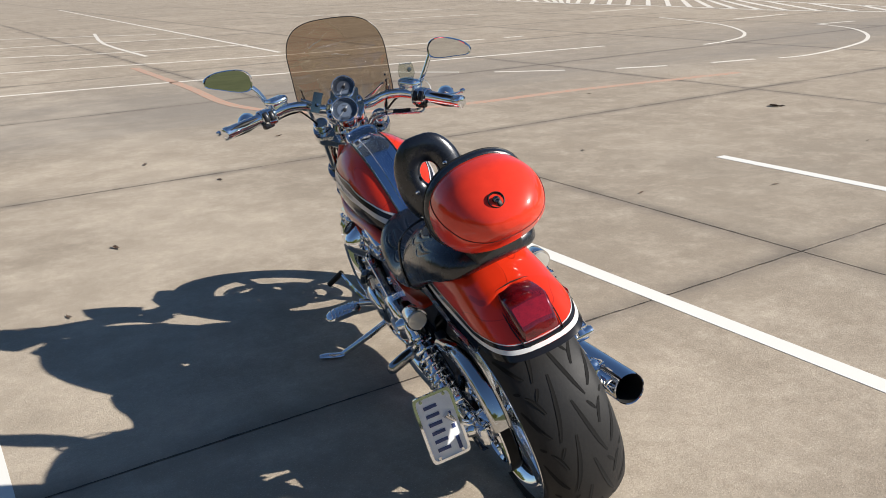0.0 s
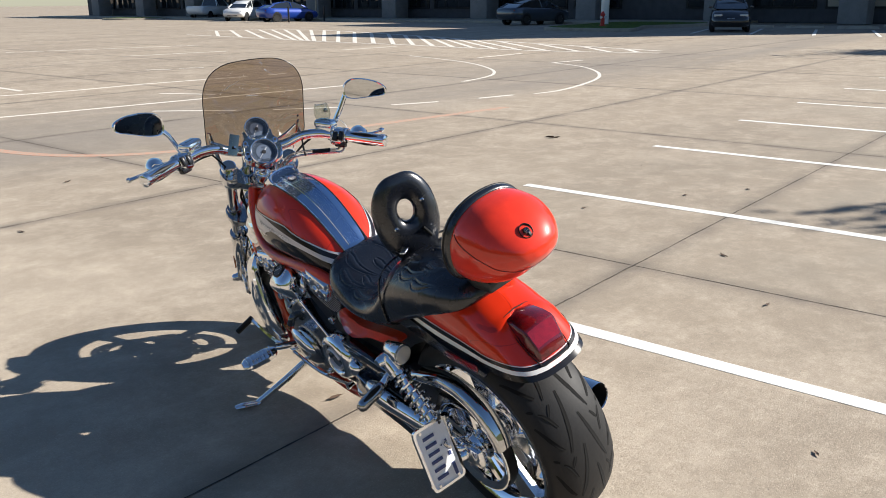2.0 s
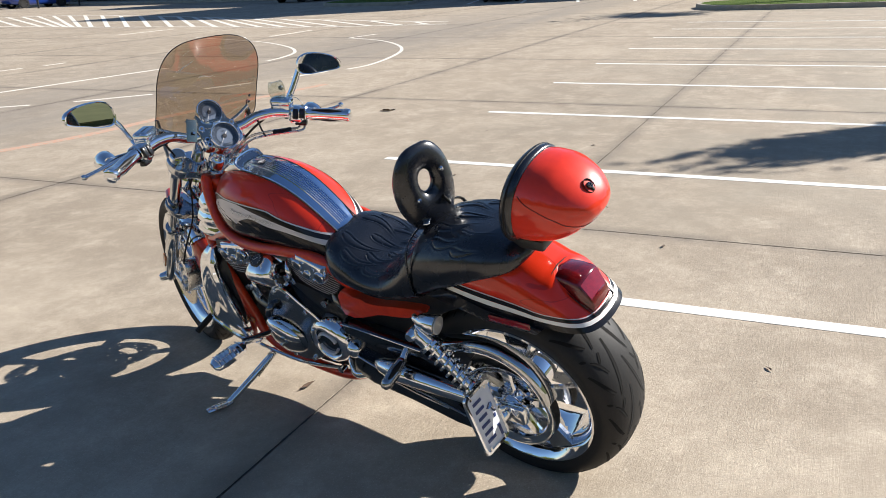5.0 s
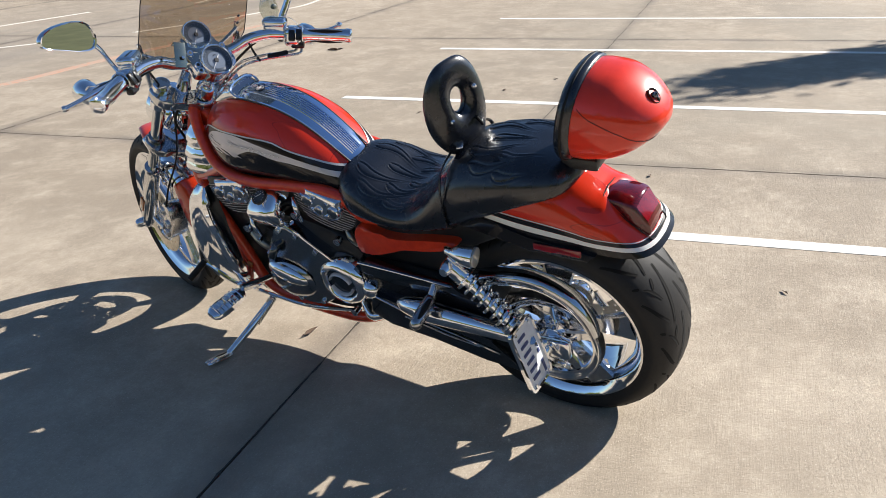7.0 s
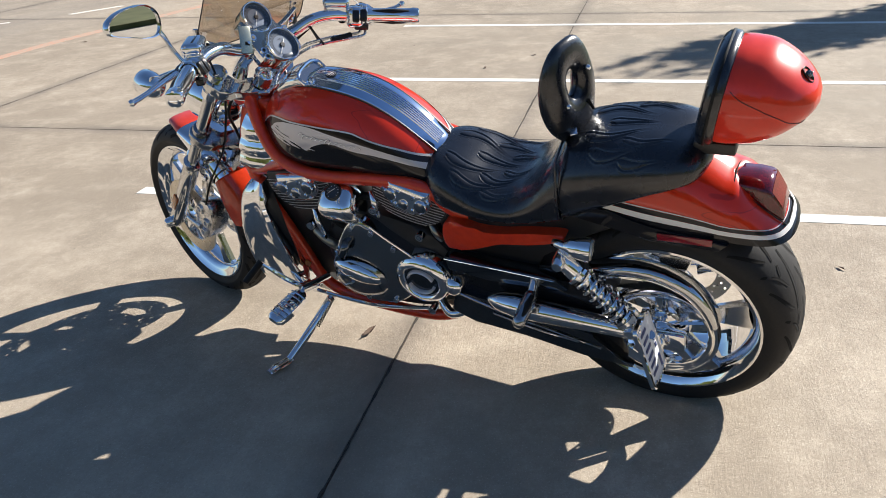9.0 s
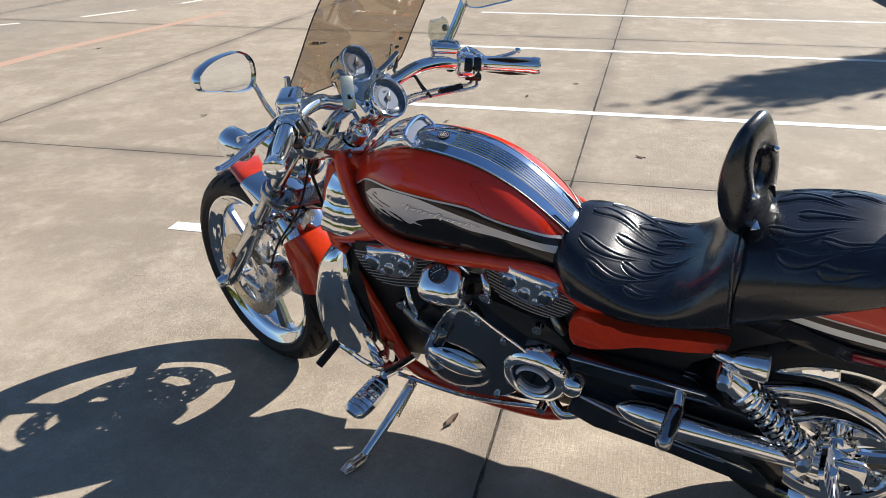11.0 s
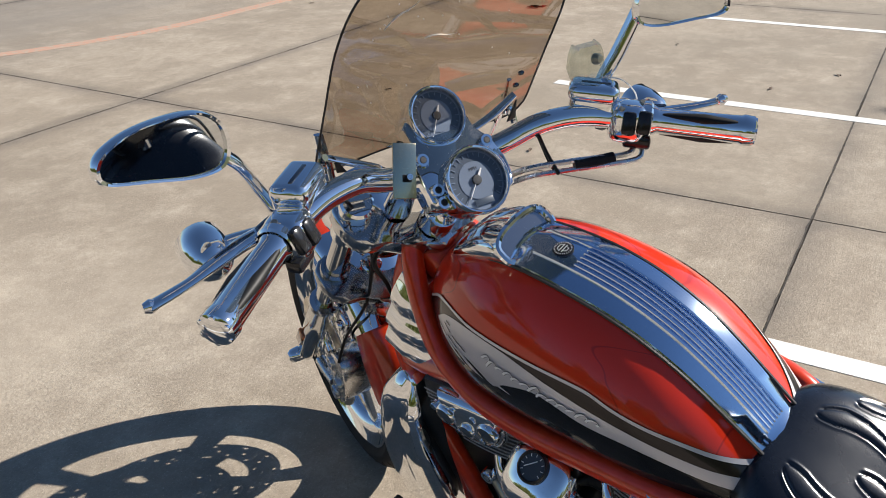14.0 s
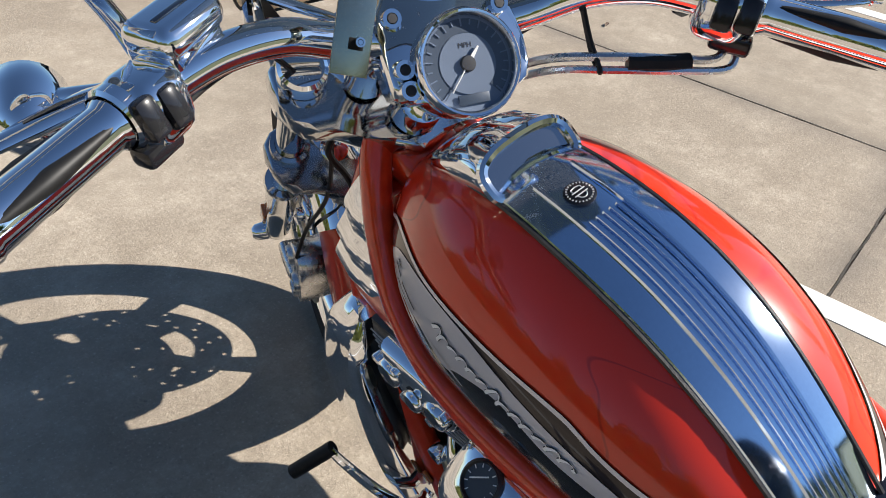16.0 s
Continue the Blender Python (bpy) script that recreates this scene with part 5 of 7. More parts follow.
def case_at(k, a, out=0.0):
    """A point on the case: k along its rows, a round it."""
    y, z, h, w = lerp_table([(i, *row) for i, row in enumerate(CASE)], k)
    c, s = math.cos(a), math.sin(a)
    px_, pz = (w + out) * math.copysign(abs(c) ** 0.88, c), (h + out) * math.copysign(abs(s) ** 0.88, s)
    lean = -0.18 * (1 - k / (len(CASE) - 1)) ** 0.8
    return Vector((px_, y + lean * pz - out * (k / 7) ** 3, z + pz))


case = fixed("luggage_case", loft([[case_at(k / 6, 2 * math.pi * q / 72) for q in range(72)] for k in range(43)]), "trunk_red", None, "glossy red hard luggage case with a key lock", 60)
SEAM = [(1.2, 150), (2.2, 160), (3.2, 170), (4.2, 183), (5.0, 205), (5.5, 240), (5.6, 270), (5.5, 300), (5.0, 335), (4.2, 357), (3.2, 370), (2.2, 380), (1.2, 390)]
seam = [case_at(p.x, radians(p.y), 0.0006) for p in curve_points([(k, a, 0) for k, a in SEAM], 5)]
fixed("lid_seam", tube(seam, 0.0009, 6, 2), "seam_red", case, "dark crease round the lid")
LK, LD = case_at(5.05, radians(96), 0.0005), Vector((0, -0.80, 0.60))
fixed("lock_recess", lathe([(0.0185, 0.0006), (0.0170, 0.0016), (0.0150, -0.001), (0.0135, -0.007), (0.0, -0.007)], LK, LD, 28), "black_rubber", case, "black recess round the lock")
fixed("key_lock", lathe([(0.0, 0.004), (0.0035, 0.004), (0.004, 0.006), (0.0065, 0.006), (0.0080, 0.003), (0.0080, -0.008), (0.0, -0.008)], LK, LD, 20), "dark_cover", case)
fixed("key_ring", tube([LK + LD * 0.006 + Vector((0.006 * math.cos(q * math.pi / 5), -0.003 * math.sin(q * math.pi / 5), 0.005 * math.sin(q * math.pi / 5) - 0.003)) for q in range(10)], 0.0009, 6, 2, None, 1.0, True), "steel", case)
fixed("lock_latch", tube([LK + LD * 0.003 + Vector((0.002, 0, -0.004)), LK + LD * 0.005 + Vector((0.004, -0.003, -0.014)), LK + LD * 0.004 + Vector((0.005, -0.004, -0.021))], [0.007, 0.006, 0.003], 8, 4, None, 0.7), "black_rubber", case)
pad = [[case_at(0, 2 * math.pi * q / 48, o) + Vector((0, dy, 0)) for q in range(48)] for o, dy in ((0.001, -0.008), (0.007, -0.003), (0.009, 0.008), (0.008, 0.020), (0.001, 0.029), (-0.014, 0.034), (-0.05, 0.036))]
fixed("case_pad", loft(pad), "leather", case, "black leather pad on the case's front", 60)
fixed("pad_rib", tube([case_at(0, radians(a), 0.007) + Vector((0, 0.012, 0)) for a in range(30, 390, 12)], 0.004, 8, 3, None, 1.0, True), "black_rubber", case)
fixed("case_mount", box((0, 0.0, 0.826), (0.12, 0.09, 0.030), 0.006), "engine_black", case)

# -- tank cover --
TANK = [(1.225, 0.050, 0.815, 0.735), (1.20, 0.078, 0.845, 0.690), (1.15, 0.112, 0.880, 0.665), (1.08, 0.138, 0.905, 0.655), (1.00, 0.148, 0.908, 0.660), (0.90, 0.148, 0.889, 0.662), (0.82, 0.138, 0.850, 0.655), (0.75, 0.119, 0.792, 0.640), (0.69, 0.096, 0.728, 0.620)]


def tank_at(y, a, out=0.0):
    """A point on the tank's skin: a from 0 (right, mid height) over pi/2 (top) to pi (left)."""
    w, zt, zb = lerp_table(TANK, y)
    zc = zb + (zt - zb) * 0.42
    c, s = math.cos(a), math.sin(a)
    x = w * math.copysign(abs(c) ** 0.92, c)
    z = zc + (zt - zc) * abs(s) ** 0.97 if s >= 0 else zc - (zc - zb) * abs(s) ** 0.8
    n = Vector((c, 0, s)).normalized()
    return Vector((x, y, z)) + n * out


TY = [1.225 - 0.535 * k / 40 for k in range(41)]
tank = fixed("tank", loft([[tank_at(y, 2 * math.pi * q / 64) for q in range(64)] for y in TY]), "candy", None, "orange-red tank cover with black and silver side panels", 60)


def skin_at(y, z, side, out):
    """The point of the tank's side skin at that height."""
    w, zt, zb = lerp_table(TANK, y)
    zc = zb + (zt - zb) * 0.42
    s = (z - zc) / (zt - zc) if z > zc else (z - zc) / (zc - zb)
    s = max(-0.98, min(0.98, s))
    s = math.copysign(abs(s) ** (1 / (0.97 if s > 0 else 0.8)), s)
    a = math.asin(s)
    p = tank_at(y, a, out)
    return Vector((side * p.x, p.y, p.z))


def side_band(low, high, y0, y1, out, side, n=5, m=60):
    """A painted band on the tank's side between two lines of height over y."""
    rows = []
    for k in range(m + 1):
        y = y0 + (y1 - y0) * k / m
        a, b = lerp_table(low, y)[0], lerp_table(high, y)[0]
        rows.append([skin_at(y, a + (b - a) * q / n, side, out) for q in range(n + 1)])
    return loft(rows, False, False)


PIN = [(1.205, 0.795), (1.155, 0.830), (1.06, 0.838), (0.95, 0.833), (0.885, 0.824), (0.85, 0.809), (0.77, 0.772), (0.69, 0.724)]
SIL_TOP = [(1.158, 0.800), (1.135, 0.818), (1.09, 0.831), (1.015, 0.832), (0.95, 0.820), (0.884, 0.803), (0.82, 0.780), (0.766, 0.754), (0.69, 0.712)]
SIL_LOW = [(1.158, 0.796), (1.135, 0.780), (1.077, 0.786), (1.05, 0.779), (1.025, 0.768), (1.005, 0.782), (0.95, 0.796), (0.882, 0.779), (0.82, 0.764), (0.764, 0.740), (0.69, 0.700)]
BASE = [(1.205, 0.70), (0.69, 0.63)]
for sd in (-1, 1):
    panel = fixed("side_panel", side_band(BASE, PIN, 1.205, 0.692, 0.0010, sd, 10), "black_paint", tank, "gloss black lower side panel")
    fixed("bronze_band", side_band(SIL_TOP, [(y, z - 0.003) for y, z in PIN], 1.150, 0.692, 0.0016, sd), "brown_band", tank, "dark bronze band")
    fixed("pinstripe", side_band([(y, z - 0.0035) for y, z in PIN], PIN, 1.20, 0.692, 0.0022, sd, 1), "silver_paint", tank, "thin silver pinstripe")
    fixed("silver_stripe", side_band(SIL_LOW, SIL_TOP, 1.158, 0.692, 0.0024, sd), "silver_paint", tank, "silver wing-shaped stripe")
    # swept feathers hanging from the stripe, and a bar where the script stands
    for y0, y1, z0, dz in ((1.128, 1.080, 0.781, 0.010), (1.100, 1.045, 0.786, 0.016), (1.050, 0.995, 0.783, 0.012)):
        fixed("stripe_feather", side_band([(y1, z0 - dz), ((y0 + y1) / 2, z0 - dz * 0.7), (y0, z0 - 0.002)], [(y1, z0 - dz + 0.001), ((y0 + y1) / 2, z0 - dz * 0.2), (y0, z0 + 0.004)], y0, y1, 0.0030, sd, 2, 14), "silver_paint", tank)
    for y0, y1, zz, hh in ((1.134, 1.116, 0.803, 0.0012), (1.112, 1.078, 0.797, 0.0010), (1.125, 1.10, 0.7895, 0.0009)):
        fixed("feather_line", side_band([(y1, zz - hh), (y0, zz - hh + 0.004)], [(y1, zz + hh), (y0, zz + hh + 0.004)], y0, y1, 0.0032, sd, 1, 10), "black_paint", tank)
    fixed("feather_line", side_band([(1.118, 0.8115), (1.128, 0.8120)], [(1.118, 0.8135), (1.128, 0.8145)], 1.128, 1.118, 0.0032, sd, 1, 6), "black_paint", tank)
    fixed("feather_line", side_band([(1.128, 0.7885), (1.140, 0.7935), (1.156, 0.7950)], [(1.128, 0.7900), (1.140, 0.7955), (1.156, 0.7975)], 1.156, 1.128, 0.0032, sd, 1, 8), "black_paint", tank)
    # silver script too fancy to keep: one flowing line of loops on a dark edge
    for margin, out, mat in ((0.0007, 0.0036, "dial_dark"), (0.0, 0.0046, "script_silver")):
        left, right = [], []
        for k in range(241):
            f = k / 240
            tall = 0.0042 + 0.0052 * (math.exp(-((f - 0.04) / 0.035) ** 2) + math.exp(-((f - 0.50) / 0.035) ** 2))
            tall *= 0.75 + 0.25 * math.sin(31 * f)
            ph = 2 * math.pi * 13 * f
            zc = 0.810 - 0.014 * f - 0.010 * f * f
            lift = tall * math.sin(ph)
            y = 1.038 - 0.183 * f + 0.0030 * math.cos(ph) - 0.55 * lift
            hw = 0.0011 + 0.0005 * math.cos(ph) + margin
            left.append(skin_at(y + hw, zc + lift + hw * 0.6, sd, out))
            right.append(skin_at(y - hw, zc + lift - hw * 0.6, sd, out))
        fixed("script_line", loft([left, right], False, False), mat, tank)

# centre strip with ribs, filler scoop and round badge
def strip_half(y):
    return lerp_table([(0.69, 0.040), (0.75, 0.044), (0.85, 0.049), (0.95, 0.050), (1.05, 0.046), (1.10, 0.044)], y)[0]


def strip_z(x, y, out=0.0):
    w, zt, zb = lerp_table(TANK, y)
    zc = zb + (zt - zb) * 0.42
    c = min(1.0, abs(x) / w) ** (1 / 0.92)
    return zc + (zt - zc) * math.sqrt(max(0, 1 - c * c)) ** 0.97 + out


SY = [1.085 - 0.40 * k / 40 for k in range(41)]
strip = fixed("centre_strip", loft([[(x, y, strip_z(x, y, o)) for x, o in ((-strip_half(y) - 0.003, 0.001), (-strip_half(y), 0.004), (-strip_half(y) * 0.5, 0.0055), (0, 0.006), (strip_half(y) * 0.5, 0.0055), (strip_half(y), 0.004), (strip_half(y) + 0.003, 0.001))] for y in SY], False, False), "strip_metal", tank, "brushed metal centre strip with ribs", 30)
for sd in (-1, 1):
    fixed("strip_edge", tube([(sd * (strip_half(y) + 0.004), y, strip_z(strip_half(y) + 0.004, y, 0.002)) for y in SY[::5]], 0.0026, 6, 3), "engine_black", tank)
for k in range(7):
    x = (k - 3) * 0.0082
    ys = [(0.962 if abs(k - 3) < 3 else 1.022) - (0.262 if abs(k - 3) < 3 else 0.322) * j / 12 for j in range(13)]
    fixed("strip_rib", tube([(x * strip_half(y) / 0.052, y, strip_z(x, y, 0.0066)) for y in ys], 0.0024, 6, 2), "strip_metal", strip)
fixed("round_badge", moved(lathe([(0.0, 0.0042), (0.0170, 0.0042), (0.0190, 0.003), (0.0190, -0.003)], (0, 0, 0), (0, 0, 1), 32), Matrix.Translation((0, 0.990, strip_z(0, 0.990, 0.0035))) @ Matrix.Rotation(radians(2), 4, "X") @ Matrix.Diagonal((0.77, 0.77, 1, 1))), "black_paint", strip, "round black badge")
BADGE = Matrix.Translation((0, 0.990, strip_z(0, 0.990, 0.0035))) @ Matrix.Rotation(radians(2), 4, "X") @ Matrix.Diagonal((0.77, 0.77, 1, 1))
for k in range(24):
    a = 2 * math.pi * k / 24
    fixed("badge_mark", moved(box((0.0150 * math.sin(a), 0.0150 * math.cos(a), 0.0044), (0.0014, 0.0022, 0.0005), 0.0, Matrix.Rotation(-a, 4, "Z")), BADGE), "silver_paint", strip, "", 0)
for pts in ([(-0.0065, 0.003), (-0.0065, 0.0075), (0.0, 0.0090), (0.0065, 0.0075), (0.0065, 0.003)], [(-0.0065, -0.003), (-0.0045, -0.0075), (0.0, -0.0095), (0.0045, -0.0075), (0.0065, -0.003)], [(-0.0095, 0.0026), (0.0095, 0.0026)], [(-0.0095, -0.0026), (0.0095, -0.0026)]):
    fixed("badge_emblem", moved(tube([(x, y, 0.0045) for x, y in pts], 0.0007, 5, 3), BADGE), "silver_paint", strip)
# hooded scoop in front of the strip, its rounded mouth open to the rear
def mouth(s, back):
    out = []
    for x, v in oval(0.049 * s, 0.023 * s, 3.2, 32):
        out.append(Vector((x, 1.053 + 0.75 * v + back, 0.9185 + 0.66 * v - 0.10 * x * x / 0.049 - back * 0.2)))
    return out


rows = [mouth(1.0, 0.0), mouth(1.06, 0.006), mouth(1.07, 0.016)]
for f in (0.25, 0.5, 0.75, 1.0):
    ring = []
    for (x, v), p in zip(oval(0.049, 0.023, 3.2, 32), mouth(1.07, 0.016)):
        y = 1.075 + 0.115 * f + 0.40 * v * (1 - f)
        xx = p.x * (1 - 0.45 * f * f)
        base_z = strip_z(min(abs(xx), 0.07), min(y, 1.20), -0.004)
        ring.append(Vector((xx, y, base_z + (max(0.0, v + 0.012) * 1.05 + 0.003) * (1 - f) ** 0.7)))
    rows.append(ring)
scoop = fixed("scoop", loft(rows, False), "chrome", tank, "chrome hooded scoop with a rounded mouth")
fixed("scoop_lip", tube(mouth(1.02, -0.001), 0.0056, 8, 1, None, 1.0, True), "chrome", scoop)
fixed("scoop_well", loft([mouth(0.97, 0.002), mouth(0.92, 0.012), mouth(0.80, 0.042), mouth(0.3, 0.055)]), "guard", scoop)

# -- frame tubes --
UP = [(-0.030, 1.262, 0.862), (-0.058, 1.243, 0.825), (-0.085, 1.215, 0.770), (-0.110, 1.170, 0.714), (-0.130, 1.09, 0.686), (-0.138, 0.985, 0.681), (-0.136, 0.85, 0.688), (-0.128, 0.74, 0.682), (-0.120, 0.685, 0.652), (-0.117, 0.650, 0.612), (-0.105, 0.615, 0.588), (-0.085, 0.56, 0.575)]
DOWN = [(-0.030, 1.285, 0.81), (-0.058, 1.300, 0.74), (-0.085, 1.300, 0.66), (-0.105, 1.268, 0.57), (-0.114, 1.222, 0.47), (-0.120, 1.178, 0.36), (-0.128, 1.135, 0.265), (-0.130, 1.05, 0.222), (-0.132, 0.90, 0.205), (-0.134, 0.76, 0.208), (-0.130, 0.68, 0.235), (-0.115, 0.62, 0.275)]
both(lambda: tube(UP, 0.0180, 14, 6), "upper_frame_tube", "orange", None, None, "orange-red upper frame tube")
both(lambda: tube(DOWN, 0.0175, 14, 6), "lower_frame_tube", "orange", None, None, "orange-red lower frame tube")
both(lambda: tube([(-0.090, 1.294, 0.632), (-0.104, 1.225, 0.655), (-0.118, 1.145, 0.692)], 0.0165, 12), "frame_brace", "orange")
for yy, zz in ((1.232, 0.478), (1.222, 0.452)):
    both(lambda: bolt((-0.140, yy, zz), (-1, 0.3, 0), 0.0075, 0.008), "frame_bolt", "steel")
fixed("steering_head", tube([(0, 1.235, 0.872), (0, 1.315, 0.745)], 0.027, 20), "orange", None, "orange-red steering head")
fixed("head_gusset", slab(rounded([(1.292, 0.745), (1.302, 0.80), (1.268, 0.850), (1.215, 0.832), (1.200, 0.79), (1.225, 0.755)], 3), -0.040, 0.040, 0.014, "x", None, 3), "orange", None, "orange-red gusset at the steering head")
fixed("frame_reflector", box((-0.143, 1.168, 0.335), (0.006, 0.020, 0.022), 0.002, Matrix.Rotation(radians(25), 4, "X")), "amber", None, "amber side reflector")

# side covers behind the engine
both(lambda: slab(rounded([(0.640, 0.592), (0.668, 0.558), (0.660, 0.497), (0.60, 0.503), (0.545, 0.523), (0.50, 0.540), (0.42, 0.552), (0.34, 0.575), (0.335, 0.596), (0.42, 0.588), (0.50, 0.574), (0.57, 0.574)], 3), -0.150, -0.09, 0.010), "side_cover", "orange", None, None, "orange-red side cover")
fixed("under_seat_frame", slab([(0.70, 0.60), (0.66, 0.40), (0.44, 0.40), (0.41, 0.50), (0.30, 0.57), (0.22, 0.61), (0.22, 0.68), (0.4, 0.66)], -0.118, 0.118, 0.01), "engine_black", None, "black battery box and inner frame")

# -- radiator with chrome side shrouds --
fixed("radiator", box((0, 1.305, 0.415), (0.24, 0.05, 0.33), 0.01, Matrix.Rotation(radians(16), 4, "X")), "engine_black", None, "black radiator")

def radiator_shroud():
    """A long shield: a nearly flat face, its rear edge rolled out into a rounded bead."""
    rows = []
    for k in range(25):
        z = 0.618 - 0.415 * k / 24
        x0, yf, yr, bead = lerp_table([(0.203, -0.132, 1.335, 1.178, 0.2), (0.230, -0.148, 1.349, 1.174, 0.4), (0.270, -0.163, 1.357, 1.175, 0.8), (0.330, -0.170, 1.361, 1.179, 1.0), (0.400, -0.172, 1.359, 1.190, 1.0), (0.470, -0.168, 1.352, 1.206, 1.0), (0.550, -0.156, 1.332, 1.224, 1.0), (0.590, -0.144, 1.312, 1.232, 0.8), (0.618, -0.124, 1.282, 1.242, 0.3)], z)
        w = yf - yr
        rows.append([(x0 + 0.050, yf + 0.012, z), (x0 + 0.014, yf + 0.006, z), (x0 + 0.004, yf - 0.04 * w, z), (x0 - 0.001, yf - 0.16 * w, z), (x0 - 0.003, yr + 0.55 * w, z), (x0 - 0.004, yr + 0.30 * w, z), (x0 - 0.007 - 0.004 * bead, yr + 0.22 * w, z), (x0 - 0.008 - 0.009 * bead, yr + 0.13 * w, z), (x0 - 0.004 - 0.007 * bead, yr + 0.04 * w, z), (x0 + 0.008, yr, z), (x0 + 0.045, yr + 0.006, z)])
    return loft(rows)


fixed("radiator_shroud", radiator_shroud(), "chrome", None, "polished chrome radiator side shroud")
fixed("radiator_shroud", moved(mirrored(radiator_shroud()), Matrix.Translation((0, -0.040, 0))), "chrome", None, "polished chrome radiator side shroud")
fixed("chin_cover", loft([[(-0.11, 1.33, 0.235), (0.11, 1.33, 0.235), (0.12, 1.16, 0.235), (-0.12, 1.16, 0.235)], [(-0.10, 1.27, 0.200), (0.10, 1.27, 0.200), (0.10, 1.16, 0.185), (-0.10, 1.16, 0.185)]]), "dark_cover")
fixed("inner_shroud", slab([(1.30, 0.60), (1.24, 0.64), (1.10, 0.66), (0.98, 0.62), (0.98, 0.27), (1.16, 0.25), (1.24, 0.26)], -0.092, 0.092, 0.012), "engine_black", None, "black ducting behind the radiator")
# ribbed chrome horn covers between the frame tubes
def rib_cover():
    rows = []
    n = 40
    for k in range(n + 1):
        f = k / n
        z = 0.805 - 0.155 * f
        wave = 0.0085 * (0.5 - 0.5 * math.cos(2 * math.pi * 3 * f ** 1.15)) ** 0.7 + 0.010 * math.sin(math.pi * f)
        yf, yr = 1.268 + 0.052 * f ** 0.8, 1.216 - 0.046 * f ** 1.3
        xo = -0.070 - 0.036 * f - wave
        rows.append([(xo + 0.030, yf + 0.006, z), (xo + 0.008, yf + 0.004, z), (xo - 0.002, yf - (yf - yr) * 0.30, z - 0.004), (xo - 0.001, yf - (yf - yr) * 0.70, z - 0.006), (xo + 0.010, yr, z - 0.004), (xo + 0.034, yr - 0.004, z)])
    return loft(rows)


both(rib_cover, "horn_cover", "chrome", None, None, "chrome ribbed horn cover")

# -- engine --
eng = fixed("engine_block", slab(rounded([(1.09, 0.40), (1.06, 0.30), (0.95, 0.235), (0.78, 0.235), (0.67, 0.29), (0.66, 0.42), (0.74, 0.52), (0.90, 0.56), (1.03, 0.52)], 4), -0.125, 0.125, 0.02), "engine_black", None, "black V-twin engine block")


def cylinder(y0, z0, y1, z1):
    d = Vector((0, y1 - y0, z1 - z0))
    ln = d.length
    d.normalize()
    rot = Vector((0, 0, 1)).rotation_difference(d).to_matrix().to_4x4()
    m = Matrix.Translation((0, y0, z0)) @ rot
    return m, ln


for (yf, zf), (yr, zr), (y0, z0) in (((1.205, 0.628), (1.005, 0.662), (0.985, 0.47)), ((0.850, 0.684), (0.652, 0.622), (0.845, 0.47))):
    mid = Vector((0, (yf + yr) / 2, (zf + zr) / 2))
    u = Vector((0, yf - yr, zf - zr)).normalized()
    v = Vector((1, 0, 0)).cross(u)
    if v.z < 0:
        v = -v
    head_m = Matrix(((0, 0, 1, 0), (u.y, v.y, 0, mid.y), (u.z, v.z, 0, mid.z), (0, 0, 0, 1)))
    cyl = fixed("cylinder", tube([(0, y0, z0), mid - v * 0.02], 0.085, 28, 2), "engine_black", eng, "black finned cylinder")

    def lobe(s, top):
        """Outline of the head: rounded below, flat towards the tank."""
        out = []
        for k in range(33):
            a = math.pi + math.pi * k / 32
            out.append((0.104 * s * math.copysign(abs(math.cos(a)) ** 0.85, math.cos(a)), 0.092 * s * -abs(math.sin(a)) ** 0.85))
        return out + [(0.092 * s, top), (-0.092 * s, top)]

    head = fixed("cylinder_head", moved(slab(lobe(1.06, 0.035), -0.133, 0.133, 0.004, "z"), head_m), "engine_black", cyl, "black cylinder head")
    for k in range(11):
        yk = 0.012 - 0.0098 * k
        hx = 0.106 * math.sqrt(max(0.05, 1 - (max(0.0, -yk) / 0.102) ** 2.4))
        for side in (-1, 1):
            line = [Vector((hx * q / 6, yk - 0.007 * (1 - (q / 6) ** 2), side * 0.1345)) for q in range(-6, 7)]
            fixed("fin", moved(tube(line, 0.0011, 5, 1), head_m), "fin_edge", cyl, "bright-edged cooling fin")
    for side in (-1, 1):
        cap = fixed("cam_cover", moved(loft([[(x, y, side * zz) for x, y in lobe(ss, 0.030 * ss / 0.62)] for ss, zz in ((0.64, 0.130), (0.64, 0.141), (0.60, 0.148), (0.50, 0.1525), (0.28, 0.155))]), head_m), "chrome", cyl, "chrome cam cover with round dark caps")
        for dx, dy, rr in ((-0.044, -0.008, 0.019), (0.004, -0.022, 0.015), (0.044, -0.004, 0.019)):
            dome = fixed("cover_cap", moved(lathe([(rr * 0.86, 0.0075), (rr, 0.0045), (rr * 1.04, -0.006)], (dx, dy, side * 0.153), (0, 0, side), 24), head_m), "chrome", cap)
            fixed("cap_face", moved(lathe([(0.0, 0.0100), (rr * 0.50, 0.0094), (rr * 0.87, 0.0070)], (dx, dy, side * 0.153), (0, 0, side), 24), head_m), "guard", cap, "dark polished cap face")
        for dx, dy in ((-0.066, 0.006), (-0.022, -0.036), (0.028, -0.034), (0.066, 0.006), (-0.020, 0.010), (0.024, 0.012)):
            fixed("cover_bolt", moved(bolt((dx, dy, side * 0.150), (0, 0, side), 0.0065, 0.008), head_m), "chrome", cap)

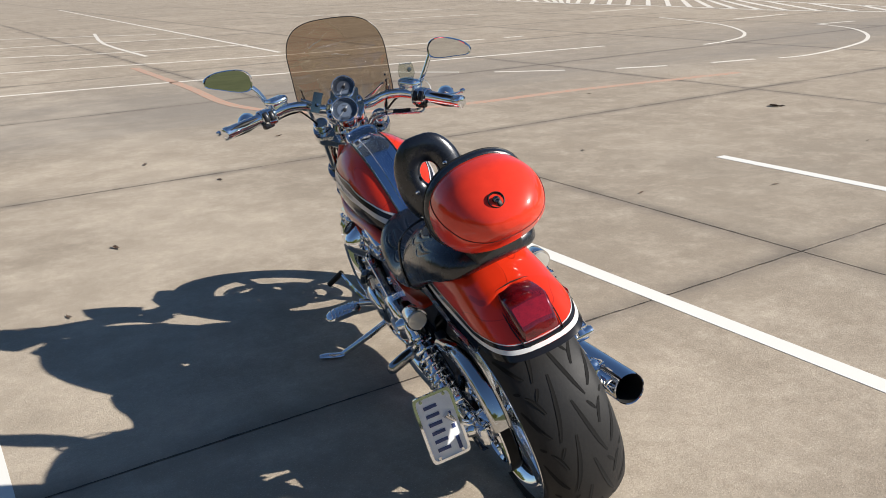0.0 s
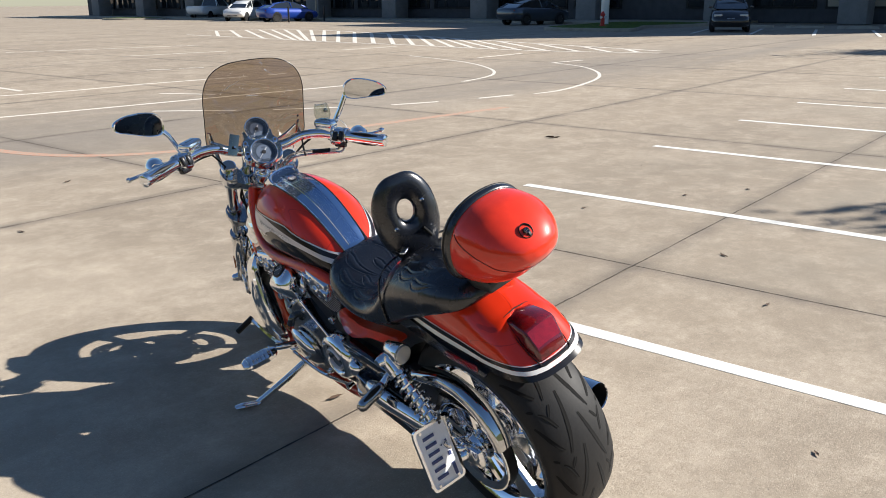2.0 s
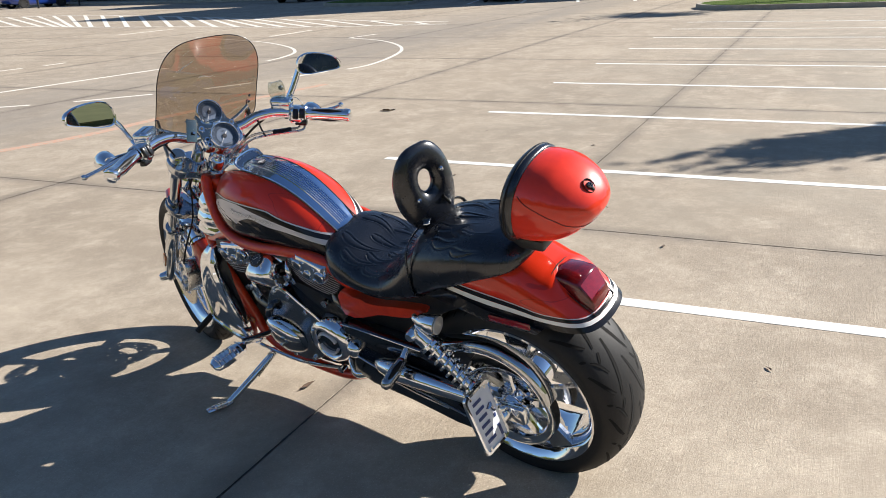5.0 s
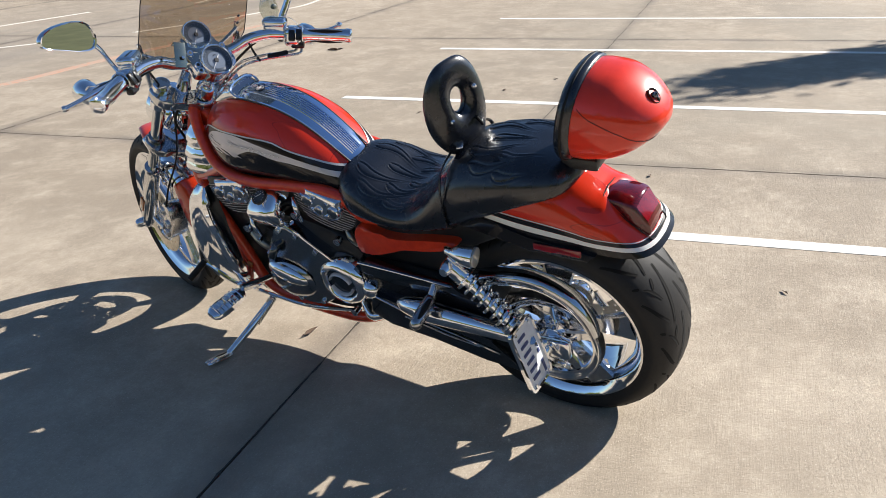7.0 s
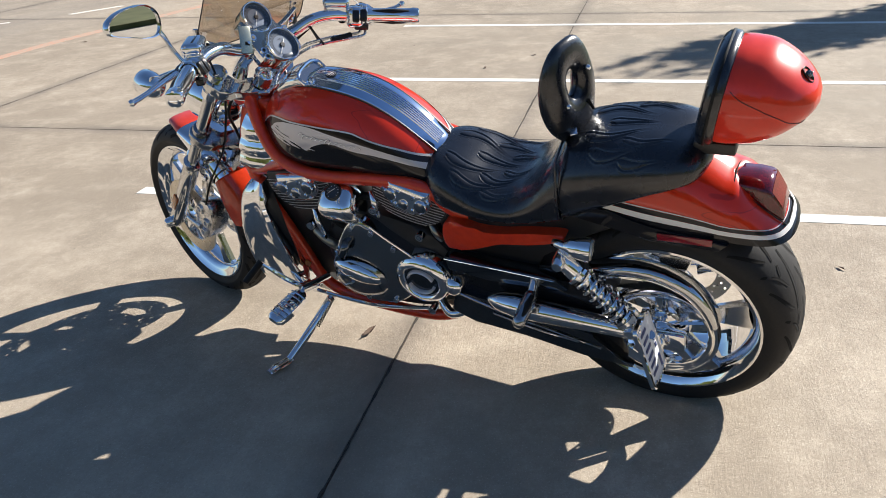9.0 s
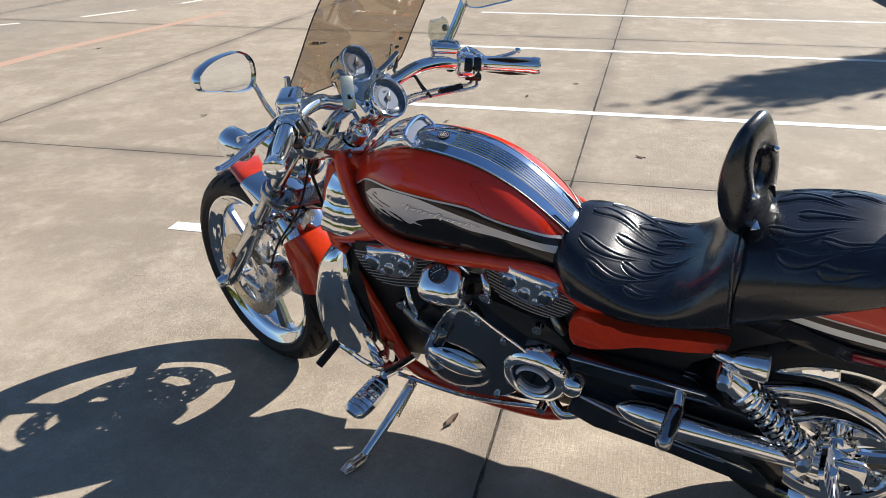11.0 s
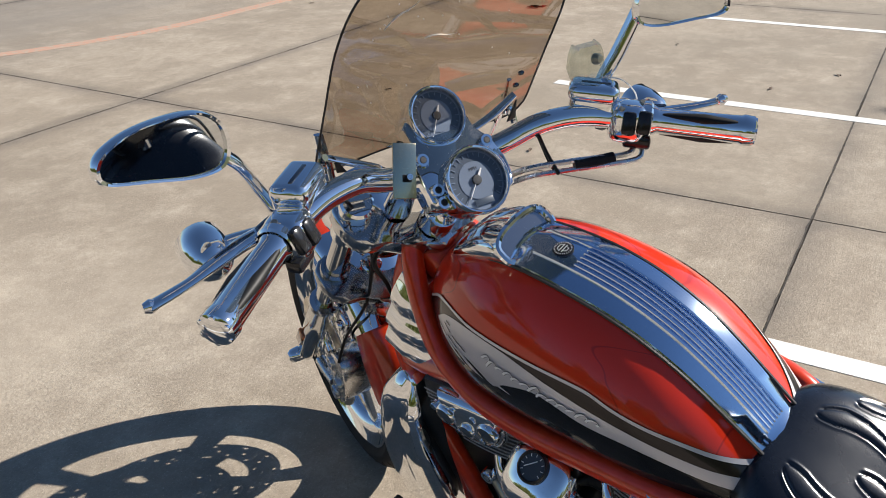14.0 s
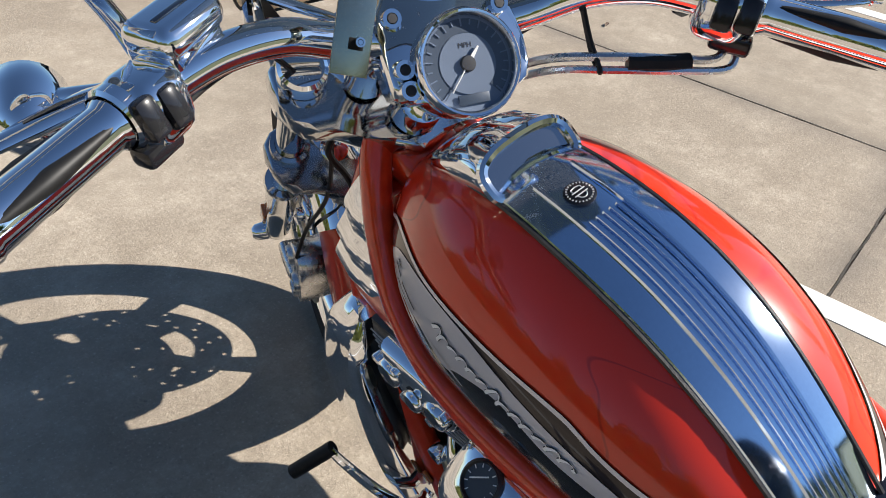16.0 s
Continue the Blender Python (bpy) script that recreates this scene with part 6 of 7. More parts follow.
# left engine covers
LC = rounded([(1.048, 0.365), (1.030, 0.300), (0.955, 0.262), (0.865, 0.268), (0.800, 0.315), (0.735, 0.400), (0.770, 0.452), (0.835, 0.500), (0.905, 0.552), (0.955, 0.535), (1.010, 0.450)], 5)
cover = fixed("engine_cover", slab(LC, -0.168, -0.115, 0.012, "x", None, 3), "guard", None, "dark polished engine cover with chrome bolts")
fixed("cover_rim", tube([(-0.163, y, z) for y, z in LC[::3]], 0.0042, 8, 3, None, 1.0, True), "chrome", cover)
for y, z in ((0.945, 0.533), (0.880, 0.525), (0.820, 0.480), (0.770, 0.440), (1.012, 0.44), (1.035, 0.33), (0.95, 0.272), (0.86, 0.278)):
    fixed("cover_bolt", bolt((-0.168, y, z), (-1, 0, 0), 0.009, 0.008), "chrome", cover)
fixed("cover_bulge", moved(lathe([(0.0, 0.026), (0.05, 0.024), (0.085, 0.012), (0.100, -0.006)], (0, 0, 0), (-1, 0, 0), 40), Matrix.Translation((-0.166, 0.962, 0.340)) @ Matrix.Diagonal((1, 0.95, 0.72, 1))), "guard", cover)
fixed("cover_lens", moved(lathe([(0.0, 0.016), (0.030, 0.013), (0.052, 0.004), (0.058, -0.004)], (0, 0, 0), (-1, 0, 0), 36), Matrix.Translation((-0.185, 0.958, 0.374)) @ Matrix.Rotation(radians(18), 4, "X") @ Matrix.Diagonal((1, 1.30, 0.52, 1))), "chrome", cover, "chrome oval boss")
fixed("cover_knob", tube([(-0.168, 0.975, 0.475), (-0.185, 0.972, 0.470), (-0.192, 0.985, 0.445)], 0.013, 10), "dark_cover", cover)
derby = fixed("pulley_cover", moved(lathe([(0.0, 0.020), (0.056, 0.020), (0.060, 0.029), (0.066, 0.032), (0.080, 0.028), (0.092, 0.012), (0.097, -0.02)], (0, 0, 0), (-1, 0, 0), 48), Matrix.Translation((-0.150, 0.755, 0.376)) @ Matrix.Diagonal((1, 0.92, 0.90, 1))), "chrome", None, "round chrome pulley cover with C-shaped bars")
for a0, a1 in ((20, 160), (200, 340)):
    arc = [(-0.1735, 0.755 + 0.040 * math.cos(radians(a)), 0.376 + 0.038 * math.sin(radians(a))) for a in range(a0, a1 + 1, 14)]
    fixed("c_bar", tube(arc, 0.0100, 8, 3, None, 0.45), "silver_paint", derby, "pale C-shaped bar")
fixed("derby_centre", moved(lathe([(0.0, 0.0), (0.057, 0.0), (0.057, -0.004)], (0, 0, 0), (-1, 0, 0), 36), Matrix.Translation((-0.1715, 0.755, 0.376)) @ Matrix.Diagonal((1, 0.92, 0.90, 1))), "dark_cover", derby)
fixed("pivot_cap", lathe([(0.0, 0.030), (0.014, 0.028), (0.026, 0.018), (0.031, 0.0), (0.031, -0.03)], (-0.150, 0.664, 0.363), (-1, 0, 0), 32), "chrome", None, "chrome domed swingarm pivot cap")
# chrome pod with its little dial
pod = fixed("oil_gauge_pod", moved(loft([[(x * s, y * s, z) for x, y in oval(0.060, 0.050, 3.4, 32)] for s, z in ((0.80, -0.085), (0.97, -0.055), (1.0, -0.03), (0.985, -0.014), (0.93, -0.002), (0.82, 0.007), (0.6, 0.013), (0.3, 0.016))]), Matrix.Translation((-0.172, 0.965, 0.634)) @ Matrix.Rotation(radians(-32), 4, "Y") @ Matrix.Rotation(radians(-10), 4, "X") @ Matrix.Rotation(radians(90), 4, "Z")), "chrome", None, "chrome gauge pod on the engine")
gm = Matrix.Translation((-0.171, 0.962, 0.656)) @ Matrix.Rotation(radians(-32), 4, "Y")
fixed("gauge_rim", moved(lathe([(0.023, -0.01), (0.024, 0.004), (0.021, 0.007), (0.019, 0.004)], (0, 0, 0), (0, 0, 1), 32), gm), "engine_black", pod)
fixed("gauge_face", moved(lathe([(0.020, 0.0035), (0.0, 0.0035)], (0, 0, 0), (0, 0, 1), 32), gm), "dial_dark", pod, "dark dial")
fixed("gauge_needle", moved(box((0.003, 0.004, 0.0045), (0.0016, 0.022, 0.001), 0.0003, Matrix.Rotation(radians(40), 4, "Z")), gm), "white_stripe", pod)
for k in range(10):
    a = radians(-60 + 30 * k)
    fixed("gauge_tick", moved(box((0.0165 * math.sin(a), 0.0165 * math.cos(a), 0.0042), (0.0010, 0.004, 0.0006), 0.0, Matrix.Rotation(-a, 4, "Z")), gm), "white_stripe", pod, "", 0)
# pipes, hoses and bits in the engine's gaps
for pts, r, mt in (
    ([(-0.10, 1.06, 0.60), (-0.14, 1.03, 0.55), (-0.13, 1.0, 0.50)], 0.010, "black_rubber"),
    ([(-0.13, 1.10, 0.47), (-0.145, 1.06, 0.45), (-0.135, 1.03, 0.42)], 0.014, "steel"),
    ([(-0.12, 1.09, 0.54), (-0.14, 1.075, 0.51), (-0.135, 1.07, 0.47)], 0.009, "chrome"),
    ([(-0.13, 0.87, 0.64), (-0.15, 0.855, 0.62), (-0.14, 0.86, 0.57)], 0.009, "chrome"),
    ([(-0.11, 0.72, 0.55), (-0.13, 0.70, 0.53), (-0.12, 0.69, 0.50)], 0.010, "steel"),
    ([(-0.11, 1.08, 0.62), (-0.12, 0.95, 0.615), (-0.12, 0.80, 0.62)], 0.012, "black_rubber"),
    ([(-0.12, 0.74, 0.27), (-0.15, 0.70, 0.245), (-0.14, 0.66, 0.25)], 0.014, "chrome"),
):
    fixed("engine_hose", tube(pts, r, 10), mt, eng)
for c in ((-0.140, 1.065, 0.455), (-0.135, 0.745, 0.515), (-0.15, 0.86, 0.60), (-0.140, 1.10, 0.50)):
    fixed("engine_bolt", bolt(c, (-1, 0, 0), 0.013, 0.014), "chrome", eng)
fixed("gearbox", slab(rounded([(0.76, 0.44), (0.76, 0.24), (0.60, 0.225), (0.40, 0.25), (0.33, 0.33), (0.36, 0.42), (0.55, 0.46)], 3), -0.105, 0.120, 0.012), "engine_black", eng, "black gearbox housing")
fixed("right_engine_cover", slab(LC, 0.115, 0.165, 0.012), "dark_cover", None, "dark polished right engine cover")

# -- exhaust on the right side --
ex = fixed("exhaust", tube([(0.13, 1.12, 0.55), (0.17, 1.16, 0.42), (0.18, 1.05, 0.27), (0.19, 0.85, 0.235), (0.205, 0.62, 0.245)], 0.026, 14), "chrome", None, "chrome exhaust pipe with cut-off silencer")
fixed("silencer", lathe([(0.026, 0.0), (0.042, 0.06), (0.0455, 0.12), (0.0455, 0.65), (0.0435, 0.655), (0.0415, 0.652)], (0.202, 0.635, 0.246), (0.036, -1.0, 0.058), 32), "chrome", ex)
fixed("exhaust_collector", tube([(0.165, 0.98, 0.262), (0.175, 0.85, 0.280), (0.185, 0.62, 0.292), (0.195, 0.40, 0.300), (0.200, 0.25, 0.300)], [0.034, 0.046, 0.048, 0.044, 0.030], 16), "steel", ex, "dull steel collector")
fixed("silencer_mouth", lathe([(0.0416, 0.652), (0.0405, 0.45), (0.0, 0.45)], (0.202, 0.635, 0.246), (0.036, -1.0, 0.058), 28), "groove", ex)

# -- pegs, stand, levers --
def peg(c, d, up, ln, name, label):
    """A ribbed foot peg along d."""
    d, up = Vector(d).normalized(), Vector(up).normalized()
    side = d.cross(up)
    rings = []
    for f, w, h in ((0, 0.012, 0.010), (0.08, 0.026, 0.012), (0.3, 0.032, 0.014), (0.7, 0.033, 0.014), (0.92, 0.029, 0.012), (1.0, 0.018, 0.007)):
        p = Vector(c) + d * ln * f
        rings.append([p + side * w * a + up * h * b for a, b in ((-1, -0.4), (-0.8, 0.6), (-0.4, 1), (0.4, 1), (0.8, 0.6), (1, -0.4), (0.6, -1), (-0.6, -1))])
    ob = fixed(name, loft(rings), "chrome", None, label)
    for k in range(7):
        p = Vector(c) + d * ln * (0.16 + 0.115 * k) + up * 0.0125
        fixed("peg_pad", tube([p - side * 0.026 - up * 0.004, p - side * 0.012, p + side * 0.012, p + side * 0.026 - up * 0.004], 0.0030, 8), "polished", ob)
    return ob


fp = peg((-0.222, 1.152, 0.290), (-1, 0.20, -0.02), (0, -0.35, 1), 0.132, "foot_peg", "chrome foot peg with rubber ribs")
fixed("peg_mount", tube([(-0.12, 1.13, 0.27), (-0.17, 1.14, 0.285), (-0.22, 1.155, 0.30)], 0.014, 10), "chrome", fp)
peg((0.215, 1.155, 0.300), (1, 0.10, -0.02), (0, -0.35, 1), 0.135, "foot_peg", "chrome foot peg with rubber ribs")
pp = fixed("pillion_peg", tube([(-0.188, 0.412, 0.436), (-0.203, 0.413, 0.430), (-0.240, 0.417, 0.418), (-0.278, 0.422, 0.404), (-0.292, 0.424, 0.399)], [0.010, 0.018, 0.019, 0.018, 0.008], 14, 6), "guard", None, "folded dark pillion foot peg")
fixed("peg_pad", tube([(-0.212, 0.406, 0.440), (-0.240, 0.410, 0.430), (-0.272, 0.414, 0.418)], [0.006, 0.010, 0.006], 8), "black_rubber", pp)
fixed("peg_bracket", tube([(-0.160, 0.415, 0.452), (-0.178, 0.412, 0.446), (-0.196, 0.412, 0.436)], 0.013, 10), "chrome", pp)
stand = fixed("side_stand", tube([(-0.125, 1.128, 0.198), (-0.20, 1.142, 0.172), (-0.29, 1.162, 0.143), (-0.352, 1.178, 0.122)], [0.015, 0.014, 0.012, 0.012], 10), "chrome", None, "chrome side stand resting on the concrete")
fixed("stand_foot", tube([(-0.345, 1.174, 0.122), (-0.368, 1.180, 0.126), (-0.405, 1.186, 0.140), (-0.436, 1.190, 0.149)], [0.013, 0.016, 0.017, 0.011], 10, 5, None, 0.55), "chrome", stand)
spr = [Vector((-0.14, 1.12, 0.20)).lerp(Vector((-0.235, 1.135, 0.160)), k / 70) + 0.007 * Vector((0.35 * math.cos(k * 1.2), math.sin(k * 1.2), math.cos(k * 1.2))) for k in range(71)]
fixed("stand_spring", tube(spr, 0.0016, 5, 1), "engine_black", stand)
sl = fixed("shift_lever", tube([(-0.150, 1.165, 0.262), (-0.182, 1.185, 0.275), (-0.205, 1.215, 0.315), (-0.222, 1.245, 0.365), (-0.230, 1.266, 0.392)], [0.010, 0.009, 0.008, 0.007, 0.006], 8), "chrome", None, "chrome shift lever")
fixed("shift_toe_peg", tube([(-0.225, 1.266, 0.394), (-0.285, 1.298, 0.357)], 0.011, 10), "black_rubber", sl)
fixed("shift_rod", tube([(-0.162, 1.15, 0.245), (-0.165, 0.95, 0.232), (-0.160, 0.745, 0.262)], 0.006, 8), "chrome", sl)
fixed("rod_joint", lathe([(0.0, 0.014), (0.012, 0.012), (0.012, -0.012), (0.0, -0.014)], (-0.162, 0.745, 0.262), (1, 0, 0), 14), "chrome", sl)

# -- front end, built straight ahead and turned with the steering --
def fork_pt(f, x=-0.108):
    return Vector((x, 1.269 + (1.744 - 1.269) * f, 0.925 + (0.300 - 0.925) * f))


FORK_D = (fork_pt(1) - fork_pt(0)).normalized()
FL = (fork_pt(1) - fork_pt(0)).length
for flip in (False, True):
    g = mirrored if flip else (lambda b: b)
    leg = forked("fork_leg", g(lathe([(0.0, 0.0), (0.0195, 0.0), (0.0195, 0.50), (0.0, 0.50)], fork_pt(0), FORK_D, 28)), "smoked", None, "chrome telescopic fork leg")
    forked("fork_cap", g(lathe([(0.0, -0.014), (0.022, -0.0135), (0.026, -0.010), (0.027, -0.002), (0.027, 0.012), (0.0195, 0.014)], fork_pt(0), FORK_D, 32)), "chrome", leg, "chrome fork cap")
    sprung("fork_slider", g(lathe([(0.0195, 0.412), (0.029, 0.414), (0.031, 0.424), (0.029, 0.434), (0.0265, 0.438), (0.026, 0.60), (0.0255, FL - 0.05), (0.024, FL - 0.01), (0.019, FL + 0.012), (0.0, FL + 0.018)], fork_pt(0), FORK_D, 28)), "smoked", leg)
    forked("fork_ring", g(lathe([(0.0195, 0.312), (0.024, 0.314), (0.024, 0.326), (0.0195, 0.328)], fork_pt(0), FORK_D, 28)), "satin", leg)
    sprung("axle_cap", g(lathe([(0.0, -0.026), (0.010, -0.025), (0.016, -0.018), (0.018, 0.0), (0.018, 0.012)], fork_pt(0.985) + Vector((-0.022, 0, 0)), (1, 0, 0), 20)), "chrome", leg)
    sprung("fork_reflector", g(box(fork_pt(0.83) + Vector((-0.026, 0.004, 0.004)), (0.008, 0.024, 0.070), 0.003, Matrix.Rotation(radians(38), 4, "X"))), "amber", leg, "amber fork reflector")

EDGE = [(0.0, -0.030), (0.035, -0.038), (0.062, -0.034), (0.073, -0.018), (0.074, 0.008), (0.085, 0.026), (0.098, 0.034), (0.112, 0.035), (0.128, 0.028), (0.140, 0.013), (0.142, -0.008), (0.136, -0.026), (0.126, -0.045), (0.116, -0.058), (0.104, -0.060), (0.085, -0.062), (0.055, -0.070), (0.030, -0.090), (0.012, -0.099), (0.0, -0.100)]


def clamp(f, depth, name, mat, label, put):
    c = fork_pt(f, 0.0)
    n = -FORK_D
    fw = Vector((0, math.cos(radians(38)), math.sin(radians(38))))
    outline = [(sx * x, y) for sx, half_line in ((-1, 1), (1, -1)) for x, y in EDGE[::half_line] if sx < 0 or x > 0]
    m = Matrix(((1, 0, 0, c.x), (0, fw.y, n.y, c.y), (0, fw.z, n.z, c.z), (0, 0, 0, 1)))
    return put(name, moved(slab(outline, -depth / 2, depth / 2, 0.008, "z", None, 3), m), mat, None, label)


tree_top = clamp(0.045, 0.034, "upper_fork_clamp", "smoked", "chrome upper fork clamp", steered)
# chrome clamp in grey: its dark reflections are put into the colour
low = clamp(0.36, 0.026, "lower_fork_clamp", "guard", "chrome lower fork clamp", forked)
for sd in (-1, 1):
    forked("clamp_sleeve", lathe([(0.0200, 0.250), (0.0260, 0.252), (0.0270, 0.258), (0.0270, 0.305), (0.0250, 0.312), (0.0200, 0.313)], fork_pt(0, sd * 0.108), FORK_D, 28), "guard", low)
    forked("clamp_window", lathe([(0.0, 0.004), (0.014, 0.004), (0.018, 0.002), (0.018, -0.006)], fork_pt(0.30, sd * 0.062) + Vector((0, -0.046, 0.010)), (0, -0.75, 0.66), 24), "chrome", low)
steered("stem_nut", lathe([(0.0, 0.026), (0.015, 0.024), (0.021, 0.016), (0.026, 0.014), (0.027, 0.0), (0.027, -0.02)], (0, 1.218, 0.893), -FORK_D, 28), "chrome", tree_top, "chrome stem nut")
head = steered("headlight", lathe([(0.0, -0.09), (0.03, -0.085), (0.058, -0.055), (0.072, -0.01), (0.076, 0.04), (0.078, 0.05), (0.070, 0.054)], (0, 1.475, 0.775), (0, 0.97, 0.20), 36), "chrome", None, "chrome headlight with a clear lens")
steered("headlight_lens", lathe([(0.070, 0.052), (0.045, 0.062), (0.0, 0.068)], (0, 1.475, 0.775), (0, 0.97, 0.20), 36), "lens_clear", head)
steered("headlight_bracket", tube([(0, 1.36, 0.80), (0, 1.40, 0.785), (0, 1.43, 0.778)], 0.018, 12), "chrome", head)

# brake discs with drilled rows, callipers
def disc(x, c=FC):
    bm = bmesh.new()
    n = 120
    radii = [0.090, 0.0955, 0.101, 0.1065, 0.112, 0.1175, 0.123, 0.1285, 0.134]
    grid = {}
    for s, xo in ((0, -0.0022), (1, 0.0022)):
        for i, r in enumerate(radii):
            for k in range(n):
                a = 2 * math.pi * k / n
                grid[s, i, k] = bm.verts.new((x + xo, c[1] + r * math.cos(a), c[2] + r * math.sin(a)))
    hole = {(i, k) for k in range(n) for i in (1, 3, 6) if (k + i * 2) % 8 == 0}
    for i in range(8):
        for k in range(n):
            if (i, k) in hole:
                for (i0, k0), (i1, k1) in (((i, k), (i + 1, k)), ((i, k + 1), (i + 1, k + 1)), ((i, k), (i, k + 1)), ((i + 1, k), (i + 1, k + 1))):
                    bm.faces.new((grid[0, i0, k0 % n], grid[0, i1, k1 % n], grid[1, i1, k1 % n], grid[1, i0, k0 % n]))
                continue
            for s in (0, 1):
                bm.faces.new((grid[s, i, k], grid[s, i + 1, k], grid[s, i + 1, (k + 1) % n], grid[s, i, (k + 1) % n]))
    for i in (0, 8):
        for k in range(n):
            bm.faces.new((grid[0, i, k], grid[1, i, k], grid[1, i, (k + 1) % n], grid[0, i, (k + 1) % n]))
    return bm


fixed("rear_brake_disc", disc(0.108, RC), "disc", rear, "drilled rear brake disc", 20)
for k in range(5):
    fixed("disc_arm", moved(spoke_blade(0.04, 0.094, 0.03, 0.02, 0.004, 0.106, 0.012), Matrix.Translation(RC) @ Matrix.Rotation(2 * math.pi * k / 5 + 0.2, 4, "X")), "chrome", rear)
for sd in (-1, 1):
    d = sprung("brake_disc", disc(sd * 0.072), "disc", front, "drilled brake disc", 20)
    for k in range(5):
        sprung("disc_arm", moved(spoke_blade(0.04, 0.094, 0.03, 0.02, 0.004, sd * 0.068, 0.012), Matrix.Translation(FC) @ Matrix.Rotation(2 * math.pi * k / 5 + 0.2, 4, "X")), "chrome", d)
    cal = sprung("brake_calliper", slab(rounded([(1.590, 0.385), (1.575, 0.420), (1.532, 0.452), (1.492, 0.444), (1.484, 0.400), (1.500, 0.348), (1.532, 0.312), (1.562, 0.302), (1.592, 0.322), (1.582, 0.355)], 3), sd * 0.052, sd * 0.112, 0.010), "caliper", None, "grey alloy brake calliper")
    for yy, zz in ((1.540, 0.420), (1.522, 0.372), (1.552, 0.328)):
        sprung("piston_cap", lathe([(0.0, 0.003), (0.008, 0.003), (0.009, 0.007), (0.015, 0.007), (0.018, 0.002), (0.018, -0.006)], (sd * 0.112, yy, zz), (sd, 0, 0), 22), "satin", cal)
    sprung("calliper_mount", tube([(sd * 0.108, 1.640, 0.352), (sd * 0.108, 1.610, 0.345), (sd * 0.106, 1.570, 0.340)], 0.013, 10), "caliper", cal)

# front fender: short and deep, with a chrome saddle over its middle
def fender_ring(r, w, a, edge):
    """Cross-section of the front fender at the angle a back from straight up; edge is the radius of its lower rim."""
    out = []
    for k in range(17):
        q = math.pi * (k / 16 - 0.5)
        x = w * math.copysign(abs(math.sin(q)) ** 0.7, math.sin(q))
        rr = edge + (r - edge) * max(0.0, math.cos(q)) ** 0.7
        out.append((x, FC[1] - rr * math.sin(a), FC[2] + rr * math.cos(a)))
    return out


def fender_edge(deg):
    return lerp_table([(-8, 0.336), (4, 0.330), (21, 0.322), (45, 0.292), (60, 0.268), (72, 0.275), (80, 0.300)], deg)[0]


FA = [-6 + 83 * k / 36 for k in range(37)]
ff = sprung("front_fender", loft([fender_ring(0.350, 0.072 * (0.7 + 0.3 * min(1, (k + 1) / 6)), radians(a), fender_edge(a)) for k, a in enumerate(FA)] + [fender_ring(0.345, 0.068 * (0.7 + 0.3 * min(1, (k + 1) / 6)), radians(a), fender_edge(a) + 0.002) for k, a in reversed(list(enumerate(FA)))], False, False), "orange", None, "orange-red front fender", 60)
SA = [10 + 38 * k / 12 for k in range(13)]
saddle = sprung("fender_saddle", loft([fender_ring(0.358 - 0.004 * abs(k - 6) / 6, 0.083, radians(a), fender_edge(a) - 0.016 + 0.020 * (abs(k - 6) / 6) ** 2) for k, a in enumerate(SA)], False, False), "chrome", ff, "polished chrome saddle over the fender")
both(lambda: slab(rounded([(1.520, 0.575), (1.478, 0.555), (1.478, 0.520), (1.515, 0.522), (1.535, 0.550)], 4), -0.090, -0.076, 0.006), "fender_bracket", "chrome", sprung, ff, "chrome fender bracket")
both(lambda: bolt((-0.092, 1.498, 0.540), (-1, 0, 0), 0.011, 0.008), "bracket_bolt", "chrome", sprung, ff)
both(lambda: tube([(-0.082, 1.560, 0.610), (-0.102, 1.555, 0.575), (-0.104, 1.545, 0.575)], 0.016, 10), "fender_stay", "chrome", sprung, ff)

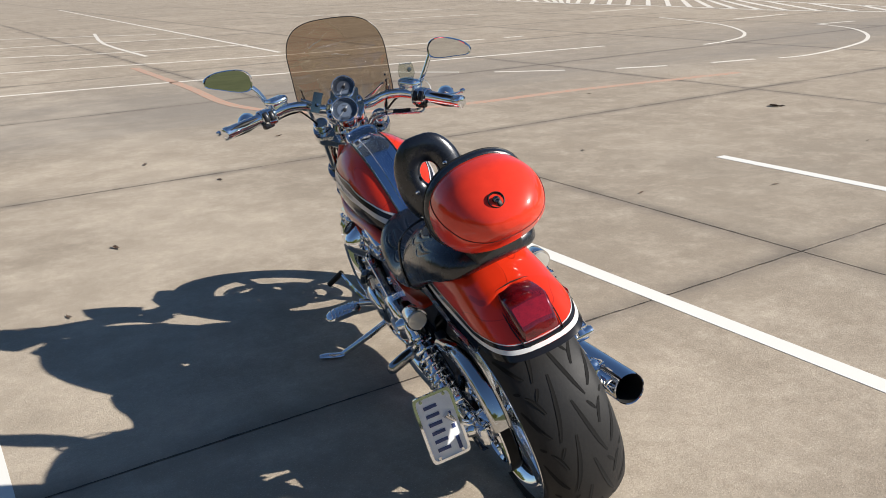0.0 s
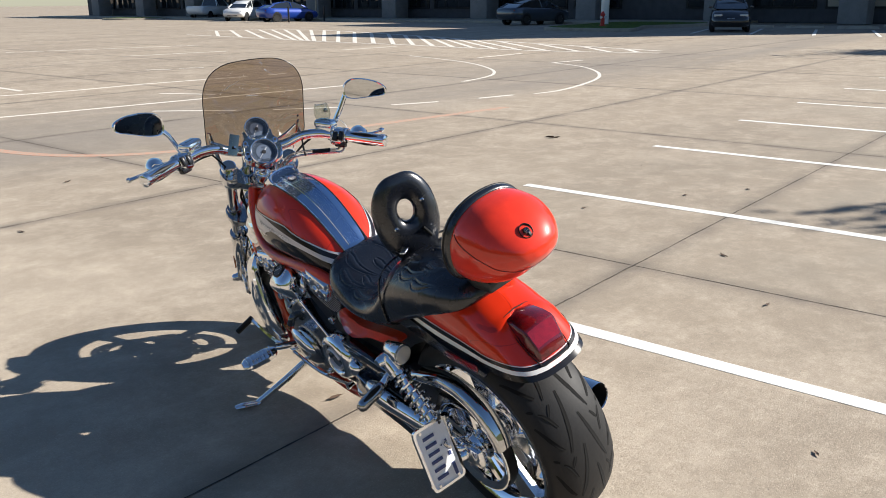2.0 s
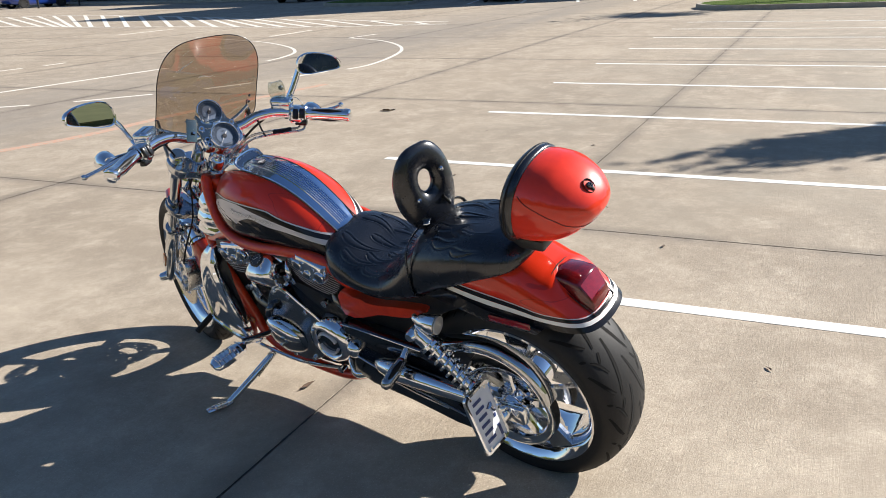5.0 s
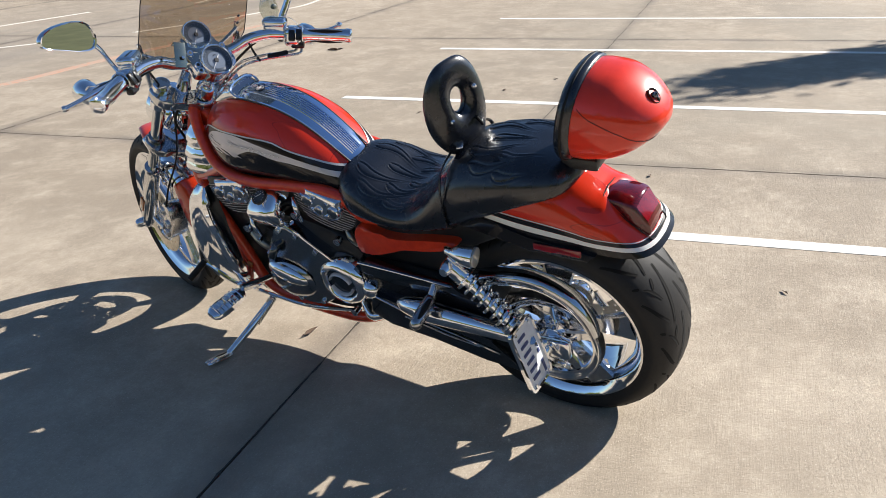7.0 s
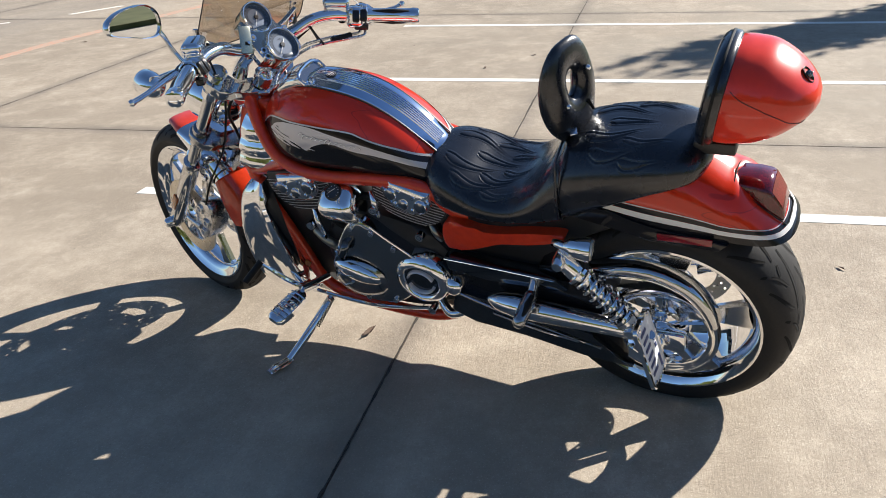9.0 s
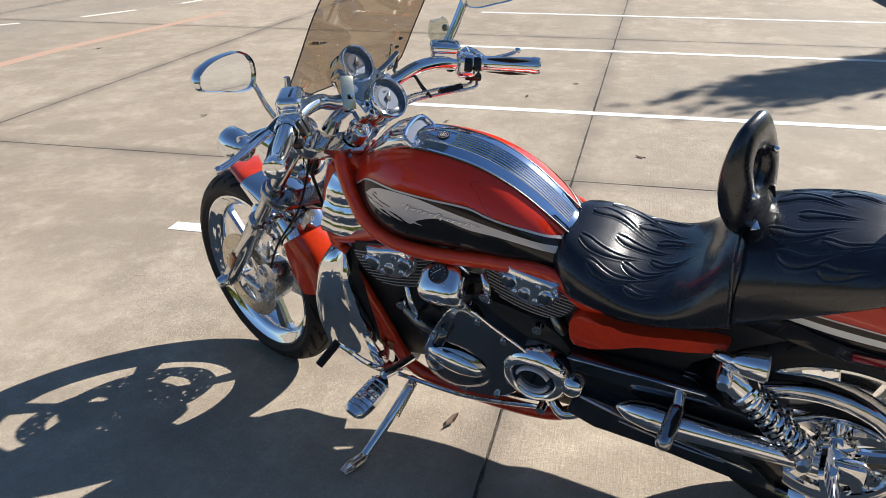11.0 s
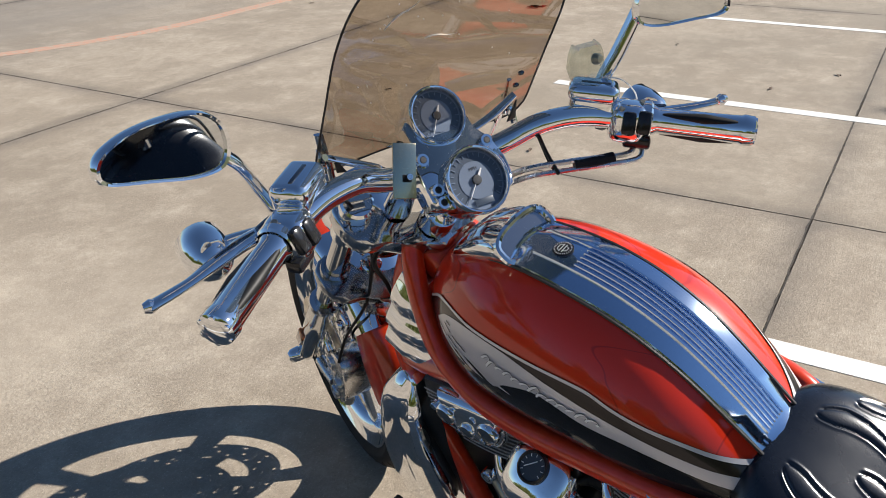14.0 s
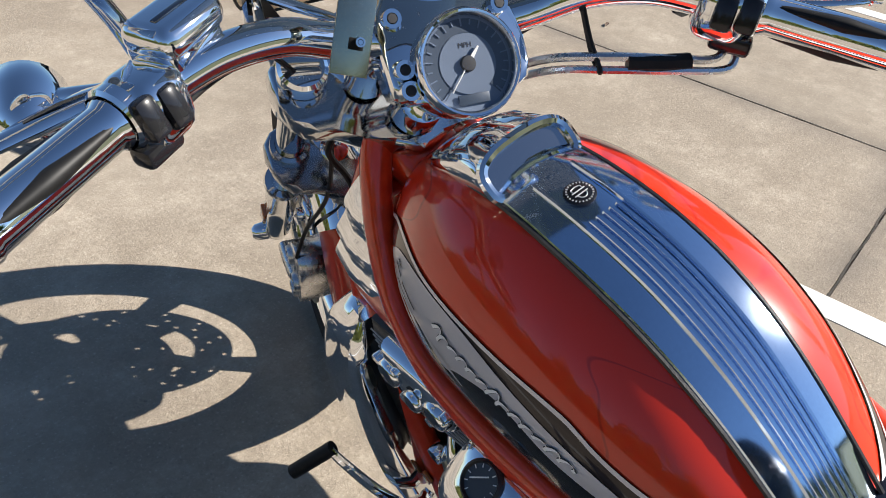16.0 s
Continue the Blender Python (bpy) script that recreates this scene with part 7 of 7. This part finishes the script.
# -- handlebar --
BAR = [(-0.282, 1.092, 1.012), (-0.245, 1.118, 1.017), (-0.20, 1.140, 1.024), (-0.145, 1.160, 1.020), (-0.09, 1.180, 0.998), (0.0, 1.188, 0.985)]
bar = steered("handlebar", tube(BAR + [(-x, y, z) for x, y, z in reversed(BAR[:-1])], 0.0165, 16, 6), "chrome", None, "wide chrome handlebar")
for sd in (-1, 1):
    steered("riser", tube([(sd * 0.045, 1.262, 0.905), (sd * 0.045, 1.232, 0.945), (sd * 0.045, 1.192, 0.978)], [0.022, 0.019, 0.021], 14), "chrome", bar)
    a, b = Vector((sd * 0.288, 1.088, 1.011)), Vector((sd * 0.396, 0.990, 0.996))
    d = (b - a).normalized()
    ln = (b - a).length
    grip = steered("grip", lathe([(0.0, -0.002), (0.021, -0.002), (0.022, 0.004), (0.019, 0.010), (0.0195, ln * 0.5), (0.0205, ln - 0.022), (0.0225, ln - 0.018), (0.0215, ln - 0.004), (0.017, ln), (0.0, ln + 0.001)], a, d, 24), "chrome", bar, "chrome grip with rubber inlays")
    u = d.orthogonal().normalized()
    v = d.cross(u)
    for k in range(3):
        t = 2 * math.pi * k / 3 + (1.2 if sd < 0 else 1.6)
        off = (math.cos(t) * u + math.sin(t) * v) * 0.0150
        steered("grip_inlay", tube([a + d * 0.014 + off, a.lerp(b, 0.5) + off * 1.04, b - d * 0.022 + off * 1.05], [0.004, 0.0085, 0.004], 10, 5), "black_rubber", grip)
    for k in range(6):
        t = 2 * math.pi * k / 6
        steered("grip_knurl", lathe([(0.0, 0.006), (0.004, 0.005), (0.005, 0.0), (0.005, -0.004)], b - d * 0.006 + (math.cos(t) * u + math.sin(t) * v) * 0.017, d, 8), "chrome", grip)
    # switch housing
    c = Vector((sd * 0.262, 1.106, 1.010))
    rot = Vector((1, 0, 0)).rotation_difference(Vector((sd * d.x, sd * d.y, sd * d.z))).to_matrix().to_4x4()
    hs = steered("switch_housing", box(c, (0.056, 0.056, 0.060), 0.018, rot, None, 4), "chrome", bar, "chrome switch housing")
    steered("housing_collar", lathe([(0.024, -0.008), (0.027, -0.005), (0.027, 0.005), (0.024, 0.008)], a - d * 0.006, d, 24), "chrome", hs)
    for k in (-1, 1):
        steered("switch", box(c + Vector((k * 0.012 * abs(d.x) - sd * 0.008, -0.027 + k * 0.006 * -sd, 0.008)), (0.020, 0.014, 0.034), 0.005, rot @ Matrix.Rotation(radians(-20), 4, "X")), "black_paint", hs, "black rocker switch")
    steered("switch", box(c + Vector((0, -0.020, -0.024)), (0.040, 0.022, 0.018), 0.005, rot), "black_paint", hs, "black switch")
    for k in (-1, 1):
        steered("housing_screw", bolt(c + Vector((k * 0.019, -0.008, 0.026)), (0, -0.3, 1), 0.0045, 0.003), "steel", hs)
    # master cylinder, lever, mirror, turn signal
    mc = steered("master_cylinder", box((sd * 0.230, 1.146, 1.034), (0.070, 0.048, 0.046), 0.013, rot, None, 5), "chrome", bar, "chrome fluid reservoir")
    steered("reservoir_lid", box((sd * 0.230, 1.145, 1.053), (0.074, 0.052, 0.029), 0.0135, rot, None, 6), "chrome", mc)
    steered("lid_groove", box((sd * 0.230, 1.140, 1.0670), (0.042, 0.006, 0.003), 0.001, rot), "dark_cover", mc)
    steered("lever_perch", tube([(sd * 0.235, 1.135, 1.012), (sd * 0.262, 1.142, 1.008), (sd * 0.290, 1.138, 1.003)], [0.018, 0.017, 0.012], 10), "dark_cover", mc)
    tip = Vector((-0.438, 1.108, 0.978)) if sd < 0 else Vector((0.405, 1.066, 1.018))
    lever = steered("lever", tube([(sd * 0.272, 1.143, 1.005), (sd * 0.305, 1.142, 1.000), (sd * 0.345, 1.128, 0.995), (sd * 0.39, 1.112 if sd < 0 else 1.085, 0.988 if sd < 0 else 1.008), tip], [0.012, 0.0145, 0.0125, 0.0085, 0.0095], 12, 6, None, 0.6), "chrome", bar, "chrome hand lever")
    steered("lever_slot", tube([(sd * 0.296, 1.140, 1.0090), (sd * 0.325, 1.134, 1.0040), (sd * 0.352, 1.125, 1.0000)] if sd < 0 else [(0.296, 1.140, 1.0080), (0.325, 1.133, 1.0065), (0.350, 1.122, 1.0060)], [0.002, 0.0042, 0.002], 8, 4), "dark_cover", lever)
    steered("lever_ball", lathe([(0.0, 0.010), (0.006, 0.008), (0.009, 0.0), (0.006, -0.008), (0.0, -0.010)], tip, (1, 0, 0), 14), "chrome", lever)
    sg = steered("turn_signal", lathe([(0.0, -0.045), (0.014, -0.042), (0.026, -0.028), (0.032, -0.004), (0.033, 0.020), (0.030, 0.024), (0.0, 0.030)], (sd * 0.352, 1.172, 0.985), (0.0, 1.0, 0.08), 28), "chrome", None, "chrome bullet front turn signal")
    steered("signal_stem", tube([(sd * 0.285, 1.148, 1.000), (sd * 0.315, 1.160, 0.995), (sd * 0.335, 1.168, 0.990)], 0.010, 10), "chrome", sg)
    mz = 1.118 if sd < 0 else 1.148
    mi, mo = Vector((sd * 0.312, 1.150, mz)), Vector((sd * 0.446, 1.097, 1.156 if sd < 0 else 1.146))
    mir = steered("mirror", tube([(sd * 0.258, 1.168, 1.018), (sd * 0.272, 1.176, 1.050), (sd * 0.292, 1.168, 1.090), mi + Vector((sd * 0.006, 0.008, 0.0))], [0.012, 0.0115, 0.0110, 0.0110], 12, 6, None, 0.50), "chrome", None, "chrome teardrop mirror on a stem")
    ux = (mo - mi).normalized()
    nrm = Vector((0.2991, -0.9535, 0.0378) if sd < 0 else (-0.2682, -0.9628, 0.0336)).normalized()
    ux = (ux - nrm * ux.dot(nrm)).normalized()
    uz = ux.cross(nrm)
    if uz.z < 0:
        uz = -uz
    L = (mo - mi).length
    big = 1.0 if sd < 0 else 0.92
    shape = rounded([(-0.014, 0.006), (-0.004, 0.034), (0.024, 0.049), (0.065, 0.047), (0.112, 0.034), (0.144, 0.014), (0.152, -0.006), (0.140, -0.020), (0.09, -0.024), (0.03, -0.027), (-0.006, -0.018)], 5)
    frame_m = Matrix(((ux.x, uz.x, -nrm.x, mi.x), (ux.y, uz.y, -nrm.y, mi.y), (ux.z, uz.z, -nrm.z, mi.z), (0, 0, 0, 1)))
    cx, cy = 0.068, 0.008
    rows = [[(cx + (x - cx) * s * big, cy + (y - cy) * s * big, z) for x, y in shape] for s, z in ((0.90, 0.0), (0.915, -0.004), (0.965, -0.005), (1.0, 0.001), (1.0, 0.008), (0.88, 0.022), (0.55, 0.032))]
    steered("mirror_shell", moved(loft(rows, False), frame_m), "chrome", mir)
    steered("mirror_back", moved(loft([rows[-1], [(cx + (x - cx) * 0.05, cy + (y - cy) * 0.05, 0.035) for x, y in shape]]), frame_m), "chrome", mir)
    steered("mirror_glass", moved(slab([(cx + (x - cx) * 0.91 * big, cy + (y - cy) * 0.91 * big) for x, y in shape], 0.0, 0.003, 0, "z"), frame_m), "mirror", mir, "mirror glass", 0)

# -- gauges --
G_UP = Vector((0, -0.82, 0.574)).normalized()


def gauge(c, r, name, label, needle, ticks, text):
    z = G_UP
    x = Vector((1, 0, 0))
    y = z.cross(x)
    m = Matrix(((x.x, y.x, z.x, c[0]), (x.y, y.y, z.y, c[1]), (x.z, y.z, z.z, c[2]), (0, 0, 0, 1)))
    ob = steered(name, moved(lathe([(0.0, -0.078), (r * 0.70, -0.077), (r * 0.86, -0.068), (r * 0.93, -0.045), (r * 0.95, -0.02), (r * 0.955, -0.008), (r * 0.985, -0.003), (r, 0.002), (r * 0.997, 0.006), (r * 0.975, 0.0095), (r * 0.94, 0.0115), (r * 0.90, 0.0110), (r * 0.865, 0.0085), (r * 0.845, 0.0045), (r * 0.835, 0.0)], (0, 0, 0), (0, 0, 1), 64), m), "chrome", None, label)
    steered("dial_face", moved(lathe([(r * 0.845, 0.001), (0.0, 0.001)], (0, 0, 0), (0, 0, 1), 48), m), "dial", ob, "silver-blue dial face")
    steered("dial_ring", moved(loft([[(r * q * math.sin(radians(a)), r * q * math.cos(radians(a)), 0.0016) for q in (0.55, 0.68, 0.80)] for a in range(-138, 139, 6)], False, False), m), "dial_grey", ob, "grey dial ring")
    steered("dial_centre", moved(lathe([(r * 0.54, 0.0022), (0.0, 0.0022)], (0, 0, 0), (0, 0, 1), 40), m), "dial", ob, "silver dial centre")
    for k in range(ticks):
        a = radians(-135 + 270 * k / (ticks - 1))
        big = k % 2 == 0
        steered("tick", moved(box((r * 0.74 * math.sin(a), r * 0.74 * math.cos(a), 0.0022), (0.0011, r * (0.15 if big else 0.09), 0.0008), 0.0, Matrix.Rotation(-a, 4, "Z")), m), "dial", ob, "", 0)
    nm = m @ Matrix.Rotation(radians(needle), 4, "Z")
    steered("needle", moved(box((0, 0, 0), (0.0011, r * 0.62, 0.0010), 0.0003), nm @ Matrix.Translation((0, r * 0.31, 0.0042))), "white_stripe", ob, "thin white needle")
    steered("needle_tail", moved(loft([[(-0.0022, 0, 0.0038), (0.0022, 0, 0.0038), (0.0022, 0, 0.0050), (-0.0022, 0, 0.0050)], [(-0.0008, -r * 0.36, 0.0038), (0.0008, -r * 0.36, 0.0038), (0.0008, -r * 0.36, 0.0050), (-0.0008, -r * 0.36, 0.0050)]]), nm), "white_stripe", ob)
    steered("needle_hub", moved(lathe([(0.0, 0.006), (r * 0.13, 0.0055), (r * 0.15, 0.0036), (r * 0.15, 0.001)], (0, 0, 0), (0, 0, 1), 16), m), "ink", ob)
    steered("dial_window", moved(lathe([(r * 0.855, 0.0072), (0.0, 0.0080)], (0, 0, 0), (0, 0, 1), 40), m), "clear_pane", ob).visible_shadow = False
    if text:
        cu = bpy.data.curves.new("lettering", "FONT")
        cu.body = text
        cu.size = r * 0.13
        cu.align_x = "CENTER"
        cu.extrude = 0.0001
        tmp = new("lettering", cu)
        me = bpy.data.meshes.new_from_object(tmp.evaluated_get(bpy.context.evaluated_depsgraph_get()))
        bpy.data.objects.remove(tmp)
        bm = bmesh.new()
        bm.from_mesh(me)
        steered("lettering", moved(bm, m @ Matrix.Translation((0, r * 0.29, 0.00245))), "ink", ob, "", 0)
        steered("odometer", moved(box((0, -r * 0.63, 0.0028), (r * 0.60, r * 0.18, 0.0014), 0.0004), m), "dial_grey", ob, "grey-green odometer window")
    return ob, m


speedo, sm = gauge((0, 1.105, 0.999), 0.0475, "speedometer", "chrome speedometer with a silver dial", 140, 21, "MPH")
tach, tm = gauge((0, 1.203, 1.058), 0.0425, "tachometer", "chrome tachometer with a silver dial", 150, 17, "")
mount = steered("gauge_mount", moved(loft([[(x * s, y, z - 0.42 * max(0.0, y)) for x, y in rounded([(-0.050, -0.025), (-0.066, 0.005), (-0.064, 0.050), (-0.050, 0.075), (-0.042, 0.11), (0.042, 0.11), (0.050, 0.075), (0.064, 0.050), (0.066, 0.005), (0.050, -0.025)], 3)] for s, z in ((0.9, -0.060), (1.0, -0.052), (1.0, -0.020), (0.985, -0.014), (0.94, -0.012))]), sm), "chrome", None, "chrome gauge bracket")
for x, y in ((-0.050, 0.050), (0.051, 0.050), (-0.053, 0.004), (-0.052, -0.014)):
    steered("mount_bolt", moved(lathe([(0.0, 0.002), (0.004, 0.002), (0.005, 0.006), (0.0085, 0.006), (0.0095, 0.0), (0.0095, -0.014)], (x, y, -0.011 - 0.42 * max(0.0, y)), (0, 0, 1), 16), sm), "chrome", mount)
    steered("bolt_socket", moved(lathe([(0.0, 0.0068), (0.0046, 0.0066), (0.0052, 0.004)], (x, y, -0.011 - 0.42 * max(0.0, y)), (0, 0, 1), 6), sm), "ink", mount)
TB = sm @ Matrix.Translation((-0.090, 0.040, 0.002)) @ Matrix.Rotation(radians(-18), 4, "Z") @ Matrix.Rotation(radians(8), 4, "X")
tag = steered("steel_bracket", moved(slab([(-0.019, -0.036), (0.013, -0.036), (0.013, 0.034), (-0.019, 0.034)], -0.0015, 0.0015, 0.001, "z"), TB), "zinc", None, "bare steel bracket plate beside the gauges")
steered("bracket_fold", moved(box((-0.003, 0.034, -0.012), (0.032, 0.003, 0.026), 0.001), TB), "zinc", tag)
# hole drawn as a near-black block, its depth shade put into the colour
steered("bracket_hole", moved(box((0, -0.010, 0), (0.013, 0.010, 0.0042), 0.001), TB), "groove", tag)
steered("bracket_screw", moved(bolt((0.003, -0.008, 0.001), (0, 0, 1), 0.0045, 0.004), TB), "chrome", tag)

# -- windshield --
def ws_pt(x, f):
    """Windshield skin: f from 0 at the lower edge to 1 at the top."""
    bow = 0.040 * (1 - (x / 0.17) ** 2)
    return Vector((x, 1.262 - 0.200 * f + bow, 0.985 + 0.322 * f))


def ws_edge(t):
    """Outline points over a half turn: x and f."""
    a = math.pi * 2 * t
    c, s = math.cos(a), math.sin(a)
    x = 0.172 * math.copysign(abs(c) ** 0.30, c) if s < 0 else 0.168 * math.copysign(abs(c) ** 0.62, c)
    f = 0.42 + 0.58 * abs(s) ** 0.62 if s > 0 else 0.42 - 0.42 * abs(s) ** 0.28
    return x, f


WN = 72
edge = [ws_edge(k / WN) for k in range(WN)]
rows = []
for s in (1.0, 0.8, 0.6, 0.4, 0.2, 0.02):
    rows.append([ws_pt(x * s, 0.45 + (f - 0.45) * s) for x, f in edge])
bm = loft(rows, False)
bm.faces.new([v for v in bm.verts][-WN:])
shield = steered("windshield", bm, "windshield", None, "brown-tinted clear windshield", 60)
# two thin pale wavy lines just off the sheet
for x0, f0, dx, df, w in ((-0.09, 0.70, 0.05, 0.10, 0.010), (-0.02, 0.60, 0.05, -0.01, 0.006)):
    line = [ws_pt(x0 + dx * k / 8, f0 + df * k / 8 + w * math.sin(k * 0.7)) + Vector((0, -0.0012, 0)) for k in range(9)]
    steered("pale_line", tube(line, [0.0002, 0.0010, 0.0012, 0.0012, 0.0010, 0.0008, 0.0006, 0.0004, 0.0002], 5, 3), "white_stripe", shield, "pale wavy line")
sr = random.Random(8)
for _ in range(26):
    p = ws_pt(sr.uniform(-0.12, 0.12), sr.uniform(0.3, 0.9)) + Vector((0, -0.0010, 0))
    steered("speck", lathe([(0.0, 0.0006), (0.0009, 0.0003), (0.0010, 0.0)], p, (0, -0.9, 0.4), 6), "white_stripe", shield)
steered("shield_edge", tube([ws_pt(x, f) for x, f in edge[::2]], 0.0015, 6, 2, None, 1.0, True), "edge_black", shield, "black edge trim")
for sd in (-1, 1):
    arm = steered("shield_bracket", tube([fork_pt(0.10, sd * 0.112), (sd * 0.135, 1.285, 0.95), (sd * 0.148, 1.262, 1.01), (sd * 0.156, 1.252, 1.058)], [0.012, 0.010, 0.009, 0.007], 8, 6, None, 0.5), "chrome", shield, "chrome windshield arm")
    steered("arm_clamp", lathe([(0.0200, -0.014), (0.027, -0.012), (0.027, 0.012), (0.0200, 0.014)], fork_pt(0.10, sd * 0.108), FORK_D, 24), "chrome", shield)
    steered("shield_arm", tube([(0.070, 1.235, 1.004), (0.105, 1.222, 1.025), (0.138, 1.212, 1.052)] if sd > 0 else [(-0.080, 1.236, 0.992), (-0.120, 1.234, 1.012), (-0.158, 1.232, 1.032)], [0.008, 0.0105, 0.009], 10, 5, None, 0.5), "chrome", shield, "chrome arm to the windshield")
    steered("shield_gusset", slab([(sd * 0.132, 1.005), (sd * 0.147, 1.008), (sd * 0.150, 1.036)], 1.224, 1.228, 0.001, "y"), "edge_black", shield, "small black gusset")
    for f in (0.23, 0.30) if sd > 0 else (0.05,):
        p = ws_pt(sd * 0.150, f)
        steered("shield_bolt", lathe([(0.0, 0.004), (0.0025, 0.0035), (0.0034, 0.0015), (0.0034, -0.005)], p, (0, -0.9, 0.4), 14), "dark_cover", shield)
    steered("shield_spacer", tube([(sd * 0.158, 1.245, 0.99), (sd * 0.155, 1.262, 1.03), ws_pt(sd * 0.150, 0.05)], 0.006, 8), "chrome", shield)

# -- cables and small things on the bars --
for pts, r, mt, nm, lab in (
    ([(0.262, 1.092, 0.985), (0.248, 1.084, 0.972), (0.205, 1.092, 0.975), (0.15, 1.114, 0.975), (0.095, 1.150, 0.962), (0.06, 1.215, 0.905), (0.045, 1.28, 0.83)], 0.0042, "satin", "throttle_cable", "braided throttle cable"),
    ([(0.272, 1.088, 0.982), (0.260, 1.076, 0.964), (0.21, 1.085, 0.965), (0.15, 1.107, 0.965), (0.10, 1.145, 0.952), (0.07, 1.215, 0.895), (0.055, 1.28, 0.82)], 0.0040, "satin", "throttle_cable", "braided throttle cable"),
    ([(0.222, 1.089, 0.970), (0.190, 1.096, 0.970), (0.165, 1.106, 0.970)], 0.0095, "black_rubber", "cable_sleeve", "black cable sleeve"),
    ([(0.145, 1.165, 1.004), (0.139, 1.135, 0.985), (0.138, 1.107, 0.965), (0.141, 1.13, 0.97), (0.145, 1.165, 1.000)], 0.0026, "black_rubber", "cable_tie", "black cable tie"),
    ([(-0.225, 1.15, 1.03), (-0.17, 1.20, 1.00), (-0.12, 1.26, 0.93), (-0.075, 1.31, 0.84), (-0.060, 1.40, 0.66), (-0.075, 1.50, 0.52), (-0.090, 1.53, 0.44)], 0.0032, "black_rubber", "brake_hose", "black hydraulic hose"),
    ([(-0.258, 1.105, 0.985), (-0.235, 1.128, 0.992), (-0.20, 1.152, 1.000), (-0.16, 1.172, 1.002)], 0.0034, "black_rubber", "switch_cable", "black switch cable"),
    ([(0.225, 1.15, 1.03), (0.17, 1.20, 0.99), (0.12, 1.27, 0.92), (0.09, 1.33, 0.84), (0.10, 1.60, 0.45), (0.09, 1.655, 0.32)], 0.0040, "black_rubber", "brake_hose", "black hydraulic hose"),
    ([(-0.06, 1.27, 0.86), (-0.08, 1.30, 0.80), (-0.05, 1.33, 0.73), (-0.03, 1.33, 0.66)], 0.0045, "black_rubber", "wiring_loom", "black wiring loom"),
    ([(0.05, 1.27, 0.86), (0.06, 1.31, 0.78), (0.04, 1.33, 0.70)], 0.005, "black_rubber", "wiring_loom", "black wiring loom"),
):
    steered(nm, tube(pts, r, 8, 6), mt, None, lab)
bag = steered("plastic_pouch", loft([[(0.226 + 0.025 * math.copysign(abs(math.cos(t)) ** 0.6, math.cos(t)) * s, 1.160 + 0.014 * math.sin(t) * s + 0.004 * math.sin(5 * t), z + 0.003 * math.sin(3 * t)) for t in (2 * math.pi * k / 20 for k in range(20))] for s, z in ((0.9, 1.068), (1.15, 1.085), (1.05, 1.105), (0.85, 1.118))]), "clear_bag", None, "crumpled clear plastic pouch on the reservoir")
steered("pouch_stud", lathe([(0.0, 0.006), (0.006, 0.005), (0.008, 0.0), (0.008, -0.006)], (0.238, 1.148, 1.098), (0.2, -1, 0.2), 14), "steel", bag)
steered("pouch_string", tube([(0.262, 1.165, 1.060), (0.285, 1.150, 1.055), (0.300, 1.135, 1.035), (0.296, 1.125, 1.015)], 0.0012, 5, 5), "white_stripe", bag)

# -- dry leaves and grit on the ground --
M["dry_leaf"] = material("dry_leaf", (0.10, 0.06, 0.035), 0.8, grain=(40, (0.05, 0.03, 0.02), 0.8))
rng = random.Random(11)
for x, y, s in ((2.905, 3.83, 0.036), (8.67, 6.49, 0.08), (5.57, 3.38, 0.035), (6.1, 4.6, 0.03), (4.9, 2.9, 0.025), (3.9, 1.75, 0.03), (6.9, 4.2, 0.03), (3.3, 7.2, 0.035), (5.9, 6.2, 0.03), (2.3, 6.0, 0.04), (3.0, 8.1, 0.04), (4.3, 8.5, 0.05), (8.0, 8.43, 0.03), (7.4, 3.9, 0.03), (3.6, 2.3, 0.02), (1.9, 5.1, 0.03), (7.8, 5.0, 0.025), (5.3, 5.0, 0.025)):
    bm = bmesh.new()
    a = rng.uniform(0, 6.28)
    pts = [(-1, 0), (-0.4, 0.28), (0.3, 0.34), (0.8, 0.14), (1.25, 0.02), (0.8, -0.1), (0.3, -0.3), (-0.4, -0.25)]
    rim = [bm.verts.new((x + s * (u * math.cos(a) - v * math.sin(a)), y + s * (u * math.sin(a) + v * math.cos(a)), 0.003 + s * rng.uniform(0.02, 0.30))) for u, v in pts]
    mid = bm.verts.new((x, y, 0.004))
    for i in range(8):
        bm.faces.new((rim[i], rim[(i + 1) % 8], mid))
    tagged(part("dry_leaf", bm, "dry_leaf", None, "", 0), "small curled brown leaf on the concrete", "leaf", "leaves on the concrete")

# concrete slabs, the last and largest set of pieces
for i in range(len(JX) - 1):
    for j in range(len(JY) - 1):
        if i == 0 and j == 0:
            w, h = JX[1] - JX[0] - 0.008, JY[1] - JY[0] - 0.008
            slab_mesh = part("slab", slab([(-w / 2, -h / 2), (w / 2, -h / 2), (w / 2, h / 2), (-w / 2, h / 2)], -0.0099, 0.0, 0.001, "z", None, 1), "concrete", ground, "", 0)
            slab_mesh.location = ((JX[0] + JX[1]) / 2, (JY[0] + JY[1]) / 2, 0)
        else:
            ob = new("slab", slab_mesh.data)
            ob.parent = ground
            ob.location = ((JX[i] + JX[i + 1]) / 2, (JY[j] + JY[j + 1]) / 2, 0)
